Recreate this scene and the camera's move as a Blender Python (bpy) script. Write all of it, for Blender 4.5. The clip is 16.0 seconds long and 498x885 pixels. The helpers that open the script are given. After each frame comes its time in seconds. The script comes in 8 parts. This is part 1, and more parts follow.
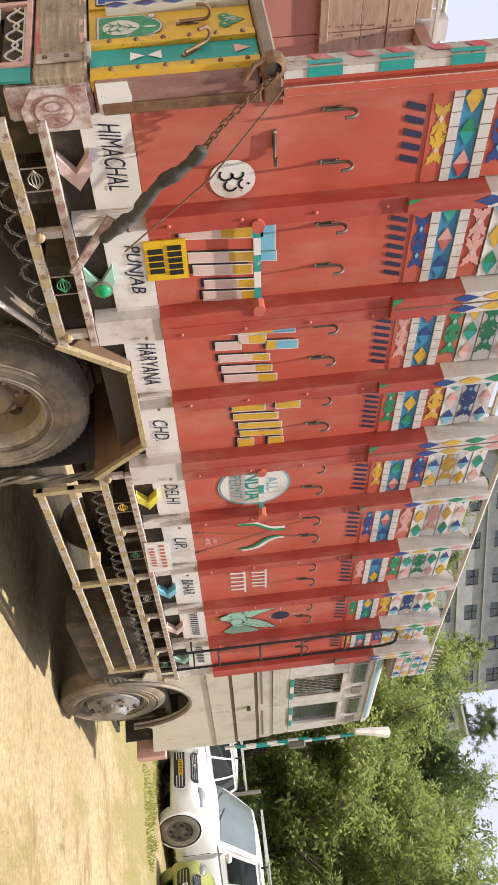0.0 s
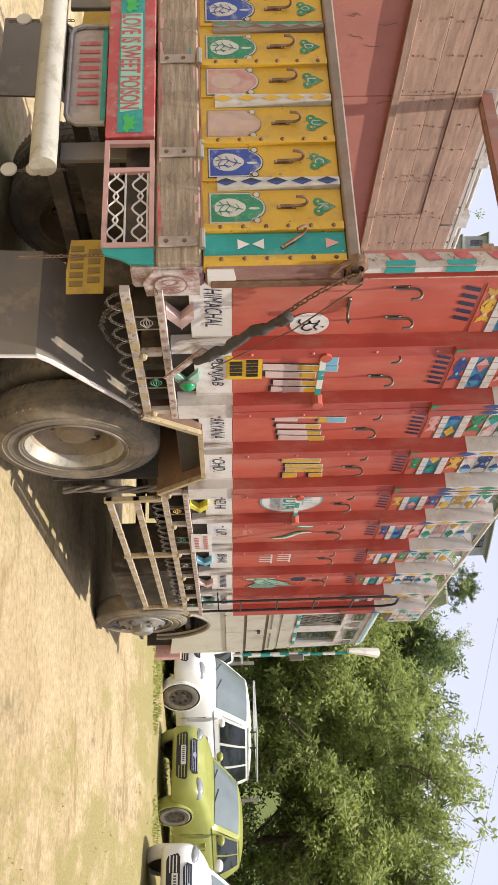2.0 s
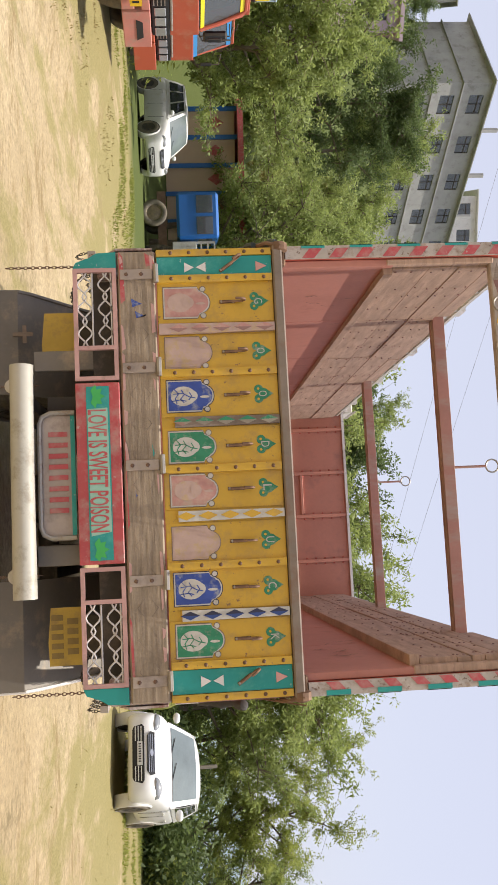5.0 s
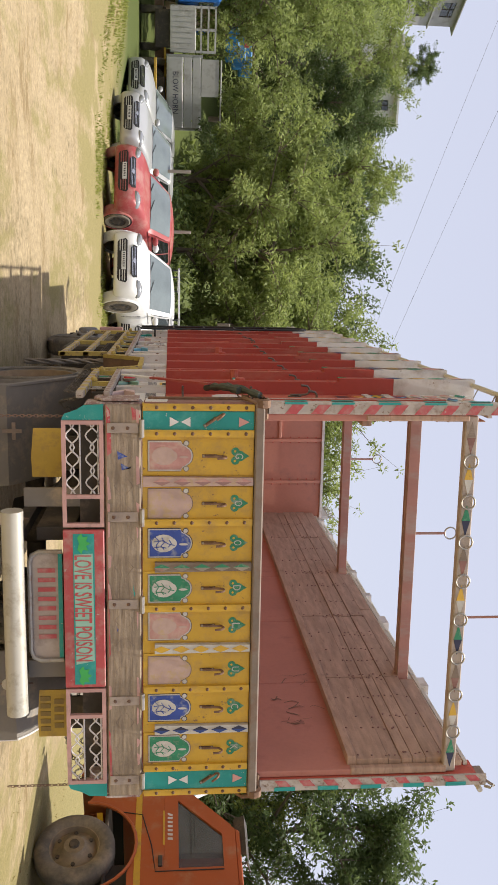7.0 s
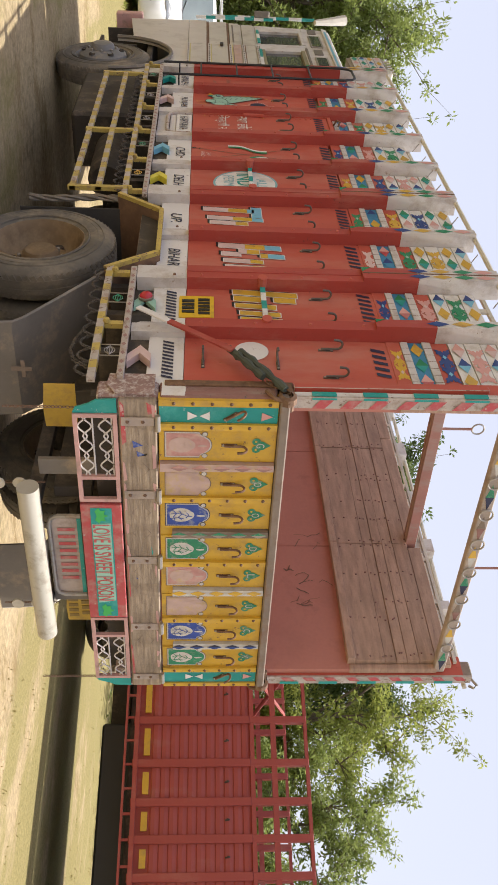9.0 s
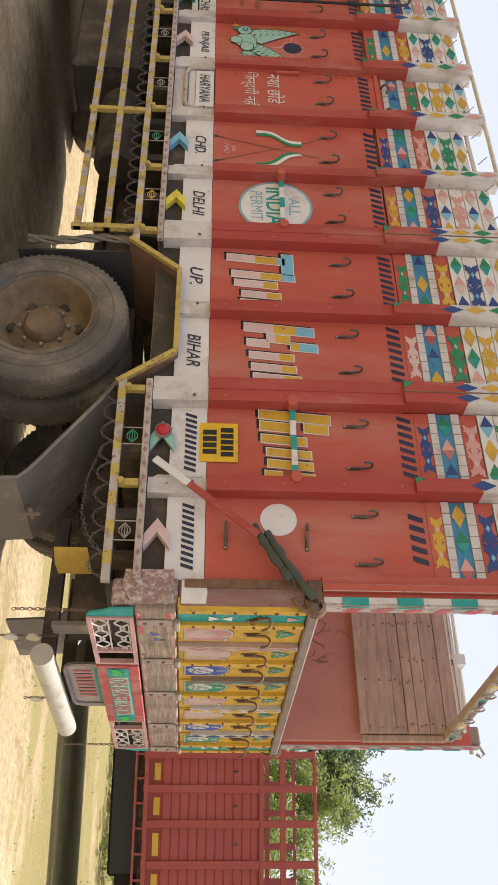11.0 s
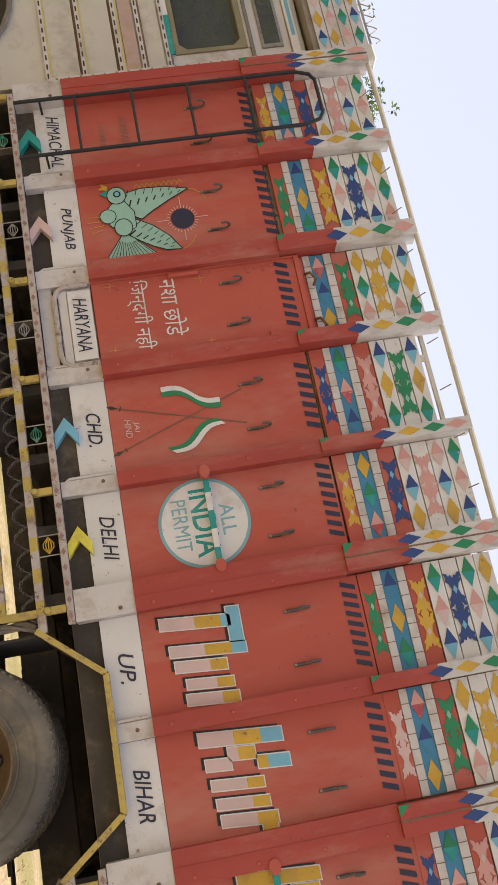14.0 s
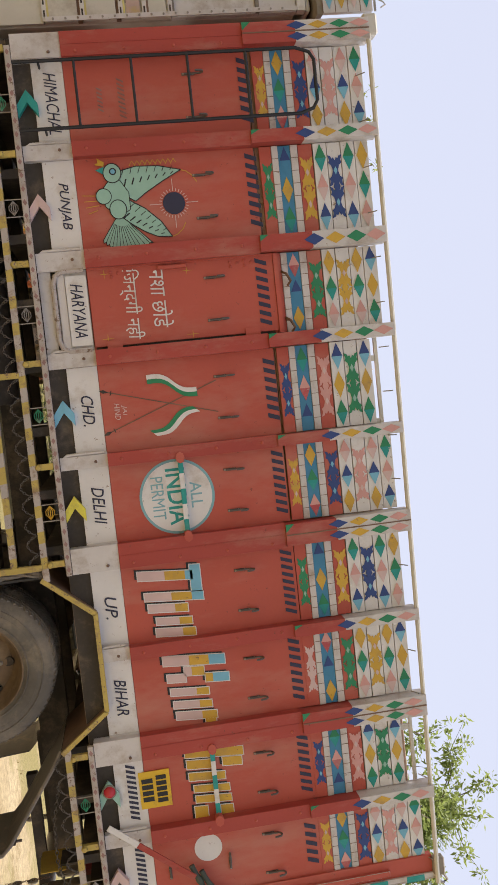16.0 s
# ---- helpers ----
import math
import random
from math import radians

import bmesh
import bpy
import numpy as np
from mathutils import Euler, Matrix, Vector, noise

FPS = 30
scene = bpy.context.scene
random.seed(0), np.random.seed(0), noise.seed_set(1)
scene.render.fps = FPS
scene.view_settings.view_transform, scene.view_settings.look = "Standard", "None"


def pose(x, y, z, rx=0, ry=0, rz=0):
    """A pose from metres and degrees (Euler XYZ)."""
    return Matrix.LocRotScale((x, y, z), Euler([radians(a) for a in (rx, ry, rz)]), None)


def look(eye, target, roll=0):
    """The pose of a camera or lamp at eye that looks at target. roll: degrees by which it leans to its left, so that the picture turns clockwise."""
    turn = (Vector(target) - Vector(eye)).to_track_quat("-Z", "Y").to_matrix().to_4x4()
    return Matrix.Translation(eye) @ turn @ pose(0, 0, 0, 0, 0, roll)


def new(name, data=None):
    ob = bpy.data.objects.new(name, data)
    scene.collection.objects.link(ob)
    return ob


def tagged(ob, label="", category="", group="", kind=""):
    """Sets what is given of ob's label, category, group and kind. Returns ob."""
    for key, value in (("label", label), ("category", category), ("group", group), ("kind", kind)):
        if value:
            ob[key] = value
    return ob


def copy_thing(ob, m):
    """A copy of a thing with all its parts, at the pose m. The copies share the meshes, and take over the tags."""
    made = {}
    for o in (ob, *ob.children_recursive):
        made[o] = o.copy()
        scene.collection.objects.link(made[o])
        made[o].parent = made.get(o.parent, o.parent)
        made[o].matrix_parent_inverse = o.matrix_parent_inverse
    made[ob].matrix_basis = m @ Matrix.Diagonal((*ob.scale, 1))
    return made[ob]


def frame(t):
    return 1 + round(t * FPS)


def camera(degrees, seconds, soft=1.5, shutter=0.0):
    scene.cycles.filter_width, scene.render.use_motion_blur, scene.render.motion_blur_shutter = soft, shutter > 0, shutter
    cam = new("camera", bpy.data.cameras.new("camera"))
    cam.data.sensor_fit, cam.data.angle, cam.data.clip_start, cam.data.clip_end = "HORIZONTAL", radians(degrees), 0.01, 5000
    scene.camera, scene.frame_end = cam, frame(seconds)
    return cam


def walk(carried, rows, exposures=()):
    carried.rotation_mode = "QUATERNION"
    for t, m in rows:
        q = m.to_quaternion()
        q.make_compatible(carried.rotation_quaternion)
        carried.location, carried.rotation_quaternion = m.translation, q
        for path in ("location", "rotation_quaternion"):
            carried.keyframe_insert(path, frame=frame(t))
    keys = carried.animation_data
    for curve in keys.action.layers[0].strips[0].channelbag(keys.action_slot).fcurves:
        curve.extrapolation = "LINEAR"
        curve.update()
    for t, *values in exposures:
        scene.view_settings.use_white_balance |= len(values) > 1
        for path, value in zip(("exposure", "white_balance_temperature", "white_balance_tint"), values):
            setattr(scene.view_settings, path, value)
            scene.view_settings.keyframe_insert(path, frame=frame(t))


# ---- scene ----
cam = camera(31.7, 16.0)
PATH = [
    (0, (4.165, -1.842, 1.693), (3.015, -0.209, 1.794), 83.9),
    (0.5, (4.182, -2.185, 1.652), (3.023, -0.555, 1.678), 82.9),
    (1, (4.134, -2.495, 1.623), (3.037, -0.824, 1.651), 84.5),
    (1.5, (3.904, -2.83, 1.599), (2.968, -1.064, 1.667), 86.7),
    (2, (3.514, -3.137, 1.482), (2.665, -1.327, 1.543), 88.5),
    (2.5, (3.081, -3.503, 1.448), (2.226, -1.696, 1.514), 89.9),
    (3, (2.602, -3.796, 1.471), (1.755, -1.987, 1.575), 90.9),
    (3.5, (2.069, -4.008, 1.494), (1.247, -2.191, 1.656), 89.2),
    (4, (1.564, -4.253, 1.513), (0.934, -2.366, 1.724), 87.3),
    (4.2, (1.333, -4.322, 1.469), (0.808, -2.404, 1.678), 86.8),
    (6.3, (-1.064, -4.993, 1.591), (-0.972, -3.0, 1.719), 90.4),
    (6.5, (-1.29, -4.984, 1.554), (-1.13, -2.995, 1.695), 90.0),
    (7, (-1.89, -4.873, 1.568), (-1.522, -2.915, 1.75), 90.2),
    (7.5, (-2.508, -4.744, 1.559), (-1.883, -2.851, 1.723), 90.2),
    (8, (-3.005, -4.426, 1.561), (-2.149, -2.625, 1.713), 89.8),
    (8.5, (-3.514, -4.118, 1.581), (-2.486, -2.407, 1.7), 91.6),
    (8.7, (-3.641, -3.971, 1.619), (-2.528, -2.314, 1.739), 91.5),
    (10.8, (-5.018, -1.958, 1.5), (-3.377, -0.82, 1.602), 89.3),
    (11, (-5.118, -1.791, 1.508), (-3.484, -0.643, 1.619), 91.5),
    (11.5, (-5.2, -1.186, 1.492), (-3.522, -0.115, 1.688), 93.8),
    (12, (-5.23, -0.622, 1.502), (-3.432, 0.234, 1.685), 90.1),
    (12.5, (-5.205, 0.004, 1.496), (-3.321, 0.633, 1.735), 84.8),
    (13, (-5.367, 0.604, 1.584), (-3.487, 1.247, 1.812), 82.6),
    (13.5, (-5.569, 1.153, 1.665), (-3.709, 1.839, 1.926), 82.2),
    (14, (-5.829, 1.749, 1.746), (-3.952, 2.401, 1.97), 81.0),
    (14.5, (-6.273, 2.197, 1.709), (-4.317, 2.563, 1.91), 80.2),
    (15, (-6.548, 2.65, 1.75), (-4.576, 2.926, 1.941), 78.6),
    (15.5, (-6.933, 3.161, 1.76), (-4.948, 3.246, 1.983), 82.2),
    (16, (-7.057, 3.677, 1.69), (-5.081, 3.536, 1.962), 83.5),
]
EXPOSURE = [(0, 0.64), (1, 0.65), (2.5, 0.57), (3.5, 0.56), (4.2, 0.44), (6.5, 0.36), (7.5, 0.30), (8.5, 0.44), (11, 0.64), (12.5, 0.66), (13.5, 0.63), (14, 0.57), (14.5, 0.60), (15, 0.60), (15.5, 0.44), (16, 0.38)]
walk(cam, [(t, look(eye, target, roll)) for t, eye, target, roll in PATH], EXPOSURE)

# ---- world, sun, exposure ----
SUN_DIR = Vector((0.20, -0.07, 1.0)).normalized()
world = bpy.data.worlds.new("sky")
scene.world = world
world.use_nodes = True
_nt = world.node_tree
_sky = _nt.nodes.new("ShaderNodeTexSky")
_sky.sky_type = "NISHITA"
_sky.sun_disc = False
_sky.sun_elevation = math.asin(SUN_DIR.z)
_sky.sun_rotation = math.atan2(SUN_DIR.x, SUN_DIR.y)
_sky.air_density, _sky.dust_density, _sky.ozone_density = 1.0, 3.5, 1.5
_bg = _nt.nodes["Background"]
_bg.inputs["Strength"].default_value = 0.138
_haze = _nt.nodes.new("ShaderNodeMix")
_haze.data_type = "RGBA"
_haze.inputs[0].default_value = 0.62
_haze.inputs[7].default_value = (5.05, 4.95, 5.68, 1)
_nt.links.new(_sky.outputs[0], _haze.inputs[6])
_nt.links.new(_haze.outputs[2], _bg.inputs[0])
sun = new("sun", bpy.data.lights.new("sun", "SUN"))
sun.data.energy, sun.data.angle, sun.data.color = 4.1, radians(0.6), (1.0, 0.95, 0.86)
sun.matrix_world = SUN_DIR.to_track_quat("Z", "Y").to_matrix().to_4x4()
scene.view_settings.exposure = 0.5


# ---- materials ----
def mat(name, col, rough=0.6, metal=0.0, vary=0.18, scale=3.0, fine=40.0, bump=0.15, dirt=None, dirt_amt=0.0, dirt_scale=2.0, spec=0.5, per_piece=0.0, streak=1.0, grain=None, chips=None, chip_amt=0.3, dent=0.0):
    """Procedural paint, metal, wood or stone: two scales of tone, optional dirt or wear, fine relief."""
    m = bpy.data.materials.new(name)
    m.use_nodes = True
    nt = m.node_tree
    n, l = nt.nodes, nt.links
    b = n["Principled BSDF"]
    b.inputs["Roughness"].default_value = rough
    b.inputs["Metallic"].default_value = metal
    b.inputs["Specular IOR Level"].default_value = spec
    tc = n.new("ShaderNodeTexCoord")
    mp = n.new("ShaderNodeMapping")
    mp.inputs["Scale"].default_value = grain or (1, 1, 1.0 / streak)
    l.new(tc.outputs["Object"], mp.inputs[0])
    n1 = n.new("ShaderNodeTexNoise")
    n1.inputs["Scale"].default_value, n1.inputs["Detail"].default_value = scale, 5
    n2 = n.new("ShaderNodeTexNoise")
    n2.inputs["Scale"].default_value, n2.inputs["Detail"].default_value = fine, 3
    l.new(mp.outputs[0], n1.inputs["Vector"])
    l.new(tc.outputs["Object"], n2.inputs["Vector"])
    mix = n.new("ShaderNodeMix")
    mix.data_type = "RGBA"
    mix.inputs[6].default_value = (*[c * (1 - vary) for c in col], 1)
    mix.inputs[7].default_value = (*[min(1, c * (1 + vary)) for c in col], 1)
    add = n.new("ShaderNodeMath")
    add.operation = "MULTIPLY_ADD"
    l.new(n2.outputs[0], add.inputs[0])
    add.inputs[1].default_value = 0.4
    sc = n.new("ShaderNodeMath")
    sc.operation = "MULTIPLY_ADD"
    l.new(n1.outputs[0], sc.inputs[0])
    sc.inputs[1].default_value, sc.inputs[2].default_value = 1.6, -0.5
    l.new(sc.outputs[0], add.inputs[2])
    cl = n.new("ShaderNodeClamp")
    l.new(add.outputs[0], cl.inputs[0])
    fac = cl.outputs[0]
    if per_piece:
        oi = n.new("ShaderNodeObjectInfo")
        pp = n.new("ShaderNodeMath")
        pp.operation = "MULTIPLY_ADD"
        l.new(oi.outputs["Random"], pp.inputs[0])
        pp.inputs[1].default_value = per_piece
        l.new(fac, pp.inputs[2])
        fac = pp.outputs[0]
    l.new(fac, mix.inputs[0])
    out = mix.outputs[2]
    if dirt is not None:
        n3 = n.new("ShaderNodeTexNoise")
        n3.inputs["Scale"].default_value, n3.inputs["Detail"].default_value, n3.inputs["Roughness"].default_value = dirt_scale, 8, 0.7
        l.new(mp.outputs[0], n3.inputs["Vector"])
        rp = n.new("ShaderNodeMapRange")
        rp.inputs[1].default_value, rp.inputs[2].default_value = 0.62 - 0.3 * dirt_amt, 0.78 - 0.2 * dirt_amt
        l.new(n3.outputs[0], rp.inputs[0])
        mx = n.new("ShaderNodeMix")
        mx.data_type = "RGBA"
        l.new(rp.outputs[0], mx.inputs[0])
        l.new(out, mx.inputs[6])
        mx.inputs[7].default_value = (*dirt, 1)
        out = mx.outputs[2]
    if chips is not None:                            # small flaked spots and scratches
        n4 = n.new("ShaderNodeTexNoise")
        n4.inputs["Scale"].default_value, n4.inputs["Detail"].default_value, n4.inputs["Roughness"].default_value = 22, 6, 0.75
        l.new(tc.outputs["Object"], n4.inputs["Vector"])
        rc = n.new("ShaderNodeMapRange")
        rc.inputs[1].default_value, rc.inputs[2].default_value = 0.70 - 0.14 * chip_amt, 0.72 - 0.14 * chip_amt
        l.new(n4.outputs[0], rc.inputs[0])
        mc = n.new("ShaderNodeMix")
        mc.data_type = "RGBA"
        l.new(rc.outputs[0], mc.inputs[0])
        l.new(out, mc.inputs[6])
        mc.inputs[7].default_value = (*chips, 1)
        out = mc.outputs[2]
    l.new(out, b.inputs["Base Color"])
    normal = None
    if dent:                                         # shallow dents in sheet metal
        nd = n.new("ShaderNodeTexNoise")
        nd.inputs["Scale"].default_value, nd.inputs["Detail"].default_value = 2.6, 2
        l.new(tc.outputs["Object"], nd.inputs["Vector"])
        bd = n.new("ShaderNodeBump")
        bd.inputs["Strength"].default_value, bd.inputs["Distance"].default_value = dent, 0.05
        l.new(nd.outputs[0], bd.inputs["Height"])
        normal = bd.outputs[0]
    if bump:
        bp = n.new("ShaderNodeBump")
        bp.inputs["Strength"].default_value, bp.inputs["Distance"].default_value = bump, 0.004
        l.new(add.outputs[0], bp.inputs["Height"])
        if normal:
            l.new(normal, bp.inputs["Normal"])
        normal = bp.outputs[0]
    if normal:
        l.new(normal, b.inputs["Normal"])
    return m


def glass(name, tint=(0.75, 0.82, 0.82), rough=0.03):
    m = bpy.data.materials.new(name)
    m.use_nodes = True
    nt = m.node_tree
    b = nt.nodes["Principled BSDF"]
    b.inputs["Base Color"].default_value = (*[c * 0.12 for c in tint], 1)
    b.inputs["Roughness"].default_value = rough
    b.inputs["Specular IOR Level"].default_value = 0.9
    b.inputs["Alpha"].default_value = 0.82
    return m


DUST = (0.36, 0.28, 0.19)
RED = mat("red_paint", (0.475, 0.098, 0.066), 0.55, spec=0.32, vary=0.10, scale=2.2, fine=60, bump=0.08, dirt=(0.49, 0.185, 0.135), dirt_amt=0.5, dirt_scale=1.7, streak=3, chips=(0.26, 0.075, 0.055), chip_amt=0.35, dent=0.35)
RED_IN = mat("primer_red_sheet", (0.45, 0.185, 0.138), 0.65, vary=0.16, scale=2.5, dirt=(0.30, 0.12, 0.09), dirt_amt=0.25, dirt_scale=2.5, bump=0.2)
WHITE = mat("white_paint", (0.70, 0.67, 0.64), 0.5, vary=0.08, scale=3, dirt=(0.50, 0.43, 0.36), dirt_amt=0.3, dirt_scale=4, chips=(0.34, 0.26, 0.21), chip_amt=0.4)
WHITE_RIB = mat("white_rib_paint", (0.60, 0.56, 0.53), 0.55, vary=0.1, scale=3, dirt=(0.38, 0.31, 0.25), dirt_amt=0.4, dirt_scale=5, chips=(0.30, 0.22, 0.17), chip_amt=0.4)
YELLOW = mat("yellow_paint", (0.60, 0.36, 0.035), 0.5, vary=0.12, scale=4, dirt=(0.42, 0.26, 0.07), dirt_amt=0.4, dirt_scale=6, chips=(0.26, 0.15, 0.06), chip_amt=0.5, dent=0.25)
TEAL = mat("teal_paint", (0.015, 0.28, 0.25), 0.5, vary=0.12, scale=4, dirt=(0.08, 0.36, 0.31), dirt_amt=0.3, dirt_scale=6, chips=(0.55, 0.56, 0.52), chip_amt=0.35)
GREEN = mat("green_paint", (0.02, 0.22, 0.09), 0.5, vary=0.12, scale=5)
BLUE = mat("blue_paint", (0.05, 0.22, 0.38), 0.5, vary=0.12, scale=5)
LBLUE = mat("light_blue_paint", (0.18, 0.44, 0.58), 0.5, vary=0.1, scale=5)
NAVY = mat("navy_paint", (0.025, 0.055, 0.20), 0.5, vary=0.1, scale=5)
PINK = mat("pink_paint", (0.62, 0.32, 0.28), 0.55, vary=0.1, scale=5)
PALEPINK = mat("pale_pink_paint", (0.62, 0.45, 0.42), 0.55, vary=0.1, scale=6)
MINT = mat("mint_paint", (0.30, 0.50, 0.40), 0.55, vary=0.1, scale=6)
BLACK = mat("black_paint", (0.012, 0.012, 0.014), 0.5, vary=0.2, scale=6)
GOLD = mat("ochre_line_paint", (0.55, 0.30, 0.04), 0.5)
SIGNRED = mat("sign_red_paint", (0.45, 0.07, 0.075), 0.5, vary=0.15, scale=8, dirt=(0.42, 0.22, 0.19), dirt_amt=0.5, dirt_scale=10, chips=(0.45, 0.36, 0.32), chip_amt=0.45)
LETTER = mat("letter_navy", (0.024, 0.024, 0.055), 0.5, vary=0.15, scale=10, bump=0)
PLATE = mat("number_plate_yellow", (0.70, 0.44, 0.02), 0.45, vary=0.08, scale=6, dirt=(0.40, 0.25, 0.05), dirt_amt=0.2, dirt_scale=12)
WOOD = mat("weathered_plank", (0.37, 0.245, 0.175), 0.8, vary=0.32, scale=4, fine=55, bump=0.4, per_piece=0.25, dirt=(0.27, 0.17, 0.13), dirt_amt=0.3, dirt_scale=7, streak=0.15)
GREYWOOD = mat("grey_worn_board", (0.28, 0.24, 0.19), 0.85, vary=0.3, scale=6, fine=60, bump=0.4, dirt=(0.36, 0.10, 0.09), dirt_amt=0.12, dirt_scale=5)
STEEL = mat("dull_steel", (0.34, 0.31, 0.27), 0.45, 0.5, vary=0.2, scale=8, dirt=(0.22, 0.14, 0.09), dirt_amt=0.3, dirt_scale=14)
RUSTY = mat("rusty_brown_steel", (0.20, 0.12, 0.08), 0.7, 0.2, vary=0.3, scale=6, dirt=(0.30, 0.18, 0.10), dirt_amt=0.3, dirt_scale=7)
BEAM = mat("weathered_beam_paint", (0.36, 0.165, 0.125), 0.65, vary=0.2, scale=4, dirt=(0.36, 0.29, 0.24), dirt_amt=0.5, dirt_scale=5, streak=3)
DARK = mat("dusty_chassis_black", (0.058, 0.047, 0.037), 0.75, vary=0.35, scale=5, dirt=(0.16, 0.12, 0.08), dirt_amt=0.35, dirt_scale=5)
GREYSHEET = mat("grey_sheet_metal", (0.19, 0.165, 0.135), 0.6, 0.15, vary=0.18, scale=3, dirt=DUST, dirt_amt=0.3, dirt_scale=4)
TYRE = mat("dusty_rubber", (0.14, 0.122, 0.096), 0.85, vary=0.3, scale=4, bump=0.3, dirt=(0.31, 0.25, 0.17), dirt_amt=0.5, dirt_scale=2.6)
RIM = mat("dusty_rim", (0.24, 0.19, 0.13), 0.6, 0.3, vary=0.3, scale=7, dirt=(0.35, 0.27, 0.17), dirt_amt=0.5, dirt_scale=6)
CHAINIRON = mat("dark_chain_iron", (0.12, 0.105, 0.09), 0.55, 0.35, vary=0.3, scale=12, dirt=(0.20, 0.13, 0.08), dirt_amt=0.3, dirt_scale=16)
RIBRED = mat("deep_red_rib_paint", (0.375, 0.062, 0.046), 0.55, spec=0.32, vary=0.14, scale=3.0, fine=60, bump=0.1, dirt=(0.42, 0.15, 0.11), dirt_amt=0.4, dirt_scale=5, streak=3, chips=(0.22, 0.06, 0.045), chip_amt=0.4, dent=0.35)
RIMBROWN = mat("earth_brown_rim", (0.20, 0.135, 0.075), 0.7, 0.2, vary=0.3, scale=7, dirt=(0.32, 0.23, 0.13), dirt_amt=0.5, dirt_scale=4)
RIMBLUE = mat("greyblue_rim", (0.20, 0.195, 0.19), 0.6, 0.15, vary=0.2, scale=7, dirt=DUST, dirt_amt=0.35, dirt_scale=7)
CREAM = mat("cream_cab_paint", (0.56, 0.52, 0.44), 0.4, vary=0.08, scale=3, dirt=(0.40, 0.35, 0.28), dirt_amt=0.35, dirt_scale=4, chips=(0.33, 0.26, 0.18), chip_amt=0.14, dent=0.2)
PINKSTEEL = mat("pink_frame_paint", (0.52, 0.30, 0.27), 0.6, vary=0.15, scale=6, dirt=(0.28, 0.20, 0.16), dirt_amt=0.3, dirt_scale=9)
CANVAS = mat("dark_rubber_strap", (0.06, 0.055, 0.05), 0.8, vary=0.3, scale=9, bump=0.3)
LAMPGREEN = mat("green_lamp_lens", (0.01, 0.28, 0.10), 0.15, vary=0.05)
LAMPRED = mat("red_lamp_lens", (0.45, 0.02, 0.03), 0.15, vary=0.05)
GLASS = glass("window_glass")
RAILPALE = mat("dusty_pale_rail", (0.46, 0.40, 0.35), 0.65, vary=0.2, scale=7, dirt=(0.26, 0.17, 0.12), dirt_amt=0.4, dirt_scale=14, chips=(0.20, 0.13, 0.09), chip_amt=0.8)
RAILYELLOW = mat("dusty_yellow_rail", (0.50, 0.37, 0.09), 0.65, vary=0.18, scale=7, dirt=(0.26, 0.17, 0.09), dirt_amt=0.4, dirt_scale=14, chips=(0.20, 0.13, 0.09), chip_amt=0.8)
RAILOCHRE = mat("dusty_ochre_rail", (0.42, 0.335, 0.19), 0.7, vary=0.2, scale=7, dirt=(0.26, 0.18, 0.11), dirt_amt=0.45, dirt_scale=14, chips=(0.20, 0.13, 0.09), chip_amt=0.8)
RAILDOT = mat("faded_rose_dot", (0.30, 0.17, 0.15), 0.65, vary=0.2, scale=9)
CHIPPED = mat("chipped_corner_paint", (0.58, 0.51, 0.47), 0.7, vary=0.2, scale=8, bump=0.4, dirt=(0.24, 0.11, 0.09), dirt_amt=0.75, dirt_scale=16)
CHIPDARK = mat("brown_chipped_corner", (0.27, 0.165, 0.14), 0.75, vary=0.25, scale=8, bump=0.4, dirt=(0.62, 0.56, 0.51), dirt_amt=0.5, dirt_scale=34)
FOOTRED = mat("worn_maroon_timber", (0.235, 0.115, 0.095), 0.75, vary=0.3, scale=6, fine=60, bump=0.4, dirt=(0.30, 0.22, 0.18), dirt_amt=0.4, dirt_scale=7, grain=(2, 2, 0.5), chips=(0.12, 0.09, 0.08), chip_amt=0.6)
OLDTIMBER = mat("old_brown_timber", (0.22, 0.165, 0.125), 0.85, vary=0.4, scale=7, fine=70, bump=0.5, dirt=(0.36, 0.30, 0.25), dirt_amt=0.35, dirt_scale=5, grain=(2, 2, 0.4))
SILLWOOD = mat("grained_sill_timber", (0.31, 0.24, 0.17), 0.85, vary=0.42, scale=9, fine=80, bump=0.6, dirt=(0.20, 0.15, 0.11), dirt_amt=0.4, dirt_scale=7, grain=(0.5, 1, 5))
HOOKRUST = mat("rusted_hook_iron", (0.17, 0.095, 0.055), 0.65, 0.3, vary=0.35, scale=20, dirt=(0.26, 0.15, 0.08), dirt_amt=0.4, dirt_scale=30)
MAUVE = mat("faded_mauve_paint", (0.46, 0.32, 0.27), 0.65, vary=0.16, scale=12, dirt=(0.48, 0.34, 0.13), dirt_amt=0.35, dirt_scale=14)
ROSE = mat("faded_rose_paint", (0.48, 0.24, 0.21), 0.65, vary=0.2, scale=12, dirt=(0.50, 0.36, 0.28), dirt_amt=0.5, dirt_scale=12)
PALEGREY = mat("faded_white_line", (0.52, 0.49, 0.44), 0.65, vary=0.15, scale=14, dirt=(0.36, 0.32, 0.26), dirt_amt=0.3, dirt_scale=20)
PLAQUEBLUE = mat("faded_blue_paint", (0.035, 0.07, 0.30), 0.6, vary=0.2, scale=14, dirt=(0.30, 0.31, 0.34), dirt_amt=0.3, dirt_scale=18)
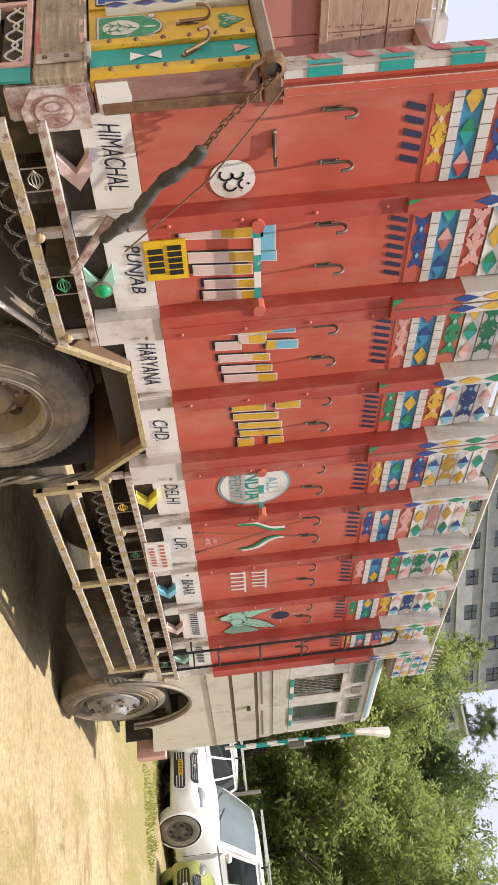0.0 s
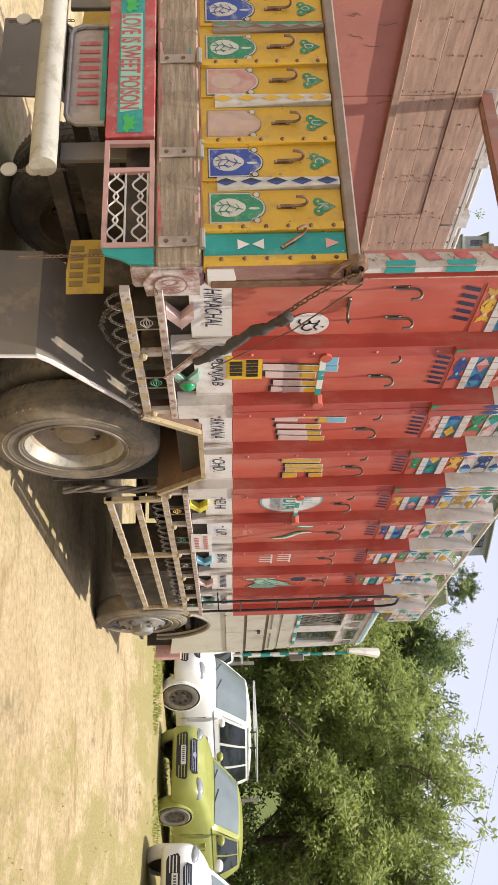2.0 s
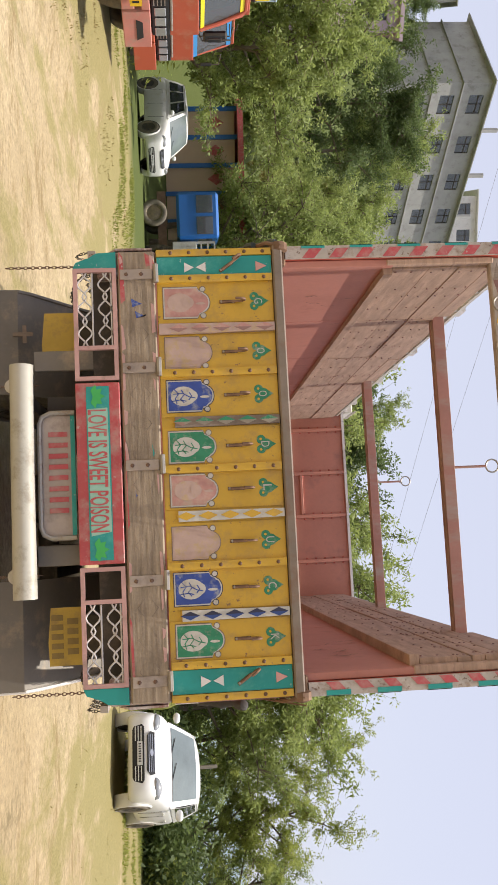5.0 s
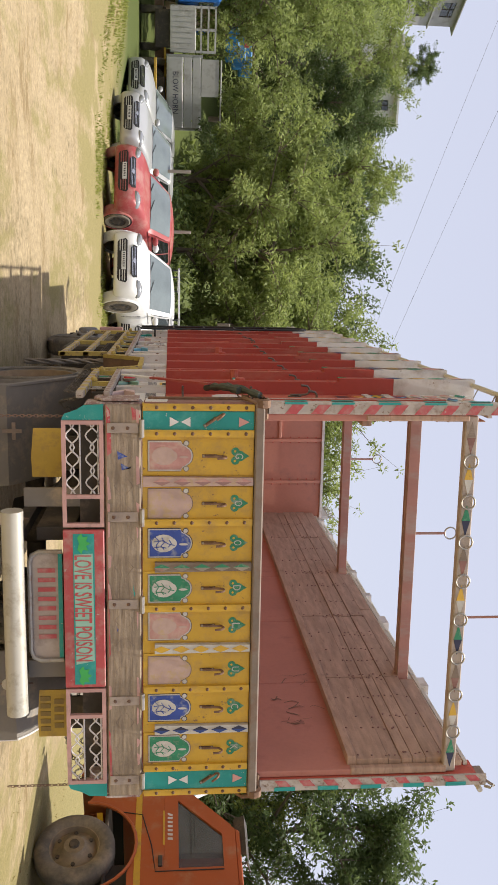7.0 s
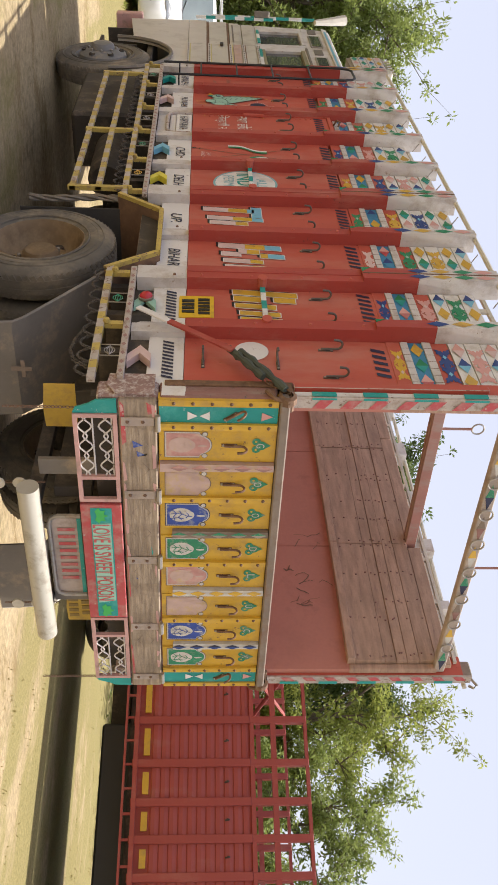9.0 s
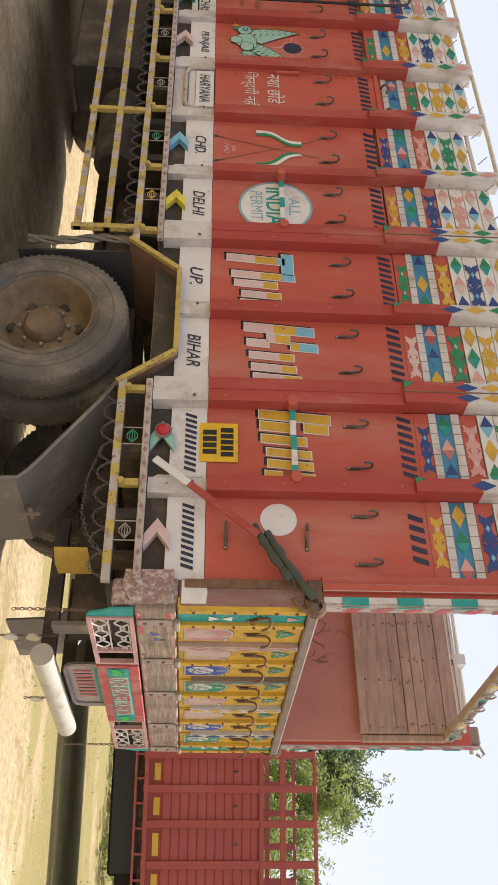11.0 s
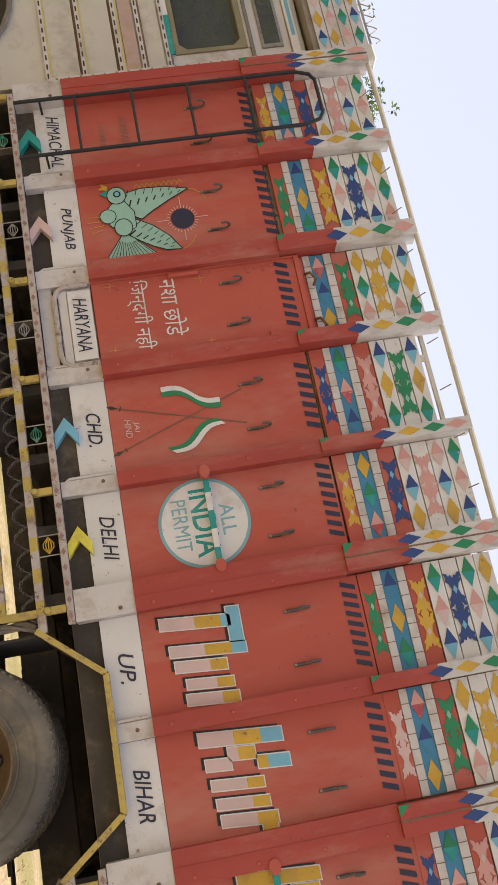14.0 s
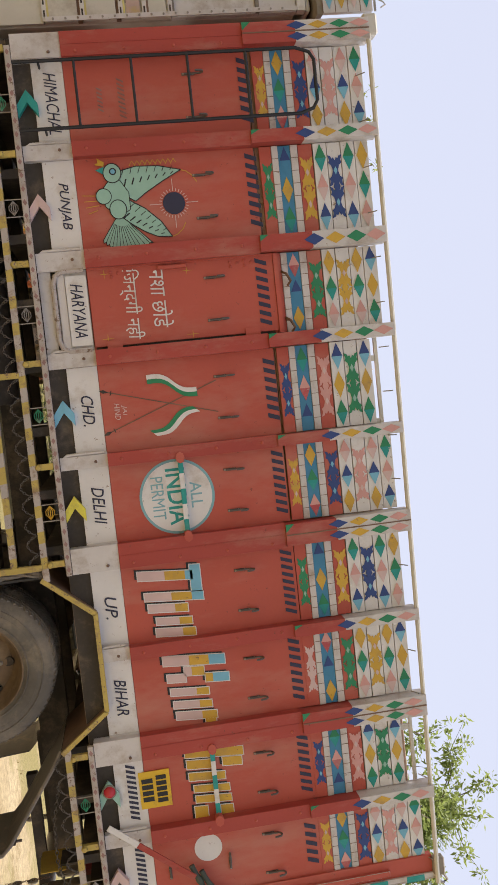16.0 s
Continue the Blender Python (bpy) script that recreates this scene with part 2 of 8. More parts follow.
PLAQUEGREEN = mat("faded_green_paint", (0.03, 0.22, 0.11), 0.6, vary=0.2, scale=14, dirt=(0.30, 0.33, 0.24), dirt_amt=0.35, dirt_scale=18)
RIMPALE = mat("bare_rim_lip", (0.40, 0.37, 0.31), 0.5, 0.3, vary=0.2, scale=8, dirt=(0.22, 0.17, 0.11), dirt_amt=0.4, dirt_scale=9)
BELT = mat("green_black_belt", (0.055, 0.065, 0.05), 0.7, vary=0.35, scale=12, bump=0.3)
GATEBAR = mat("worn_gate_bar", (0.21, 0.165, 0.13), 0.8, 0.0, vary=0.25, scale=7, dirt=(0.20, 0.12, 0.08), dirt_amt=0.4, dirt_scale=9)
# Lighter copy of the primer red: sunlight on the bulkhead, put into colour.
RED_IN_LIT = mat("sunlit_primer_sheet", (0.52, 0.215, 0.145), 0.65, vary=0.16, scale=2.5, dirt=(0.34, 0.15, 0.11), dirt_amt=0.3, dirt_scale=2.5, bump=0.2)
PLATEOLD = mat("dull_ochre_plate", (0.50, 0.33, 0.05), 0.6, vary=0.15, scale=6, dirt=(0.34, 0.22, 0.07), dirt_amt=0.35, dirt_scale=9)
PLATEDARK = mat("worn_plate_figures", (0.25, 0.165, 0.045), 0.6, vary=0.2, scale=9)
FADEDBOARD = mat("faded_name_board", (0.40, 0.325, 0.27), 0.75, vary=0.2, scale=5, dirt=(0.24, 0.19, 0.16), dirt_amt=0.4, dirt_scale=7)
LEMON = mat("lemon_paint", (0.70, 0.62, 0.07), 0.5, vary=0.1, scale=6, dirt=(0.45, 0.38, 0.10), dirt_amt=0.3, dirt_scale=9)
CHROME = mat("chrome", (0.6, 0.6, 0.6), 0.2, 0.9, vary=0.05, bump=0)


# ---- mesh building ----
class Build:
    """One mesh in the making, with several materials."""

    def __init__(self):
        self.bm, self.mats = bmesh.new(), []

    def mi(self, m):
        if m not in self.mats:
            self.mats.append(m)
        return self.mats.index(m)

    def face(self, pts, m):
        f = self.bm.faces.new([self.bm.verts.new(p) for p in pts])
        f.material_index = self.mi(m)
        return f

    def box(self, a, b, m, bev=0.0, M=None):
        x0, y0, z0 = a
        x1, y1, z1 = b
        co = [(x0, y0, z0), (x1, y0, z0), (x1, y1, z0), (x0, y1, z0), (x0, y0, z1), (x1, y0, z1), (x1, y1, z1), (x0, y1, z1)]
        flip = (x1 - x0) * (y1 - y0) * (z1 - z0) < 0
        v = [self.bm.verts.new(M @ Vector(c) if M else c) for c in co]
        fs = []
        for q in ((3, 2, 1, 0), (4, 5, 6, 7), (0, 1, 5, 4), (1, 2, 6, 5), (2, 3, 7, 6), (3, 0, 4, 7)):
            f = self.bm.faces.new([v[i] for i in (q[::-1] if flip else q)])
            f.material_index = self.mi(m)
            fs.append(f)
        if bev:
            es = list({e for f in fs for e in f.edges})
            bmesh.ops.bevel(self.bm, geom=es, offset=bev, segments=1, affect="EDGES", clamp_overlap=True)
        return self

    def prism(self, pts, d0, d1, F, m, side=None):
        """A flat outline in the u, v plane of F, from depth d0 to d1."""
        lo = [self.bm.verts.new(F @ Vector((p[0], p[1], d0))) for p in pts]
        hi = [self.bm.verts.new(F @ Vector((p[0], p[1], d1))) for p in pts]
        k = self.mi(m)
        ks = self.mi(side) if side else k
        f = self.bm.faces.new(hi)
        f.material_index = k
        f = self.bm.faces.new(lo[::-1])
        f.material_index = k
        for i in range(len(pts)):
            j = (i + 1) % len(pts)
            f = self.bm.faces.new((lo[i], lo[j], hi[j], hi[i]))
            f.material_index = ks
        return self

    def decal(self, pts, d, F, m):
        f = self.bm.faces.new([self.bm.verts.new(F @ Vector((p[0], p[1], d))) for p in pts])
        f.material_index = self.mi(m)
        return self

    def tube(self, pts, r, m, n=8, caps=True, r1=None):
        pts = [Vector(p) for p in pts]
        rings = []
        up = None
        for i, p in enumerate(pts):
            t = (pts[min(i + 1, len(pts) - 1)] - pts[max(i - 1, 0)]).normalized()
            if up is None:
                up = Vector((0, 0, 1)) if abs(t.z) < 0.9 else Vector((1, 0, 0))
            a = t.cross(up).normalized()
            up = a.cross(t).normalized()
            rr = r[i] if isinstance(r, (list, tuple)) else r if r1 is None else r + (r1 - r) * i / (len(pts) - 1)
            rings.append([self.bm.verts.new(p + rr * (math.cos(2 * math.pi * k / n) * a + math.sin(2 * math.pi * k / n) * up)) for k in range(n)])
        mi = self.mi(m)
        for a, b in zip(rings, rings[1:]):
            for k in range(n):
                f = self.bm.faces.new((a[k], b[k], b[(k + 1) % n], a[(k + 1) % n]))
                f.material_index = mi
        if caps:
            for ring in (rings[0], rings[-1][::-1]):
                f = self.bm.faces.new(ring)
                f.material_index = mi
        return self

    def lathe(self, prof, M, m, n=24, mats=None):
        """Profile of (radius, along) spun about M's z axis."""
        rings = []
        for r, z in prof:
            if r < 1e-5:
                rings.append([self.bm.verts.new(M @ Vector((0, 0, z)))])
            else:
                rings.append([self.bm.verts.new(M @ Vector((r * math.cos(2 * math.pi * k / n), r * math.sin(2 * math.pi * k / n), z))) for k in range(n)])
        for i, (a, b) in enumerate(zip(rings, rings[1:])):
            mi = self.mi(mats[i] if mats else m)
            for k in range(n):
                j = (k + 1) % n
                if len(a) == 1 and len(b) == 1:
                    continue
                q = (a[0], b[j], b[k]) if len(a) == 1 else (a[k], a[j], b[0]) if len(b) == 1 else (a[k], a[j], b[j], b[k])
                f = self.bm.faces.new(q)
                f.material_index = mi
        return self

    def mesh(self, name, smooth=35):
        me = bpy.data.meshes.new(name)
        bmesh.ops.recalc_face_normals(self.bm, faces=[f for f in self.bm.faces if not all(e.is_boundary for e in f.edges)] or self.bm.faces[:])
        self.bm.to_mesh(me)
        self.bm.free()
        for m in self.mats:
            me.materials.append(m)
        if smooth:
            me.shade_smooth()
            me.set_sharp_from_angle(angle=radians(smooth))
        return me

    def part(self, name, parent=None, label="", smooth=35):
        ob = new(name, self.mesh(name, smooth))
        if parent is not None:
            ob.parent = parent
            ob.matrix_parent_inverse = parent.matrix_world.inverted()
        if label:
            ob["label"] = label
        return ob


def thing(name, label, category, group="", at=None):
    ob = new(name)
    if at is not None:
        ob.matrix_world = at
    bpy.context.view_layer.update()
    return tagged(ob, label, category, group)


def frame_on(origin, u, v):
    u, v = Vector(u).normalized(), Vector(v).normalized()
    n = u.cross(v)
    return Matrix(((u.x, v.x, n.x, origin[0]), (u.y, v.y, n.y, origin[1]), (u.z, v.z, n.z, origin[2]), (0, 0, 0, 1)))


def text_faces(B, body, F, height, width, m, d=0.004, shear=0.0, bold=0.0):
    """Lettering in the built-in font, fitted to a height and width on F, centred."""
    cu = bpy.data.curves.new("lettering", "FONT")
    cu.body, cu.size, cu.shear, cu.resolution_u, cu.offset = body, 1.0, shear, 3, bold
    ob = bpy.data.objects.new("lettering", cu)
    scene.collection.objects.link(ob)
    dg = bpy.context.evaluated_depsgraph_get()
    me = bpy.data.meshes.new_from_object(ob.evaluated_get(dg))
    xs, ys = [v.co.x for v in me.vertices], [v.co.y for v in me.vertices]
    x0, x1, y0, y1 = min(xs), max(xs), min(ys), max(ys)
    k = B.mi(m)
    vs = [B.bm.verts.new(F @ Vector((((v.co.x - x0) / (x1 - x0) - 0.5) * width, ((v.co.y - y0) / (y1 - y0) - 0.5) * height, d))) for v in me.vertices]
    for p in me.polygons:
        try:
            f = B.bm.faces.new([vs[i] for i in p.vertices])
            f.material_index = k
        except ValueError:
            pass
    bpy.data.objects.remove(ob)
    bpy.data.meshes.remove(me)
    bpy.data.curves.remove(cu)


def bars(B, F, width, height, m, count, d=0.004, lean=0.25, fill=0.55):
    """Unreadable or private writing: a row of plain leaning bars."""
    w = width / count
    for i in range(count):
        x = -width / 2 + i * w
        s = lean * height
        B.decal([(x - s / 2, -height / 2), (x + w * fill - s / 2, -height / 2), (x + w * fill + s / 2, height / 2), (x + s / 2, height / 2)], d, F, m)


def figures(plate, F, width, height, m, count, fill=0.7):
    """Private numbers: a row of plain upright bars, each a piece of its own on the plate."""
    w = width / count
    B = Build()
    B.box((0, -height / 2, 0), (w * fill, height / 2, 0.004), m)
    me = B.mesh("figure")
    for i in range(count):
        ob = new("figure", me)
        ob.parent = plate
        ob.matrix_basis = F @ pose(-width / 2 + i * w + w * (1 - fill) / 2, 0, 0)


def ellipse(cx, cy, rx, ry, n=24, a0=0.0, a1=2 * math.pi):
    return [(cx + rx * math.cos(a0 + (a1 - a0) * i / n), cy + ry * math.sin(a0 + (a1 - a0) * i / n)) for i in range(n)]


def diamond(cx, cy, rx, ry):
    return [(cx - rx, cy), (cx, cy - ry), (cx + rx, cy), (cx, cy + ry)]


def split_diamond(B, F, cx, cy, rx, ry, m1, m2, d=0.004):
    B.decal([(cx - rx, cy), (cx, cy - ry), (cx, cy + ry)], d, F, m1)
    B.decal([(cx, cy - ry), (cx + rx, cy), (cx, cy + ry)], d, F, m2)


# ---- the painted cargo truck ----
XP, XR, XL = 1.168, 1.250, 1.226            # side sheet, rib face and lower rails, from the middle line
RIBS = {  # middle and width of each upright, from the rear, on either side
    -1: [(0.67, 0.095), (1.295, 0.165), (1.945, 0.09), (2.608, 0.168), (3.252, 0.085), (3.925, 0.10), (4.565, 0.12), (5.26, 0.095), (5.918, 0.155)],
    1: [(0.655, 0.09), (1.285, 0.16), (1.90, 0.095), (2.535, 0.19), (3.18, 0.085), (3.87, 0.09), (4.555, 0.10), (5.25, 0.11), (5.885, 0.15)],
}
REAR_Y = 0.14
Z_SKIRT0, Z_SKIRT1, Z_RED1 = 1.345, 1.547, 2.73
Z_TRIM1, Z_BLUE0, Z_BLUE1, Z_TRIM2, Z_BOARD0, Z_TOP = 2.81, 2.857, 2.943, 2.995, 3.098, 3.485

truck = thing("cargo_truck", "old painted red cargo truck with wooden-topped sides parked on dusty ground", "truck")


def side_frame(s, y, z, off=0.0):
    return frame_on((s * (XP + off), y, z), (0, s, 0), (0, 0, 1))


def panel_span(s, i):
    """From the rear: the clear opening between two ribs."""
    y0 = REAR_Y if i == 0 else RIBS[s][i - 1][0] + RIBS[s][i - 1][1] / 2
    y1 = RIBS[s][i][0] - RIBS[s][i][1] / 2
    return y0, y1


def rise(s, y):
    """The painted bands of one side climb a little towards the cab."""
    return 0.013 * (y - 1.9) if s < 0 else 0.0


STATES_R = ["HIMACHAL", "PUNJAB", "HARYANA", "CHD.", "DELHI", "UP.", "BIHAR", None, None]
STATES_L = [None, None, "BIHAR", "UP.", "DELHI", "CHD.", "HARYANA", "PUNJAB", "HIMACHAL"]
FLOWERS = [YELLOW, NAVY, PINK, GREEN, YELLOW, NAVY, PINK, GREEN, YELLOW]


def hook_mesh(m):
    B = Build()
    B.box((-0.009, -0.045, 0.0), (0.009, 0.04, 0.005), m)
    for v in (-0.035, 0.03):
        B.lathe([(0.0, 0.012), (0.006, 0.011), (0.009, 0.006)], pose(0, v, 0), STEEL, 6)
    pts = [(0, -0.03, 0.012), (0, 0.06, 0.014)]
    for k in range(9):
        a = math.pi * k / 8
        pts.append((0, 0.062 + 0.028 * math.sin(a), 0.014 + 0.028 * (1 - math.cos(a))))
    pts.append((0, 0.038, 0.072))
    B.tube(pts, 0.007, m, 7)
    return B.mesh("hook")


HOOK = hook_mesh(CHAINIRON)
GATE_HOOK = hook_mesh(HOOKRUST)


def bolt_mesh(m=STEEL):
    B = Build()
    B.lathe([(0.011, 0.0), (0.010, 0.004), (0.006, 0.008), (0.0, 0.009)], Matrix(), m, 7)
    return B.mesh("bolt")


def place(name, me, parent, M, label=""):
    ob = new(name, me)
    ob.parent = parent
    ob.matrix_parent_inverse = parent.matrix_world.inverted()
    ob.matrix_basis = M
    if label:
        ob["label"] = label
    return ob


def big_letters(B, F, strokes, z0, z1, top, climb=0.1):
    """The firm's name: plain leaning banded bars with a dark offset shadow."""
    h = z1 - z0

    def bar(u, w, a, b, g, d, m, du=0.0, dz=0.0):
        la, lb = 0.09 * (a - z0), 0.09 * (b - z0)
        dz += climb * (u + 0.2)
        B.decal([(u + la - g + du, a - g + dz), (u + w + la + g + du, a - g + dz), (u + w + lb + g + du, b + g + dz), (u + lb - g + du, b + g + dz)], d, F, m)

    for (u, w, tall, low) in strokes:
        u, w = u - 0.005, w * 1.2
        t1, t0 = z0 + h * tall, z0 + h * low
        bar(u, w, t0, t1, 0.003, 0.0032, BLACK, -0.014, -0.018)
        bar(u, w, t0, t1, 0.006, 0.0044, WHITE)
        for a, b, m in ((0.0, 0.42, PALEPINK if top is LBLUE else YELLOW), (0.42, 0.74, YELLOW), (0.74, 1.0, top)):
            a0, b0 = max(z0 + h * a, t0), min(z0 + h * b, t1)
            if b0 > a0:
                bar(u, w, a0, b0, 0.0, 0.0056, m)


def stroke(B, F, pts, w, m, d):
    """A painted line of width w through the points."""
    for p, q in zip(pts, pts[1:]):
        p, q = Vector(p), Vector(q)
        n = Vector((-(q - p).y, (q - p).x)).normalized() * w / 2
        B.decal([p - n, q - n, q + n, p + n], d, F, m)


def bird(B, F):
    """The mint bird with raised wings, fan tail and the dark sun above it."""
    def shape(pts, m, d, line=0.006):
        B.decal(pts, d, F, m)
        if line:
            stroke(B, F, pts + pts[:1], line, BLACK, d + 0.0008)

    for k in range(4):                                   # golden streaks below
        stroke(B, F, [(-0.05 + 0.03 * k, 1.70 - 0.01 * k), (-0.06 + 0.04 * k, 1.575 + 0.01 * k)], 0.005, GOLD, 0.0040)
    fan0 = Vector((0.07, 1.80))
    rim = []
    for k in range(13):                                  # fan of tail feathers
        a = -0.62 + 0.112 * k
        r = 0.20 + 0.006 * k
        d = Vector((math.cos(a), math.sin(a)))
        rim += [fan0 + d * r, fan0 + Vector((math.cos(a + 0.056), math.sin(a + 0.056))) * (r + 0.018)]
    shape([fan0] + rim, MINT, 0.0046, 0.005)
    for k in range(1, 13):
        stroke(B, F, [fan0 + (rim[2 * k] - fan0) * 0.35, rim[2 * k]], 0.0035, BLACK, 0.0062)
    wings = [[(-0.20, 1.83), (-0.225, 1.94), (-0.218, 2.09), (-0.184, 2.235), (-0.12, 2.11), (-0.05, 1.99), (0.0, 1.92), (-0.06, 1.82), (-0.13, 1.79)],
             [(-0.02, 1.86), (0.05, 1.975), (0.14, 2.07), (0.245, 2.135), (0.238, 2.04), (0.20, 1.96), (0.15, 1.885), (0.08, 1.80), (0.02, 1.80)]]
    for w, (p, q) in zip(wings, (((-0.15, 1.85), (-0.18, 2.19)), ((0.06, 1.86), (0.22, 2.09)))):
        shape([Vector(v) for v in w], MINT, 0.0072)
        p, q = Vector(p), Vector(q)
        n = Vector((-(q - p).y, (q - p).x)).normalized()
        for k in range(7):
            t = k / 6.5
            c, h = p + (q - p) * t, 0.052 * (1 - 0.75 * t)
            stroke(B, F, [c - n * h * 0.1 + (q - p) * 0.06, c - n * h], 0.009 * (1 - 0.4 * t), BLACK, 0.0088)
            stroke(B, F, [c + n * h * 0.5, c + n * (h + 0.018) + (q - p) * 0.05], 0.0045, BLACK, 0.0088)
    for tip, sg in (((-0.184, 2.235), 1), ((0.245, 2.135), -1)):       # golden curls from the wing tips
        x, z = tip
        stroke(B, F, [(x, z), (x + sg * 0.012, z + 0.035), (x + sg * 0.045, z + 0.075), (x + sg * 0.085, z + 0.098)], 0.006, GOLD, 0.0045)
    for k in range(9):                                   # golden fringe along the leading wing
        z = 1.90 + 0.034 * k
        stroke(B, F, [(-0.228, z), (-0.262, z + 0.02), (-0.236, z + 0.036)], 0.005, GOLD, 0.0045)
    shape([Vector(v) for v in ((-0.19, 1.80), (-0.10, 1.72), (0.02, 1.72), (0.10, 1.80), (0.05, 1.88), (-0.06, 1.88))], MINT, 0.0098, 0.005)
    shape(ellipse(-0.045, 1.715, 0.05, 0.05, 18), MINT, 0.0112, 0.005)
    shape(ellipse(0.045, 1.80, 0.062, 0.055, 18), MINT, 0.0112, 0.006)
    shape(ellipse(-0.19, 1.785, 0.062, 0.058, 20), MINT, 0.0112, 0.006)
    B.decal(ellipse(-0.20, 1.79, 0.024, 0.024, 14), 0.0126, F, BLACK)
    B.decal(ellipse(-0.20, 1.79, 0.015, 0.015, 12), 0.0134, F, LBLUE)
    B.decal([(-0.235, 1.735), (-0.215, 1.68), (-0.18, 1.735)], 0.0104, F, TEAL)
    B.decal([(-0.262, 1.74), (-0.292, 1.695), (-0.262, 1.70), (-0.25, 1.675), (-0.235, 1.735)], 0.0104, F, YELLOW)
    c = Vector((0.03, 2.168))
    for k in range(28):
        a = 2 * math.pi * k / 28
        r = 0.098 if k % 7 else 0.16
        d = Vector((math.cos(a), math.sin(a)))
        stroke(B, F, [c + d * 0.078, c + d * r], 0.005, PALEPINK, 0.004)
    B.decal(ellipse(c.x, c.y, 0.073, 0.073), 0.0055, F, LETTER)


def flags(B, F):
    """Two crossed thin poles with drooping green and white flags."""
    for k, (p, q) in enumerate((((-0.115, 1.566), (0.095, 2.313)), ((0.165, 1.568), (-0.116, 2.318)))):
        p, q = Vector(p), Vector(q)
        stroke(B, F, [p, q], 0.007, RUSTY, 0.004 + 0.0006 * k)
        d = (q - p).normalized()
        n = Vector((-d.y, d.x))
        B.decal([p - d * 0.03, p + n * 0.012, p + d * 0.035, p - n * 0.012], 0.0052, F, DARK)
        stroke(B, F, [p + d * 0.05 - n * 0.016, p + d * 0.05 + n * 0.016], 0.006, DARK, 0.0052)
    for k, (hi, lo, side) in enumerate((((-0.055, 2.185), (-0.172, 1.862), -1), ((0.062, 2.17), (0.200, 1.87), 1))):
        hi, lo = Vector(hi), Vector(lo)
        d = (lo - hi).normalized()
        n = Vector((-d.y, d.x)) * side * (1 if side < 0 else -1)
        m = 12

        def edge(j, r):
            t = j / m
            return hi + (lo - hi) * t + n * (0.022 * math.sin(t * 6.6) * (1 if k else -1) + 0.028 * r) + d * 0.012 * r

        for r, col in ((0, GREEN), (1, WHITE)):
            r0 = (r - 1) if k == 0 else -r
            for j in range(m):
                B.decal([edge(j, r0), edge(j + 1, r0), edge(j + 1, r0 + 1), edge(j, r0 + 1)], 0.0062 + 0.0004 * r, F, col)


def om_disc(B, F):
    B.decal(ellipse(0, 0, 0.112, 0.112, 32), 0.004, F, WHITE)
    for c, a0, a1, r in (((-0.03, 0.025), -1.9, 1.9, 0.028), ((-0.03, -0.03), -2.3, 1.6, 0.032), ((0.035, -0.01), -2.6, 1.2, 0.03), ((0.03, 0.058), 3.4, 6.0, 0.028)):
        n = 10
        for k in range(n):
            t0, t1 = a0 + (a1 - a0) * k / n, a0 + (a1 - a0) * (k + 1) / n
            B.decal([(c[0] + (r - 0.006) * math.cos(t0), c[1] + (r - 0.006) * math.sin(t0)), (c[0] + (r + 0.006) * math.cos(t0), c[1] + (r + 0.006) * math.sin(t0)),
                     (c[0] + (r + 0.006) * math.cos(t1), c[1] + (r + 0.006) * math.sin(t1)), (c[0] + (r - 0.006) * math.cos(t1), c[1] + (r - 0.006) * math.sin(t1))], 0.0055, F, BLACK)
    B.decal(diamond(0.03, 0.078, 0.009, 0.009), 0.0055, F, BLACK)


RINGBLUE = mat("faded_blue_ring", (0.20, 0.40, 0.44), 0.5, vary=0.15, scale=5)


def permit_disc(B, F):
    B.decal(ellipse(0, 0, 0.245, 0.245, 48), 0.0035, F, RINGBLUE)
    B.decal(ellipse(0, 0, 0.228, 0.228, 48), 0.005, F, WHITE)
    text_faces(B, "ALL", F @ pose(0, 0.125, 0), 0.075, 0.17, RINGBLUE, 0.0065, bold=0.006)
    text_faces(B, "INDIA", F @ pose(0, 0.0, 0), 0.125, 0.37, TEAL, 0.0065, bold=0.014)
    text_faces(B, "PERMIT", F @ pose(0, -0.125, 0), 0.08, 0.28, RINGBLUE, 0.0065)


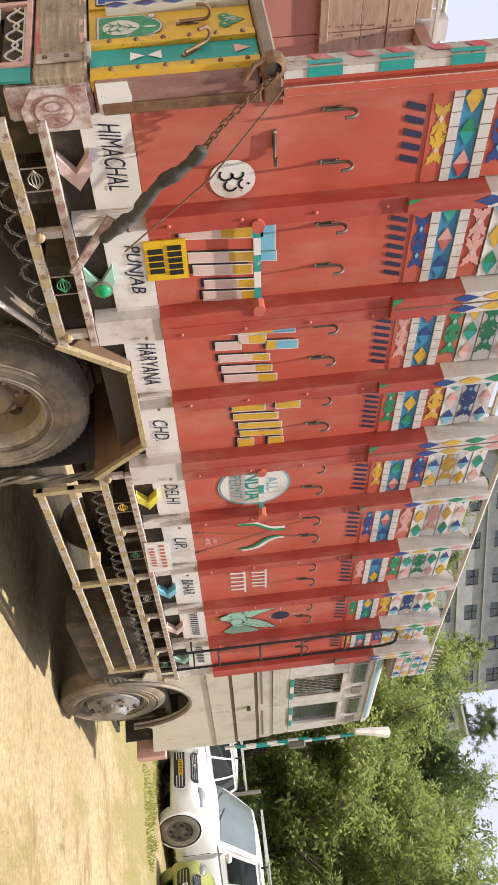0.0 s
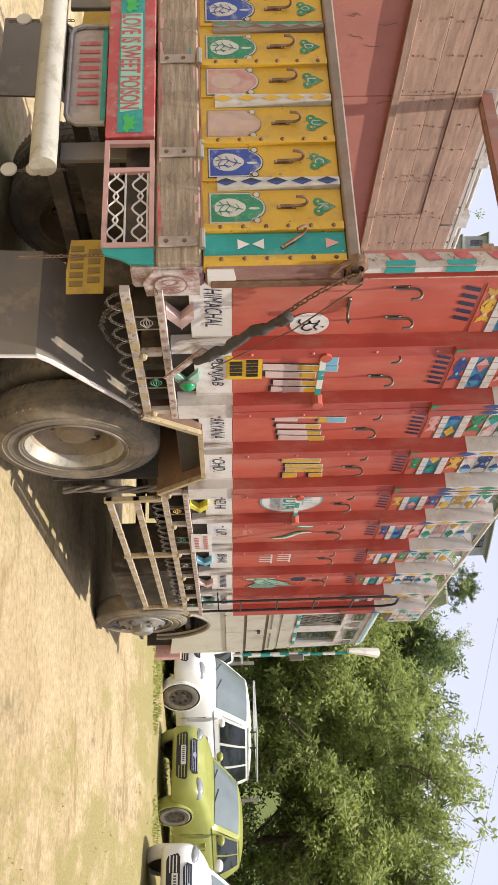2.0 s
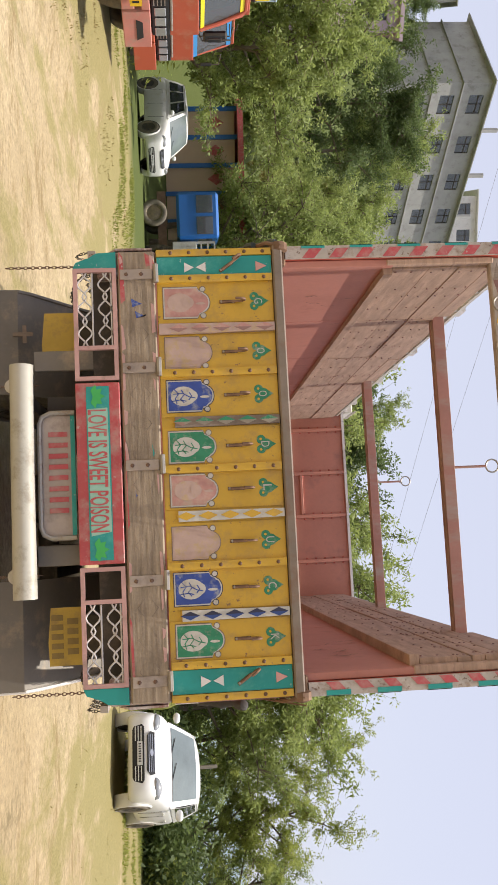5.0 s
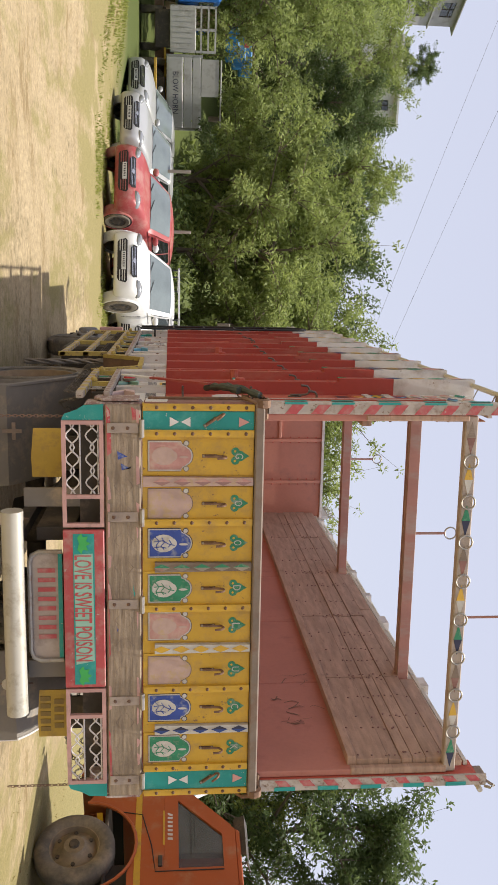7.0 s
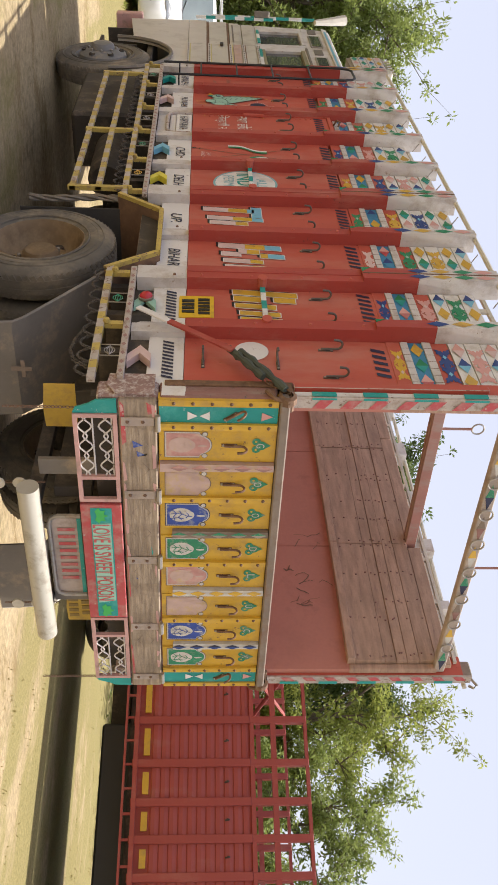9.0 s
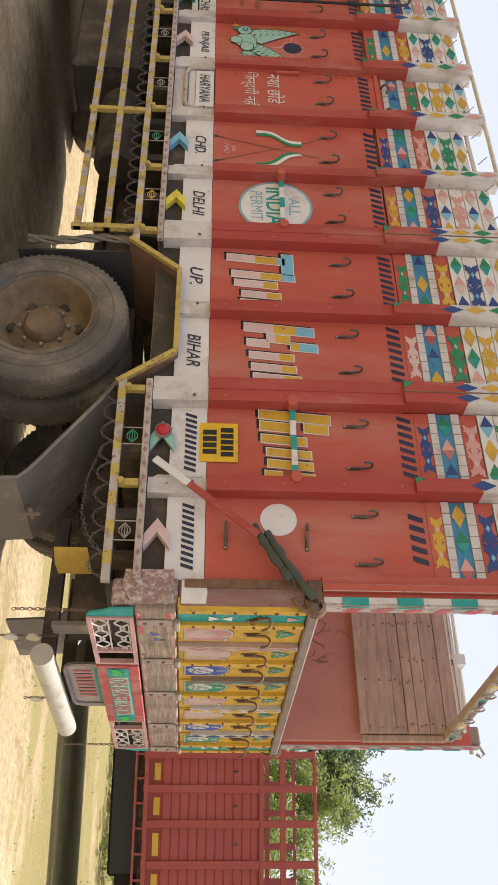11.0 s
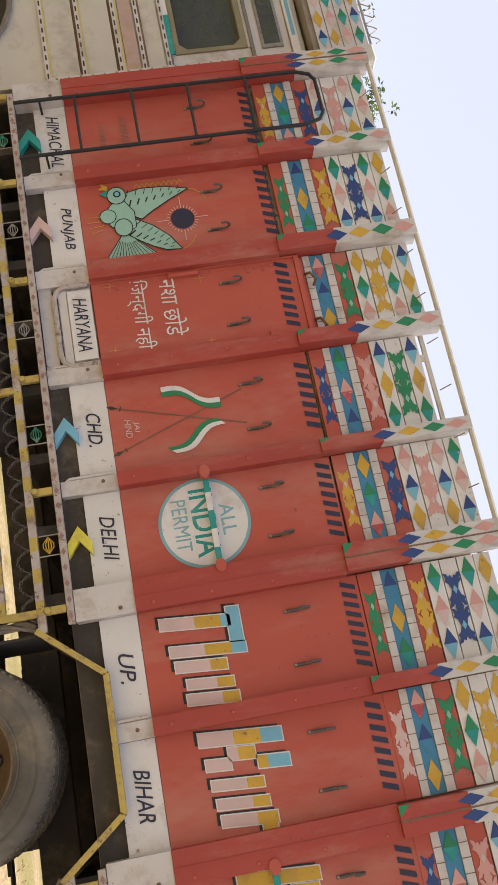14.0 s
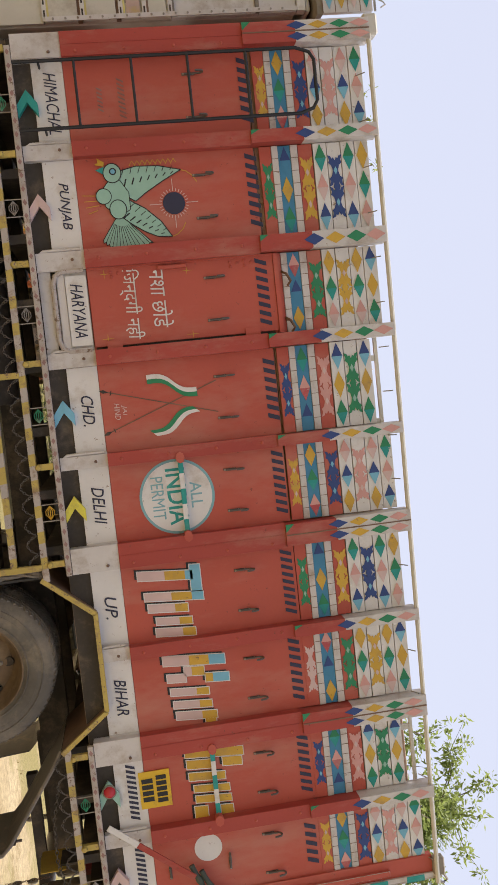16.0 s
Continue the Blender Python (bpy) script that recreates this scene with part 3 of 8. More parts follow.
def skirt_panel(s, i, parent):
    y0, y1 = panel_span(s, i)
    B = Build()
    F = side_frame(s, (y0 + y1) / 2, 0)
    w = y1 - y0 - 0.004
    B.prism([(-w / 2, Z_SKIRT0), (w / 2, Z_SKIRT0), (w / 2, Z_SKIRT1 - 0.003), (-w / 2, Z_SKIRT1 - 0.003)], -0.012, 0.004, F, WHITE)
    word = (STATES_R if s > 0 else STATES_L)[i]
    door = i == 6 and s < 0
    G = F @ pose(-0.03 if i == 0 and s > 0 else 0.0, (Z_SKIRT0 + Z_SKIRT1) / 2 + (0.027 if door else 0.01), 0.03 if door else 0.004)
    if word:
        text_faces(B, word, G, 0.085 if s > 0 else 0.08, min(w * (0.68 if s > 0 else 0.74), 0.05 * len(word)), LETTER, shear=0.3, bold=0.004 if len(word) < 8 else 0.0)
    else:
        bars(B, G, w * 0.80, 0.062, LETTER, 11, lean=0.35)
    if door:
        # worn pale plate under the side door, and the bent frame round its foot
        B.prism([(-w / 2 - 0.02, 1.238), (w / 2 + 0.02, 1.238), (w / 2 + 0.02, Z_SKIRT0 - 0.03), (-w / 2 - 0.02, Z_SKIRT0 - 0.03)], -0.02, 0.012, F, WHITE_RIB)
        q = w / 2
        loop = [(-q, 1.53), (-q, 1.39), (-q + 0.03, 1.345), (-q + 0.08, 1.327), (q - 0.08, 1.327), (q - 0.03, 1.345), (q, 1.39), (q, 1.53)]
        B.tube([F @ Vector((u, v, 0.03)) for u, v in loop], 0.017, RAILPALE, 8)
        B.prism([(-q + 0.02, 1.352), (q - 0.02, 1.352), (q - 0.02, 1.40), (-q + 0.02, 1.40)], 0.005, 0.022, F, WHITE_RIB)
        G2 = [(-q + 0.035, 1.405), (q - 0.035, 1.405), (q - 0.035, 1.54), (-q + 0.035, 1.54)]
        B.prism(G2, 0.0, 0.03, F, WHITE)
    return B.part("skirt_panel", parent)


def red_panel(s, i, parent):
    y0, y1 = panel_span(s, i)
    F = side_frame(s, (y0 + y1) / 2, 0)
    w = y1 - y0
    B = Build()
    B.prism([(-w / 2, Z_SKIRT1), (w / 2, Z_SKIRT1), (w / 2, Z_RED1), (-w / 2, Z_RED1)], -0.015, 0.0, F, RED)
    door = i == 6 and s < 0
    if door:                                             # a side door: its leaf stands proud, with a gap at its rear edge
        B.prism([(w / 2 - 0.016, 1.56), (w / 2, 1.56), (w / 2, 2.77), (w / 2 - 0.016, 2.77)], 0.0, 0.003, F, DARK)
        F = F @ pose(0, 0, 0.03)
        q = w / 2 - 0.018
        B.prism([(-w / 2, 1.552), (q, 1.552), (q, 2.782), (-w / 2, 2.782)], -0.03, 0.0, F, RED)
    # name line near the top: plain bars
    n = (5, 8, 8, 9, 8, 7, 8, 8, 7)[i]
    bars(B, F @ pose(0, Z_RED1 - 0.062 + rise(s, (y0 + y1) / 2), 0), min(w * 0.86, 0.062 * n), 0.078, LETTER, n, lean=0.35, fill=0.5)
    if i == 0:
        G = F @ pose(0.13 if s > 0 else -0.115, 1.925, 0)
        if s > 0:
            om_disc(B, G @ Matrix.Diagonal((0.86, 0.86, 1, 1)))
        else:
            B.decal(ellipse(0, 0, 0.096, 0.096, 32), 0.004, G, WHITE)
    tha = [(-0.21, 0.05, 0.86, 0.0), (-0.25, 0.15, 1.0, 0.84), (-0.06, 0.045, 0.92, 0.0), (0.02, 0.045, 0.62, 0.0), (0.115, 0.04, 0.62, 0.06), (0.19, 0.045, 0.62, 0.0)]
    kur = [(-0.23, 0.055, 1.0, 0.0), (-0.15, 0.05, 0.62, 0.30), (-0.10, 0.05, 1.0, 0.62), (-0.10, 0.045, 0.30, 0.0), (0.0, 0.04, 0.62, 0.0), (0.09, 0.04, 0.62, 0.0), (0.165, 0.045, 0.66, 0.0), (0.22, 0.035, 0.62, 0.45)]
    bro = [(-0.24, 0.05, 1.0, 0.0), (-0.17, 0.05, 0.95, 0.62), (-0.16, 0.05, 0.45, 0.0), (-0.07, 0.045, 0.62, 0.0), (0.02, 0.04, 0.66, 0.05), (0.095, 0.04, 0.66, 0.05), (0.17, 0.08, 0.66, 0.45), (0.17, 0.08, 0.22, 0.0)]
    word = {(1, 1): tha, (1, 2): kur, (1, 3): bro, (-1, 1): bro, (-1, 2): kur, (-1, 3): tha}.get((s, i))
    if word:
        z0, tall, climb = (1.655, 0.43, 0.21) if word is tha else (1.762, 0.42, 0.13) if word is kur else (1.838, 0.40, 0.07)
        z0 += 0.03 * (s > 0)
        big_letters(B, F, word, z0, z0 + tall, YELLOW if word is bro else LBLUE, climb)
    if i == 4:
        q = 1.035 if s < 0 else 0.95
        permit_disc(B, F @ pose(0, 1.978, 0) @ Matrix.Diagonal((q, q, 1, 1)))
    if i == 5:
        flags(B, F)
        text_faces(B, "JAI", F @ pose(0.02, 1.69, 0), 0.036, 0.07, PALEPINK, shear=0.2)
        text_faces(B, "HIND", F @ pose(0.025, 1.645, 0), 0.036, 0.11, PALEPINK, shear=0.2)
    if i == 6:
        if s > 0:
            for v, q in ((1.99, 0.34), (1.83, 0.40)):
                bars(B, F @ pose(0, v, 0), q, 0.10, WHITE, 6, 0.004, 0.1, 0.35)
                B.decal([(-q / 2, v + 0.05), (q / 2, v + 0.05), (q / 2, v + 0.064), (-q / 2, v + 0.064)], 0.0045, F, WHITE)
    if i == 6 and s < 0:
        text_faces(B, "नशा छोडे", F @ pose(-0.03, 2.015, 0), 0.13, 0.38, WHITE, shear=0.1)
        text_faces(B, "िजन्दगी नही", F @ pose(-0.01, 1.815, 0), 0.14, 0.46, WHITE, shear=0.1)
        for u, v in ((-0.22, 1.66), (0.2, 1.64), (-0.2, 2.2), (0.22, 2.2)):
            B.decal(diamond(u, v, 0.035, 0.003), 0.004, F, GOLD)
            B.decal(diamond(u, v, 0.003, 0.045), 0.0045, F, GOLD)
    if i == 7:
        bird(B, F)
    if i == 8:
        bars(B, F @ pose(0.0, 1.90, 0), 0.26, 0.045, FOOTRED, 9, lean=0.5, fill=0.4)
        bars(B, F @ pose(0.0, 1.76, 0), 0.16, 0.035, FOOTRED, 6, lean=0.5, fill=0.4)
    if door:
        h2 = w / 2
        B.prism([(-h2, 2.784), (h2, 2.784), (h2, 2.815), (-h2, 2.815)], -0.03, 0.012, F, RED)
        B.prism([(-h2, 1.55), (-h2 + 0.012, 1.55), (-h2 + 0.012, 2.783), (-h2, 2.783)], 0.0, 0.01, F, RED)
    ob = B.part("side_panel", parent)
    if door:
        for v in (1.68, 2.60):
            B = Build()
            B.prism([(h2 - 0.05, v - 0.05), (h2 + 0.02, v - 0.05), (h2 + 0.02, v + 0.05), (h2 - 0.05, v + 0.05)], -0.01, 0.016, F, RED)
            B.part("hinge", ob)
        B = Build()
        B.box((-h2 + 0.02, 2.01, 0.0), (-h2 + 0.045, 2.20, 0.03), RED, 0.006, M=F)
        B.part("latch_block", ob)
        for u in (-0.12, 0.19):
            B = Build()
            B.tube([F @ Vector(q) for q in ((u - 0.02, 2.84, -0.02), (u, 2.86, 0.03), (u + 0.05, 2.885, 0.035), (u + 0.075, 2.87, 0.0))], 0.009, HOOKRUST, 6)
            B.part("door_catch", ob)
        for v in (1.75, 2.54):                           # welded rivet clusters by the front edge
            for du, dv in ((0, 0), (0.018, 0.05), (-0.012, 0.045), (0.02, -0.045), (-0.01, -0.05), (0.0, 0.095)):
                place("bolt", RED_BOLT, ob, F @ pose(-h2 + 0.045 + du, v + dv, 0.0))
    for u in (-0.14, 0.14):
        place("hook", HOOK, ob, F @ pose(u if s < 0 else u * 0.88 - 0.04, 2.33 if s > 0 else 2.352, 0.0))
    if i == 0:                                           # hooks set level on the rear sheet
        for y, z in (((0.362, 1.65), (0.36, 2.066)) if s < 0 else ((0.33, 2.10),)):
            place("hook", HOOK, ob, F @ pose(s * (y - (y0 + y1) / 2), z, 0.0, 0, 0, 90 if s < 0 else -90))
    return ob


def wide_flower(B, F, zc, h, ry, m, d):
    """A painted spray: two full notched leaf crosses that touch in the middle."""
    h *= 0.72
    B.decal(diamond(0, zc, h * 0.26, ry * 0.5), d + 0.0012, F, m)
    for k in (-1, 1):
        c = k * h * 0.5
        arm = [(0.0, 0.0), (0.0, 0.36), (0.17, 0.56), (0.25, 0.93), (0.33, 0.78), (0.5, 1.0), (0.46, 0.58), (0.38, 0.42), (0.42, 0.2), (0.31, 0.0)]
        for su in (-1, 1):
            for sv in (-1, 1):
                q = [(c + su * a * h, zc + sv * b * ry) for a, b in arm]
                B.decal(q[::-1] if su * sv > 0 else q, d, F, m)
        B.decal(diamond(c, zc, h * 0.13, ry * 0.26), d + 0.002, F, MINT if m is GREEN else LBLUE if m is NAVY else PALEPINK)


def trim_panel(s, i, parent):
    """The painted bands above the red sheet, and four boards over them."""
    y0, y1 = panel_span(s, i)
    F = side_frame(s, (y0 + y1) / 2, 0)
    w = y1 - y0
    h = w / 2
    F = F @ pose(0, rise(s, (y0 + y1) / 2), 0)

    def strip(z0, z1, m, d=0.0):
        B = Build()
        B.prism([(-h, z0), (h, z0), (h, z1), (-h, z1)], -0.02, d, F, m)
        return B

    fl = FLOWERS[i] if s > 0 else (YELLOW, NAVY, PALEPINK, GREEN, YELLOW, NAVY, PALEPINK, GREEN, YELLOW)[i]
    fl2 = (NAVY, PINK, GREEN, YELLOW)[i % 4]
    fl3 = (NAVY, YELLOW, PINK, GREEN)[(i + 1) % 4] if s > 0 else (PINK, GREEN, YELLOW, NAVY)[i % 4]
    B = strip(Z_RED1, Z_TRIM1, RED, 0.004)
    if (s, i) != (-1, 6):
        wide_flower(B, F, (Z_RED1 + Z_TRIM1) / 2 + 0.006, h * 0.88, 0.036, fl, 0.0055)
    B.part("flower_band", parent)
    for z0, z1 in ((Z_TRIM1 + 0.003, Z_BLUE0), (Z_BLUE1, Z_TRIM2 - 0.003)):
        B = strip(z0, z1 - 0.002, WHITE_RIB, 0.008)
        for k in range(1, 7):
            u = -h + w * k / 7
            B.decal([(u - 0.002, z0), (u + 0.002, z0), (u + 0.002, z1 - 0.002), (u - 0.002, z1 - 0.002)], 0.0095, F, RUSTY)
        B.part("trim_band", parent)
    B = strip(Z_BLUE0 + 0.001, Z_BLUE1 - 0.002, BLUE, 0.0)
    zc = (Z_BLUE0 + Z_BLUE1) / 2
    cols = [(YELLOW, YELLOW), (GREEN, TEAL), (PINK, SIGNRED), (NAVY, BLUE)]
    for k in range(3):
        a, b = cols[(k + i) % 4]
        split_diamond(B, F, -h + w * (k + 0.5) / 3, zc, w / 6.6, 0.037, a, b, 0.0035)
    B.part("blue_band", parent)
    B = strip(Z_TRIM2, Z_BOARD0 - 0.008, RED, 0.0)
    wide_flower(B, F, (Z_TRIM2 + Z_BOARD0) / 2, h, 0.046, fl2, 0.0045)
    B.part("flower_band", parent)
    n = 4
    dz = (Z_TOP - Z_BOARD0) / n
    pal = [(PINK, PALEPINK), (NAVY, LBLUE), (YELLOW, YELLOW), (GREEN, TEAL)]
    for r in range(n):
        if r == n - 1 and (i, s) in ((1, -1), (5, -1), (3, 1)):
            continue
        z0, z1 = Z_BOARD0 + r * dz, Z_BOARD0 + (r + 1) * dz - 0.006
        B = strip(z0, z1, WHITE, 0.002 + 0.003 * ((r + i) % 2))
        zc = (z0 + z1) / 2
        if r == 1:
            wide_flower(B, F, zc, h, 0.050, fl3, 0.0085)
        else:
            for k in range(3):
                a, b = pal[(k + i + (2 if r == 3 else 0)) % 4] if s > 0 else pal[(3 * (8 - i) + k + (3 if r == 3 else 0)) % 4]
                split_diamond(B, F, -h + w * (k + 0.5) / 3, zc, w / 6.3, 0.038, a, b, 0.0085)
        B.part("side_board", parent)


def rib(s, y, w, parent):
    B = Build()
    h = w / 2
    F = side_frame(s, y, 0)
    d = XR - XP
    # a folded channel, thicker below the painted bands
    foot = Z_SKIRT0 - 0.01 if 1.5 < y < 2.3 else 1.238
    B.prism([(-h, foot), (h, foot), (h, Z_SKIRT1), (-h, Z_SKIRT1)], -0.03, d * (0.9 if w > 0.15 else 0.5), F, WHITE_RIB)
    if w < 0.15:                                         # rolled flange beside the skirt plates
        B.tube([F @ Vector((q, z, 0.03)) for q, z in ((-h - 0.012, Z_SKIRT1 - 0.02), (-h - 0.012, foot + 0.05), (-h + 0.01, foot + 0.015), (h, foot + 0.01))], 0.011, WHITE_RIB, 6)
    B.prism([(-h - 0.012, Z_SKIRT0), (-h, Z_SKIRT0), (-h, Z_SKIRT1), (-h - 0.012, Z_SKIRT1)], 0.0, 0.01, F, WHITE_RIB)
    zr = rise(s, y)
    ze, zw, zt = 2.665 + zr, 3.02 + zr, 3.548 + 0.5 * zr
    B.prism([(-h, Z_SKIRT1 + 0.001), (h, Z_SKIRT1 + 0.001), (h, ze), (-h, ze)], -0.03, d, F, RIBRED)
    e = h * 0.88
    # the folded cap over the painted bands slopes out of the upright
    for z0, z1, m in ((ze + 0.001, zw, RIBRED), (zw + 0.001, zt, WHITE_RIB)):
        B.prism([(-e, z0), (e, z0), (e, z1), (-e, z1)], -0.03, d + 0.022, F, m)
    B.prism([(-e, ze + 0.002), (-e * 0.25, ze + 0.002), (-e, ze + 0.06)], d + 0.022, d + 0.0245, F, GREEN)
    if w > 0.15:                                         # two channels side by side, with a seam between
        B.prism([(-0.004, Z_SKIRT1 + 0.004), (0.004, Z_SKIRT1 + 0.004), (0.004, ze - 0.002), (-0.004, ze - 0.002)], d, d + 0.004, F, RIBRED)
        B.prism([(-0.004, ze + 0.004), (0.004, ze + 0.004), (0.004, zt - 0.002), (-0.004, zt - 0.002)], d + 0.022, d + 0.026, F, RUSTY)
    for u in ((0.0,) if w < 0.15 else (-h * 0.45, h * 0.45)):
        for z, m in ((3.03, NAVY), (3.175, YELLOW), (3.32, GREEN), (3.455, PINK)):
            split_diamond(B, F, u, z + zr, h * (0.66 if w < 0.15 else 0.34), 0.068, m, m, d + 0.0245)
    ob = B.part("rib", parent)
    for z in (1.47, 1.64, 1.95, 2.27, 2.58):
        place("bolt", BOLT if z < 1.55 else RED_BOLT, ob, F @ pose(0 if w < 0.15 else h * 0.6, z, d))
    return ob


BOLT = bolt_mesh(RUSTY)
RED_BOLT = bolt_mesh(RED)
GATE_BOLT = bolt_mesh(HOOKRUST)


def lattice_bit(B, s, y, z0, z1, m):
    """Two thin uprights with a pointed twisted-wire bulb between them."""
    x = s * (XL + 0.005)
    for dy in (-0.055, 0.055):
        B.tube([(x, y + dy, z0), (x, y + dy, z1)], 0.004, STEEL, 5)
    zc = (z0 + z1) / 2
    for k in range(5):
        a = -0.028 + 0.014 * k
        B.tube([(x, y - 0.045, zc), (x, y - 0.01, zc + a), (x, y + 0.012, zc + a), (x, y + 0.045, zc)], 0.003, m, 4)


def chain(B, pts, m, link=0.026, wire=0.0028):
    """Oval links, turned by a quarter from one to the next, along the points."""
    pts = [Vector(p) for p in pts]
    segs = [(b - a).length for a, b in zip(pts, pts[1:])]
    n = max(2, int(sum(segs) / (link * 0.72)))
    for k in range(n):
        t = sum(segs) * (k + 0.5) / n
        i = 0
        while i < len(segs) - 1 and t > segs[i]:
            t -= segs[i]
            i += 1
        d = (pts[i + 1] - pts[i]).normalized()
        c = pts[i] + d * t
        a = d.cross(Vector((0, 0, 1)) if abs(d.z) < 0.9 else Vector((1, 0, 0))).normalized()
        if k % 2:
            a = d.cross(a)
        B.tube([c + d * (link * 0.5 * math.cos(q)) + a * (link * 0.30 * math.sin(q)) for q in [2 * math.pi * j / 7 for j in range(8)]], wire, m, 3, caps=False)


def scallop_chain(B, s, y0, y1, z, n, m, sag=0.07):
    x = s * (XL + 0.012)
    for i in range(n):
        a, b = y0 + (y1 - y0) * i / n, y0 + (y1 - y0) * (i + 1) / n
        pts = [(x, a + (b - a) * t, z - sag * math.sin(math.pi * t) ** 0.7) for t in (0.0, 0.08, 0.2, 0.35, 0.5, 0.65, 0.8, 0.92, 1.0)]
        chain(B, pts, m, 0.024, 0.0026)


def striped_rail(B, s, y0, y1, z, hgt, cols, step, x=None, depth=0.035):
    """One flat bar with painted stripes on its outer, upper and lower faces."""
    x = x or XL
    B.box((s * (x - depth / 2), y0, z - hgt / 2), (s * (x + depth / 2), y1, z + hgt / 2), cols[0])
    h, e = hgt / 2, depth / 2
    for F, v in ((frame_on((s * (x + e), 0, z), (0, s, 0), (0, 0, 1)), h), (frame_on((s * x, 0, z + h), (0, s, 0), (-s, 0, 0)), e), (frame_on((s * x, 0, z - h), (0, s, 0), (s, 0, 0)), e)):
        y = y0 + step
        while y < y1:
            q = min(y + step * 0.9, y1)
            B.decal([(s * y, -v), (s * q, -v), (s * (q + 0.006), v), (s * (y + 0.006), v)], 0.0012, F, cols[1])
            y += 2 * step


def side_lower(s, parent):
    """Rails, brackets, guards and chains under the side."""
    ochre = RAILYELLOW if s < 0 else RAILOCHRE
    for name, y0, y1 in (("rear", 0.12, 1.36), ("front", 2.52, 5.93)):
        B = Build()
        B.box((s * (XL - 0.018), y0, 1.196), (s * (XL + 0.017), y1, 1.234), RAILPALE, 0.003)
        Fu = frame_on((s * (XL + 0.017), 0, 1.215), (0, s, 0), (0, 0, 1))
        n = int((y1 - y0) / 0.085)
        for k in range(n):
            B.decal(diamond(s * (y0 + (k + 0.5) * (y1 - y0) / n), 0, 0.02, 0.013), 0.0015, Fu, RAILDOT)
        B.part("upper_rail", parent, "dusty white rail with rose diamonds")
        B = Build()
        striped_rail(B, s, y0 - 0.02, y1, 1.065, 0.042, (RAILPALE, ochre), 0.085)
        B.part("lower_rail", parent, "yellow and white striped rail")
    # wheel arch hoop
    arch = [(1.335, 1.03), (1.578, 1.352), (2.245, 1.352), (2.515, 1.03)]
    B = Build()
    for (ya, za), (yb, zb) in zip(arch, arch[1:]):
        dv = Vector((0, yb - ya, zb - za))
        L = dv.length
        M = frame_on((0, ya, za), (0, dv.y, dv.z), (s, 0, 0))
        B.box((0, 0.55, -0.012), (L, XL - 0.008, 0.012), RUSTY, M=M)
        B.box((0, XL - 0.008, -0.015), (L, XL + 0.022, 0.015), ochre, M=M)
    B.part("wheel_arch", parent, "yellow-edged brown wheel arch plate")
    B = Build()
    B.box((s * 1.137, 0.2, 1.205), (s * 1.150, 6.0, 1.343), DARK)
    B.part("sill_member", parent)
    # knobbed uprights, twisted-wire bits
    for j, y in enumerate([RIBS[s][q][0] for q in (0, 1, 3, 4, 5, 6, 7, 8)]):
        B = Build()
        B.box((s * (XL - 0.02), y - 0.02, 1.088), (s * (XL + 0.01), y + 0.02, 1.192), ochre if s < 0 else RAILPALE)
        B.lathe([(0.0, 0.03), (0.016, 0.024), (0.022, 0.008), (0.02, 0.0)], frame_on((s * (XL + 0.012), y, 1.10), (0, s, 0), (0, 0, 1)), ochre, 8)
        B.part("knob_upright", parent)
    for j, y in enumerate([sum(panel_span(s, q)) / 2 for q in (0, 1, 4, 5, 6, 7, 8)]):
        B = Build()
        lattice_bit(B, s, y, 1.085, 1.195, (STEEL, PLAQUEGREEN, YELLOW, PLAQUEGREEN, STEEL)[j % 5])
        B.part("wire_ornament", parent)
    B = Build()
    scallop_chain(B, s, 0.12, 1.32, 1.045, 9, CHAINIRON)
    B.part("scalloped_chain", parent)
    B = Build()
    scallop_chain(B, s, 2.56, 5.62, 1.045, 24, CHAINIRON, 0.075)
    B.part("scalloped_chain", parent)
    # side guard below
    guard = None
    for z in (0.87, 0.68):
        B = Build()
        striped_rail(B, s, 2.58, 5.56, z, 0.042, (ochre, RAILPALE), 0.10, XL + 0.015, 0.03)
        guard = B.part("guard_rail", parent, "yellow and white striped side guard rail")
    for y in (2.60, 3.86, 5.53):
        B = Build()
        B.box((s * (XL - 0.004), y - 0.02, 0.645), (s * (XL + 0.034), y + 0.02, 1.05), ochre, 0.003)
        B.part("guard_upright", parent)
    # arrow-shaped coloured brackets in the dark gap
    cols = [PALEPINK, None, None, None, LEMON, None, LBLUE, PALEPINK, MINT] if s > 0 else [PALEPINK, None, None, None, LEMON, LBLUE, None, PALEPINK, TEAL]
    for i in range(9):
        if cols[i] is None:
            continue
        y0, y1 = panel_span(s, i)
        yc = (y0 + y1) / 2
        F = side_frame(s, yc, 0)
        B = Build()
        for v in (1.365, 1.236):                         # two folded arms that meet in a point towards the cab
            arm = [(s * 0.085, 1.30), (s * -0.005, v), (s * -0.085, v), (s * 0.005, 1.30)]
            flip = (v > 1.3) == (s > 0)
            B.prism(arm if flip else arm[::-1], 0.0, 0.05 if v > 1.3 else 0.044, F, cols[i])
        B.part("arrow_bracket", parent)
    if s > 0:
        F = side_frame(s, 3.53, 1.295, XL - XP + 0.03)
        B = Build()
        B.prism([(-0.21, -0.075), (0.21, -0.085), (0.205, 0.08), (-0.2, 0.085)], 0.0, 0.006, F, WHITE)
        for v in (-0.035, 0.035):
            bars(B, F @ pose(0, v, 0.006), 0.34 if v > 0 else 0.28, 0.035, SIGNRED, 7, 0.003, 0.1)
        B.part("small_board", parent, "small white board with red marks")
    # cleat lamp in its diamond
    y0, y1 = panel_span(s, 1)
    F = side_frame(s, 0.99, 1.30)
    B = Build()
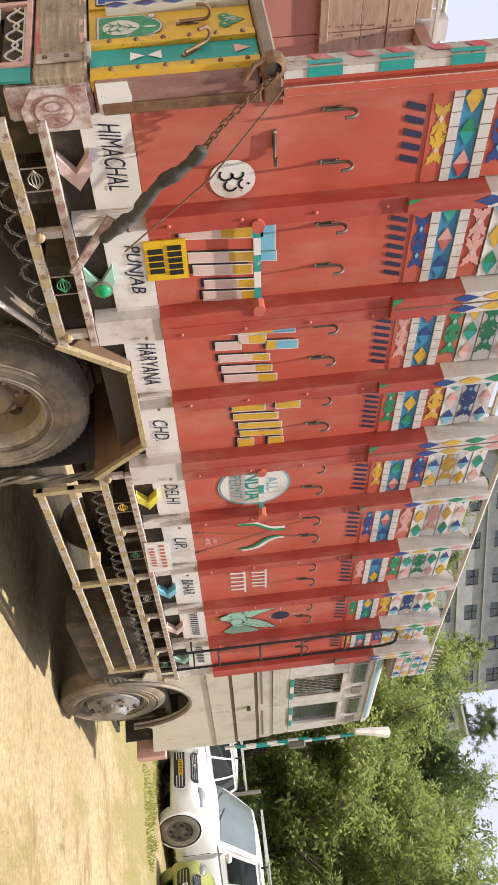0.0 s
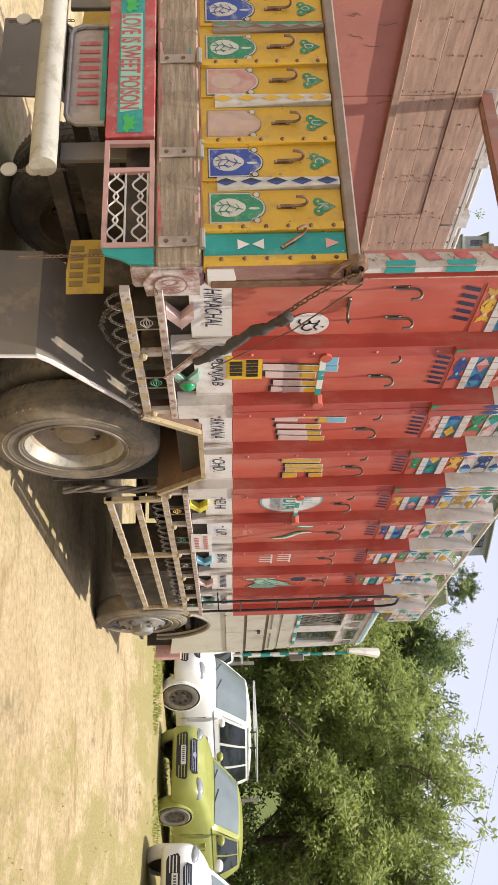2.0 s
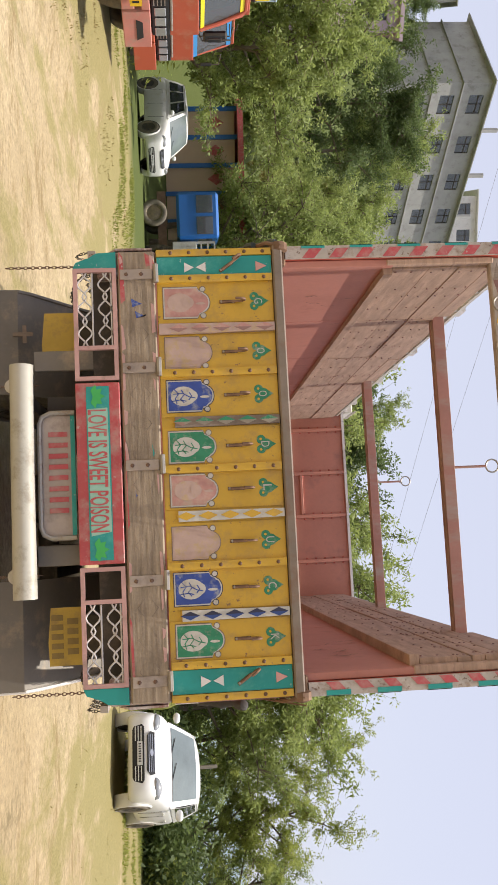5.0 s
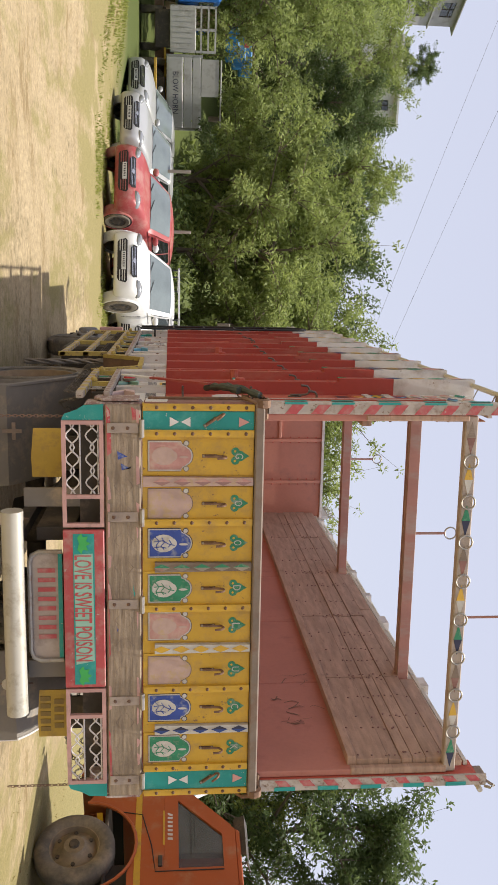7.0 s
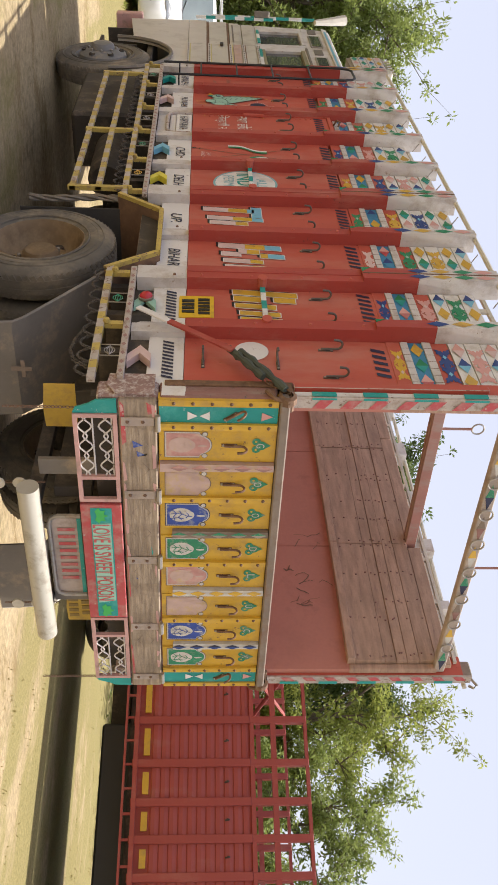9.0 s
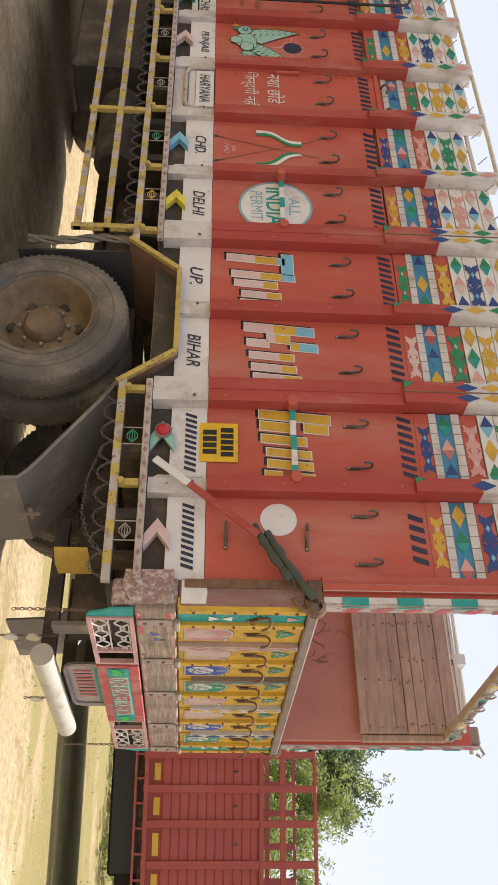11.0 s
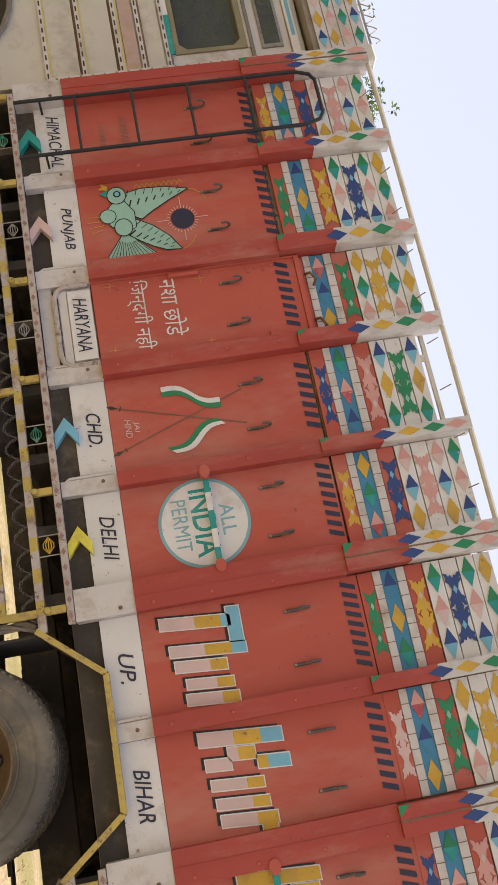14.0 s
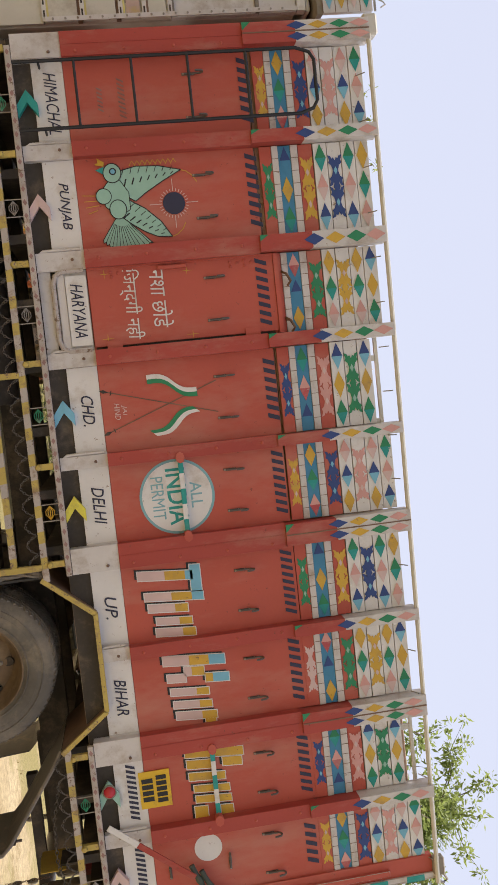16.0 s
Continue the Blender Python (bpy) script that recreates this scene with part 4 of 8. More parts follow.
    for v in (0.066, -0.064):                            # folded like the arrow brackets
        arm = [(s * 0.10, 0.0), (s * 0.005, v), (s * -0.095, v), (s * 0.005, 0.0)]
        B.prism(arm if (v > 0) == (s > 0) else arm[::-1], 0.01, 0.035 if v > 0 else 0.031, F, MINT)
    lamp = B.part("lamp_plate", parent, "mint folded lamp plate")
    G = F @ pose(s * 0.03, 0.005, 0.0)
    B = Build()
    B.lathe([(0.036, 0.03), (0.046, 0.036), (0.048, 0.05), (0.04, 0.052)], G, GREYSHEET, 16)
    B.part("lamp_ring", lamp)
    B = Build()
    B.lathe([(0.04, 0.03), (0.04, 0.052), (0.034, 0.064), (0.018, 0.076), (0.0, 0.079)], G, LAMPGREEN if s > 0 else LAMPRED, 16)
    B.part("lamp_lens", lamp)


def build_side(s):
    for i in range(9):
        skirt_panel(s, i, truck)
        red_panel(s, i, truck)
        trim_panel(s, i, truck)
    for y, w in RIBS[s]:
        rib(s, y, w, truck)
    side_lower(s, truck)
    # top rail on little spikes
    B = Build()
    B.tube([(s * 1.235, -0.02, 3.52), (s * 1.235, 2.0, 3.545), (s * 1.235, 4.0, 3.565), (s * 1.235, 6.0, 3.575)], 0.017, CREAM, 8)
    if s < 0:
        B.box((-1.25, 5.88, 3.54), (-1.13, 6.02, 3.64), CREAM, 0.012)
    rail = B.part("top_rail", truck, "thin cream pole along the top")
    for k in range(20):
        y = 0.15 + 0.305 * k
        B = Build()
        B.tube([(s * 1.165, y, 3.47), (s * 1.235, y, 3.50 + 0.005 * y)], 0.004, STEEL, 5)
        B.part("rail_pin", rail)
    # number plate on the second bay
    F = side_frame(s, 0.973 if s < 0 else 0.91, 1.61)
    B = Build()
    if s > 0:
        F = F @ Matrix.Diagonal((0.92, 0.9, 1, 1))
    B.prism([(-0.128, -0.105), (0.128, -0.105), (0.128, 0.105), (-0.128, 0.105)], 0.004, 0.012, F, PLATE)
    plate = B.part("number_plate", truck, "yellow number plate")
    figures(plate, F @ pose(0, 0.045, 0.0125), 0.2, 0.07, BLACK, 5)
    figures(plate, F @ pose(0, -0.05, 0.0125), 0.17, 0.075, BLACK, 4)
    # striped bars across two bays
    for i in (1, 4):
        y0, y1 = panel_span(s, i)
        B = Build()
        n = 5
        for k in range(n):
            a, b = y0 + (y1 - y0) * k / n, y0 + (y1 - y0) * (k + 1) / n
            B.box((s * (XP + 0.028), a, 2.004), (s * (XP + 0.042), b, 2.036), TEAL if k % 2 == 0 else WHITE)
        bar_ob = B.part("lock_bar", truck, "teal and white striped lock bar")
        for y in (y0 - 0.005, y1 + 0.005):
            B = Build()
            B.prism(ellipse(y * s, 2.02, 0.038, 0.03, 8), 0.03, XR - XP + 0.012, frame_on((s * XP, 0, 0), (0, s, 0), (0, 0, 1)), RED)
            B.part("lug", bar_ob)
    # ladder by the foremost bay
    ya, yb = (5.38, 5.80) if s < 0 else (5.19, 5.54)
    x = s * 1.30
    B = Build()
    pts = [(x, ya, 1.24), (x, ya, 3.05), (x, ya + 0.03, 3.14), (x, ya + 0.08, 3.17), (x, yb - 0.08, 3.17), (x, yb - 0.03, 3.14), (x, yb, 3.05), (x, yb, 1.24)]
    B.tube(pts, 0.012, BLACK, 8)
    for y in (ya, yb):
        B.tube([(x, y, 1.40), (s * XP, y, 1.40)], 0.008, BLACK, 6)
    lad = B.part("ladder", truck, "black tube ladder")
    for z in (1.62, 1.98, 2.34, 2.72):
        B = Build()
        B.tube([(x, ya, z), (x, yb, z)], 0.010, BLACK, 6)
        B.part("rung", lad)


build_side(1)
build_side(-1)

# ---- load bed, inside and frame ----
B = Build()
B.box((-1.134, 0.06, 1.20), (1.134, 6.0, 1.26), OLDTIMBER)
B.part("bed_floor", truck)
for s in (1, -1):
    for k in range(5):
        a, b = 0.03 + k * 1.198, 0.03 + (k + 1) * 1.198 - 0.006
        B = Build()
        B.box((s * 1.095, a, 1.26), (s * 1.135, b, 2.74), RED_IN, 0.004)
        B.part("inner_sheet", truck, "rust-red inner steel sheet")
    rows = ((2.69, 2.742, 1.036), (2.746, 2.95, 1.056), (2.954, 3.03, 1.06), (3.034, 3.105, 1.055), (3.109, 3.19, 1.06), (3.194, 3.305, 1.056)) if s > 0 else ((2.69, 2.742, 1.062), (2.746, 2.955, 1.086), (2.959, 3.125, 1.09), (3.129, 3.305, 1.086))
    rp = random.Random(50 + s)
    for r, (z0, z1, x) in enumerate(rows):
        cuts = [0.075, 1.22, 2.44, 3.62, 4.85, 6.0]
        for a, b in zip(cuts, cuts[1:]):
            B = Build()
            B.box((s * (x + rp.uniform(-0.003, 0.004)), a + rp.uniform(0, 0.003), z0 - 0.0015), (s * 1.134, b - 0.002 - rp.uniform(0, 0.003), z1 + rp.uniform(-0.0015, 0.001)), WOOD, 0.0025)
            B.part("plank", truck)
    for y in (0.12, 0.45, 0.62, 0.9, 1.19, 1.25, 1.5, 1.72, 2.0, 2.05, 2.41, 2.47, 2.8, 3.2, 3.25, 3.59, 3.65, 4.0, 4.4, 4.83, 4.88, 5.4):
        B = Build()
        for z0, z1, x in rows[1:]:
            for z in (z0 + 0.02, (z0 + z1) / 2, z1 - 0.02) if z1 - z0 > 0.15 else (z0 + 0.02, z1 - 0.02):
                if rp.random() < 0.85:
                    B.lathe([(0.008, 0), (0.006, 0.0045), (0, 0.0055)], frame_on((s * (x - 0.003), y + rp.uniform(-0.02, 0.02), z + rp.uniform(-0.012, 0.012)), (0, -s, 0), (0, 0, 1)), FOOTRED, 6)
        tagged(B.part("nail_row", truck), kind="stuff")
    for a, bb in zip((0.04, 1.30, 2.6, 3.68, 4.9), (1.18, 2.58, 3.56, 4.88, 6.0)):
        B = Build()
        B.box((s * (1.062 if s > 0 else 1.092), a, 3.309), (s * 1.10, bb, 3.41), WOOD, 0.004)
        B.part("top_board", truck, "weathered brown top board")
    B = Build()
    B.box((s * (1.088 if s > 0 else 1.098), 0.024, 2.70), (s * 1.134, 0.072, 3.31), WOOD, 0.006)
    B.part("end_board", truck)
    B = Build()
    B.box((s * 1.105, 0.10, 3.445), (s * 1.13, 5.95, 3.468), CREAM)
    for k in range(14):
        y = 0.2 + k * 0.44
        B.box((s * 1.108, y, 3.36), (s * 1.127, y + 0.04, 3.444), CREAM)
    B.part("rope_rail", truck, "cream rope rail on short stays")
    B = Build()
    rs = random.Random(4 + s)
    Fi = frame_on((s * 1.094, 0, 0), (0, -s, 0), (0, 0, 1))
    for k in range(16 if s > 0 else 5):
        y, z = rs.choice((0.55, 0.7, 0.9, 1.25, 1.4)) + rs.uniform(-0.1, 0.1), rs.uniform(2.3, 2.62)
        pts = [(-s * y, z)]
        for q in range(3):
            pts.append((pts[-1][0] + rs.uniform(-0.05, 0.03), pts[-1][1] + rs.uniform(0.01, 0.05)))
        stroke(B, Fi, pts, rs.uniform(0.003, 0.009), RUSTY, 0.0025 + 0.0002 * k)
    tagged(B.part("paint_scuffs", truck), kind="stuff")
# front bulkhead, in the lighter primer that carries its sunlight
B = Build()
B.box((-1.13, 5.96, 1.26), (1.13, 6.0, 3.50), RED_IN_LIT)
B.part("front_bulkhead", truck, "steel front bulkhead, primer red lightened to salmon as if sunlit")
for x in (-0.94, -0.41, 0.11, 0.65):
    B = Build()
    B.box((x - 0.02, 5.925, 1.26), (x + 0.02, 5.958, 3.50), RED_IN_LIT, 0.004)
    post = B.part("bulkhead_post", truck)
    for k in range(9):
        for dx in (-0.032, 0.032):
            place("bolt", RED_BOLT, post, frame_on((x + dx, 5.958, 2.55 + 0.11 * k), (1, 0, 0), (0, 0, 1)))
B = Build()
B.box((-0.39, 5.93, 2.95), (0.09, 5.958, 2.985), RED_IN_LIT, 0.004)
B.part("bulkhead_rail", truck)
B = Build()
B.box((-1.13, 5.92, 3.50), (1.13, 6.0, 3.53), WHITE_RIB)
B.part("bulkhead_cap", truck)
for y in (1.28, 3.66):
    B = Build()
    B.box((-1.12, y - 0.031, 3.309), (1.12, y + 0.031, 3.375), WOOD, 0.003)
    for e in (-0.05, 0.032):
        B.box((-1.12, y + e, 3.305), (1.12, y + e + 0.018, 3.385), BEAM, 0.002)
    beam = B.part("cross_beam", truck, "red-oxide steel channel cross beam")
    B = Build()
    x0 = -0.05 if y < 2 else -0.12
    B.tube([(x0, y, 3.36), (x0, y, 3.62)], 0.010, BEAM, 6)
    B.tube([(x0 + 0.045 * math.sin(a), y, 3.665 - 0.045 * math.cos(a)) for a in [2 * math.pi * k / 16 for k in range(17)]], 0.006, STEEL, 6, caps=False)
    B.part("rope_eye", beam)
# rear ring beam, slightly lower at one end
B = Build()
B.box((-1.13, 0.03, 3.29), (1.13, 0.09, 3.365), FADEDBOARD, 0.006)
for k in range(9):
    x = -1.0 + 0.25 * k
    split_diamond(B, frame_on((0, 0.03, 3.327), (1, 0, 0), (0, 0, 1)), x, 0, 0.1, 0.026, (OLDTIMBER, YELLOW, PLAQUEGREEN)[k % 3], (FOOTRED, PALEGREY, LETTER)[k % 3], 0.003)
ring_beam = B.part("ring_beam", truck, "worn painted rear top beam with rope rings")
for k in range(8):
    x = -0.86 + 0.245 * k
    B = Build()
    B.tube([(x + 0.042 * math.sin(a), 0.016, 3.33 + 0.042 * math.cos(a)) for a in [2 * math.pi * j / 16 for j in range(17)]], 0.006, STEEL, 6, caps=False)
    B.part("rope_ring", ring_beam)
B = Build()
B.tube([(0.12, 0.06, 3.36), (0.12, 0.06, 3.80)], 0.008, BEAM, 6)
B.part("marker_rod", ring_beam)

# ---- rear corner posts ----
for s in (1, -1):
    B = Build()
    B.box((s * 1.06, 0.0, 1.10), (s * 1.20, 0.138, 1.42), CHIPPED if s > 0 else CHIPDARK, 0.012)
    B.part("post_shoe", truck, "chipped steel corner shoe")
    B = Build()
    B.box((s * 1.10, 0.0, 2.05), (s * 1.212, 0.138, 2.13), HOOKRUST, 0.01)
    B.part("post_collar", truck)
    B = Build()
    B.box((s * 1.195, 0.085, 1.45), (s * 1.217, 0.13, 2.045), HOOKRUST, 0.004)
    B.part("edge_strap", truck)
    B = Build()
    B.box((s * 1.085, -0.01, 1.425), (s * 1.205, 0.138, 2.045), FOOTRED, 0.014)
    B.prism([(-0.062, 1.436), (0.062, 1.436), (0.062, 1.556), (0.0, 1.562), (-0.062, 1.552)], -0.004, 0.002, frame_on((s * 1.205, 0.064, 0), (0, s, 0), (0, 0, 1)), WHITE)
    B.part("post_foot", truck, "worn maroon timber corner foot with a white patch")
    F = frame_on((s * 1.212, 0.10, 1.30), (0, s, 0), (0, 0, 1))
    B = Build()
    B.prism([(-0.10, -0.10), (-0.02, -0.15), (0.075, -0.14), (0.075, 0.10), (-0.10, 0.10)] if s > 0 else [(-0.075, -0.14), (0.02, -0.15), (0.10, -0.10), (0.10, 0.10), (-0.075, 0.10)], -0.006, 0.006, F, CHIPPED if s > 0 else CHIPDARK)
    if s > 0:
        B.decal(ellipse(-0.01, -0.03, 0.07, 0.078), 0.008, F, RAILDOT)
        B.decal(ellipse(-0.01, -0.03, 0.061, 0.069), 0.0095, F, CHIPPED)
        text_faces(B, "OK", F @ pose(-0.01, -0.03, 0), 0.08, 0.09, RAILDOT, 0.011)
    B.part("corner_plate", truck, "chipped white corner plate")
    B = Build()
    B.box((s * 1.138, 0.0, 2.13), (s * 1.21, 0.012, 3.56), RAILPALE)
    B.box((s * 1.195, 0.013, 2.13), (s * 1.21, 0.046, 3.56), WHITE_RIB)
    B.box((s * 1.18, 0.075, 2.13), (s * 1.219, 0.115, 3.18), RED, 0.003)
    B.box((s * 1.138, 0.013, 2.13), (s * 1.19, 0.17, 3.50), RED)
    Fr = frame_on((s * 1.174, -0.001, 0), (1, 0, 0), (0, 0, 1))
    Fs = frame_on((s * 1.211, 0.028, 0), (0, s, 0), (0, 0, 1))
    for k in range(9):
        z = 2.22 + k * 0.15
        B.decal([(0.034, z), (-0.02, z + 0.045), (-0.02, z + 0.115), (0.034, z + 0.07)] if s < 0 else [(-0.034, z), (0.006, z + 0.035), (0.006, z + 0.105), (-0.034, z + 0.07)], 0.003, Fr, SIGNRED)
    for k in range(5):
        z = 2.22 + k * 0.27
        B.decal([(-0.025, z), (0.017, z), (0.017, z + 0.13), (-0.025, z + 0.13)] if s > 0 else [(-0.017, z), (0.025, z), (0.025, z + 0.13), (-0.017, z + 0.13)], 0.003, Fs, TEAL)
        B.decal([(0.008, z), (0.034, z), (0.034, z + 0.13), (0.008, z + 0.13)] if s > 0 else [(-0.034, z), (-0.022, z), (-0.022, z + 0.13), (-0.034, z + 0.13)], 0.0045, Fr, TEAL)
    B.part("rear_post", truck, "steel corner post with teal, red and white stripes")
    B = Build()
    B.box((s * 1.17, 0.03, 3.50), (s * 1.24, 0.16, 3.58), GREYWOOD, 0.01)
    B.tube([(s * 1.2, 0.05, 3.56), (s * 1.2, -0.03, 3.60), (s * 1.2, -0.05, 3.57), (s * 1.2, -0.03, 3.54)], 0.010, STEEL, 6)
    B.part("post_cap", truck)

# ---- tailgate ----
GY = -0.012
FG = frame_on((0, GY, 0), (1, 0, 0), (0, 0, 1))
gate = Build()
gate.prism([(-1.195, 1.42), (1.195, 1.42), (1.195, 2.05), (-1.195, 2.05)], -0.05, 0.0, FG, YELLOW)
gate = gate.part("tailgate", truck, "yellow painted steel tailgate with teal ends")
B = Build()
B.box((-1.215, -0.05, 2.052), (1.215, 0.025, 2.105), GATEBAR, 0.008)
B.part("top_bar", gate, "worn brown steel top bar")


def gate_plaque(B, F, m, pale):
    """A faded arched plaque: square foot, scalloped head with two small rings, vague figure of plain shapes."""
    h, w = 0.122, 0.085

    def outline(g):
        pts = [(-w + g, -h + g), (w - g, -h + g), (w - g, h * 0.50)]
        pts += [(w * 0.80 - g, h * 0.56), (w * 0.72 - g, h * 0.70)]
        pts += [((w * 0.62 - g) * math.cos(a), h * 0.70 + (h * 0.34 - g) * math.sin(a)) for a in [math.pi * k / 10 for k in range(1, 10)]]
        pts += [(-w * 0.72 + g, h * 0.70), (-w * 0.80 + g, h * 0.56), (-w + g, h * 0.50)]
        return pts

    B.decal(outline(-0.004), 0.0030, F, LETTER if m is PLAQUEBLUE else OLDTIMBER)
    B.decal(outline(0.0), 0.0040, F, PALEGREY if m is not MAUVE else MAUVE)
    B.decal(outline(0.007), 0.0050, F, m)
    for sx in (-1, 1):
        B.decal(ellipse(sx * w * 0.86, h * 0.74, 0.017, 0.017, 12), 0.0042 + 0.0002 * sx, F, OLDTIMBER if m is not PLAQUEBLUE else LETTER)
        B.decal(ellipse(sx * w * 0.86, h * 0.74, 0.013, 0.013, 12), 0.0054 + 0.0002 * sx, F, PALEGREY)
    if m is not MAUVE:
        B.decal(ellipse(0, -0.035, w * 0.62, h * 0.55, 20), 0.0062, F, pale)
        B.decal(ellipse(0.0, 0.012, w * 0.36, h * 0.24, 14), 0.0070, F, pale)
        B.decal(ellipse(0.006, 0.078, 0.007, 0.026, 12), 0.0062, F, pale)
        if m is not ROSE:
            for pts in (((-0.040, -0.085), (-0.012, -0.060), (0.012, -0.078), (0.040, -0.070)), ((-0.034, -0.045), (-0.008, -0.030), (0.016, -0.050), (0.036, -0.032)), ((-0.020, -0.004), (0.002, 0.010), (0.022, -0.008)), ((-0.010, -0.090), (-0.016, -0.040), (0.004, -0.006), (0.012, 0.028)), ((0.026, -0.092), (0.020, -0.05), (0.028, -0.02))):
                stroke(B, F, pts, 0.005, m, 0.0082)
            B.decal([(-0.045, -0.108), (0.045, -0.108), (0.05, -0.100), (-0.05, -0.100)], 0.0082, F, m)


bays = [(-1.01, -0.79), (-0.72, -0.53), (-0.50, -0.28), (-0.22, -0.015), (0.015, 0.21), (0.285, 0.49), (0.52, 0.73), (0.79, 0.99)]
plaque_cols = [(ROSE, MAUVE), (MAUVE, MAUVE), (PLAQUEBLUE, PALEGREY), (PLAQUEGREEN, PALEGREY), (ROSE, MAUVE), (MAUVE, MAUVE), (PLAQUEBLUE, PALEGREY), (PLAQUEGREEN, PALEGREY)]
for (a, b), (m, p), ch in zip(bays, plaque_cols, "GOODLUCK"):
    c = (a + b) / 2
    B = Build()
    B.prism([(a, 1.424), (b, 1.424), (b, 2.046), (a, 2.046)], 0.001, 0.008, FG, YELLOW)
    F = FG @ pose(c, 1.575, 0.008)
    gate_plaque(B, F, m, p)
    G = FG @ pose(c, 1.965, 0.008)
    for u, v, r in ((-0.026, -0.022, 0.024), (0.026, -0.022, 0.024), (0.0, 0.005, 0.03)):
        B.decal(ellipse(u, v, r, r, 14), 0.0035 + 0.0003 * (r > 0.025) + 0.0002 * (u > 0), G, PLAQUEGREEN)
    B.decal([(-0.02, 0.024), (0.02, 0.024), (0, 0.058)], 0.0032, G, PLAQUEGREEN)
    for u in (-0.028, 0.028):
        B.decal(ellipse(u, -0.024, 0.007, 0.007, 8), 0.005, G, YELLOW)
    text_faces(B, ch, G, 0.044, 0.030, PALEGREY, 0.0055)
    pan = B.part("gate_panel", gate, "yellow panel with a painted plaque")
    place("hook", GATE_HOOK, pan, FG @ pose(c, 1.80, 0.008))
for k, x in enumerate((-0.755, -0.25, 0.248, 0.76)):
    B = Build()
    B.prism([(x - 0.028, 1.425 if k == 0 else 1.49), (x + 0.028, 1.425 if k == 0 else 1.49), (x + 0.022, 2.046), (x - 0.022, 2.046)], 0.0, 0.034, FG, (MAUVE, OLDTIMBER, PALEGREY, PALEGREY)[k])
    a, b = ((ROSE, RAILDOT), (PLAQUEGREEN, GREYWOOD), (YELLOW, YELLOW), (LETTER, NAVY))[k]
    for j in range(5):
        split_diamond(B, FG, x, 1.53 + 0.115 * j, 0.022, 0.05, a, b, 0.0365)
    B.part("diamond_strip", gate, "pale upright strip painted with diamonds")
for x in (-1.03, -0.515, 0.0, 0.505, 1.01):
    B = Build()
    B.prism([(x - 0.02, 1.425), (x + 0.02, 1.425), (x + 0.02, 2.046), (x - 0.02, 2.046)], 0.0, 0.03, FG, YELLOW)
    r = B.part("gate_rib", gate)
    for j in range(6):
        place("bolt", GATE_BOLT, r, FG @ pose(x, 1.50 + 0.1 * j, 0.03))
for s in (1, -1):
    B = Build()
    a, b = (1.035, 1.155) if s > 0 else (-1.155, -1.035)
    B.prism([(a, 1.424), (b, 1.424), (b, 2.046), (a, 2.046)], 0.0, 0.012, FG, TEAL)
    c = (a + b) / 2
    for v in (1.60, 1.66):
        d = 1 if v < 1.63 else -1
        B.decal([(c - 0.028, v - d * 0.028), (c + 0.028, v - d * 0.028), (c, v + d * 0.025)], 0.0155, FG, WHITE)
    B.decal([(c - 0.028, 1.96), (c + 0.028, 1.96), (c, 2.02)], 0.0155, FG, PINK)
    end = B.part("gate_end", gate, "teal end strip")
    place("hook", GATE_HOOK, end, FG @ pose(c, 1.80, 0.012) @ pose(0, 0, 0, 0, 0, 35))
    a, b = (1.158, 1.195) if s > 0 else (-1.195, -1.158)
    B = Build()
    B.prism([(a, 1.424), (b, 1.424), (b, 2.046), (a, 2.046)], 0.0, 0.02, FG, YELLOW)
    e = B.part("gate_rib", gate)
    for j in range(6):
        place("bolt", GATE_BOLT, e, FG @ pose((a + b) / 2, 1.50 + 0.1 * j, 0.02))
# rear sill board with hinge straps
B = Build()
B.box((-1.19, -0.03, 1.215), (1.19, 0.06, 1.412), SILLWOOD, 0.008)
Fb = frame_on((0, -0.03, 0), (1, 0, 0), (0, 0, 1))
for k in range(14):
    x = -1.05 + 0.16 * k
    for dz in (1, -1):
        B.decal([(x - 0.07, 1.315), (x, 1.315 + dz * 0.055), (x + 0.07, 1.315), (x, 1.315 + dz * 0.051)], 0.0025, Fb, OLDTIMBER)
for x0, x1, z0, z1, m in ((-1.19, -0.9, 1.22, 1.25, SIGNRED), (-0.2, 0.3, 1.222, 1.235, SIGNRED), (0.75, 1.1, 1.22, 1.24, SIGNRED), (-0.93, -0.88, 1.28, 1.34, PLAQUEBLUE), (-0.86, -0.82, 1.30, 1.36, PLAQUEBLUE), (0.1, 0.14, 1.27, 1.285, PLAQUEBLUE), (-0.15, -0.07, 1.365, 1.378, TEAL), (-1.18, -1.1, 1.36, 1.41, SIGNRED)):
    B.decal([(x0, z0), (x1, z0 + 0.006), (x1 - 0.02, z1), (x0 + 0.03, z1 - 0.008)], 0.003, Fb, m)
rs = random.Random(31)
for z0 in (1.224, 1.385):
    x = -1.17
    while x < 1.12:
        ln = rs.uniform(0.05, 0.22)
        if rs.random() < 0.62:
            B.decal([(x, z0), (min(x + ln, 1.18), z0 + rs.uniform(0, 0.006)), (min(x + ln, 1.18) - 0.01, z0 + rs.uniform(0.010, 0.022)), (x + 0.012, z0 + rs.uniform(0.010, 0.022))], 0.0034, Fb, PINKSTEEL)
        x += ln + rs.uniform(0.01, 0.1)
sill = B.part("sill_board", truck, "grey weathered sill board with carved diamonds")
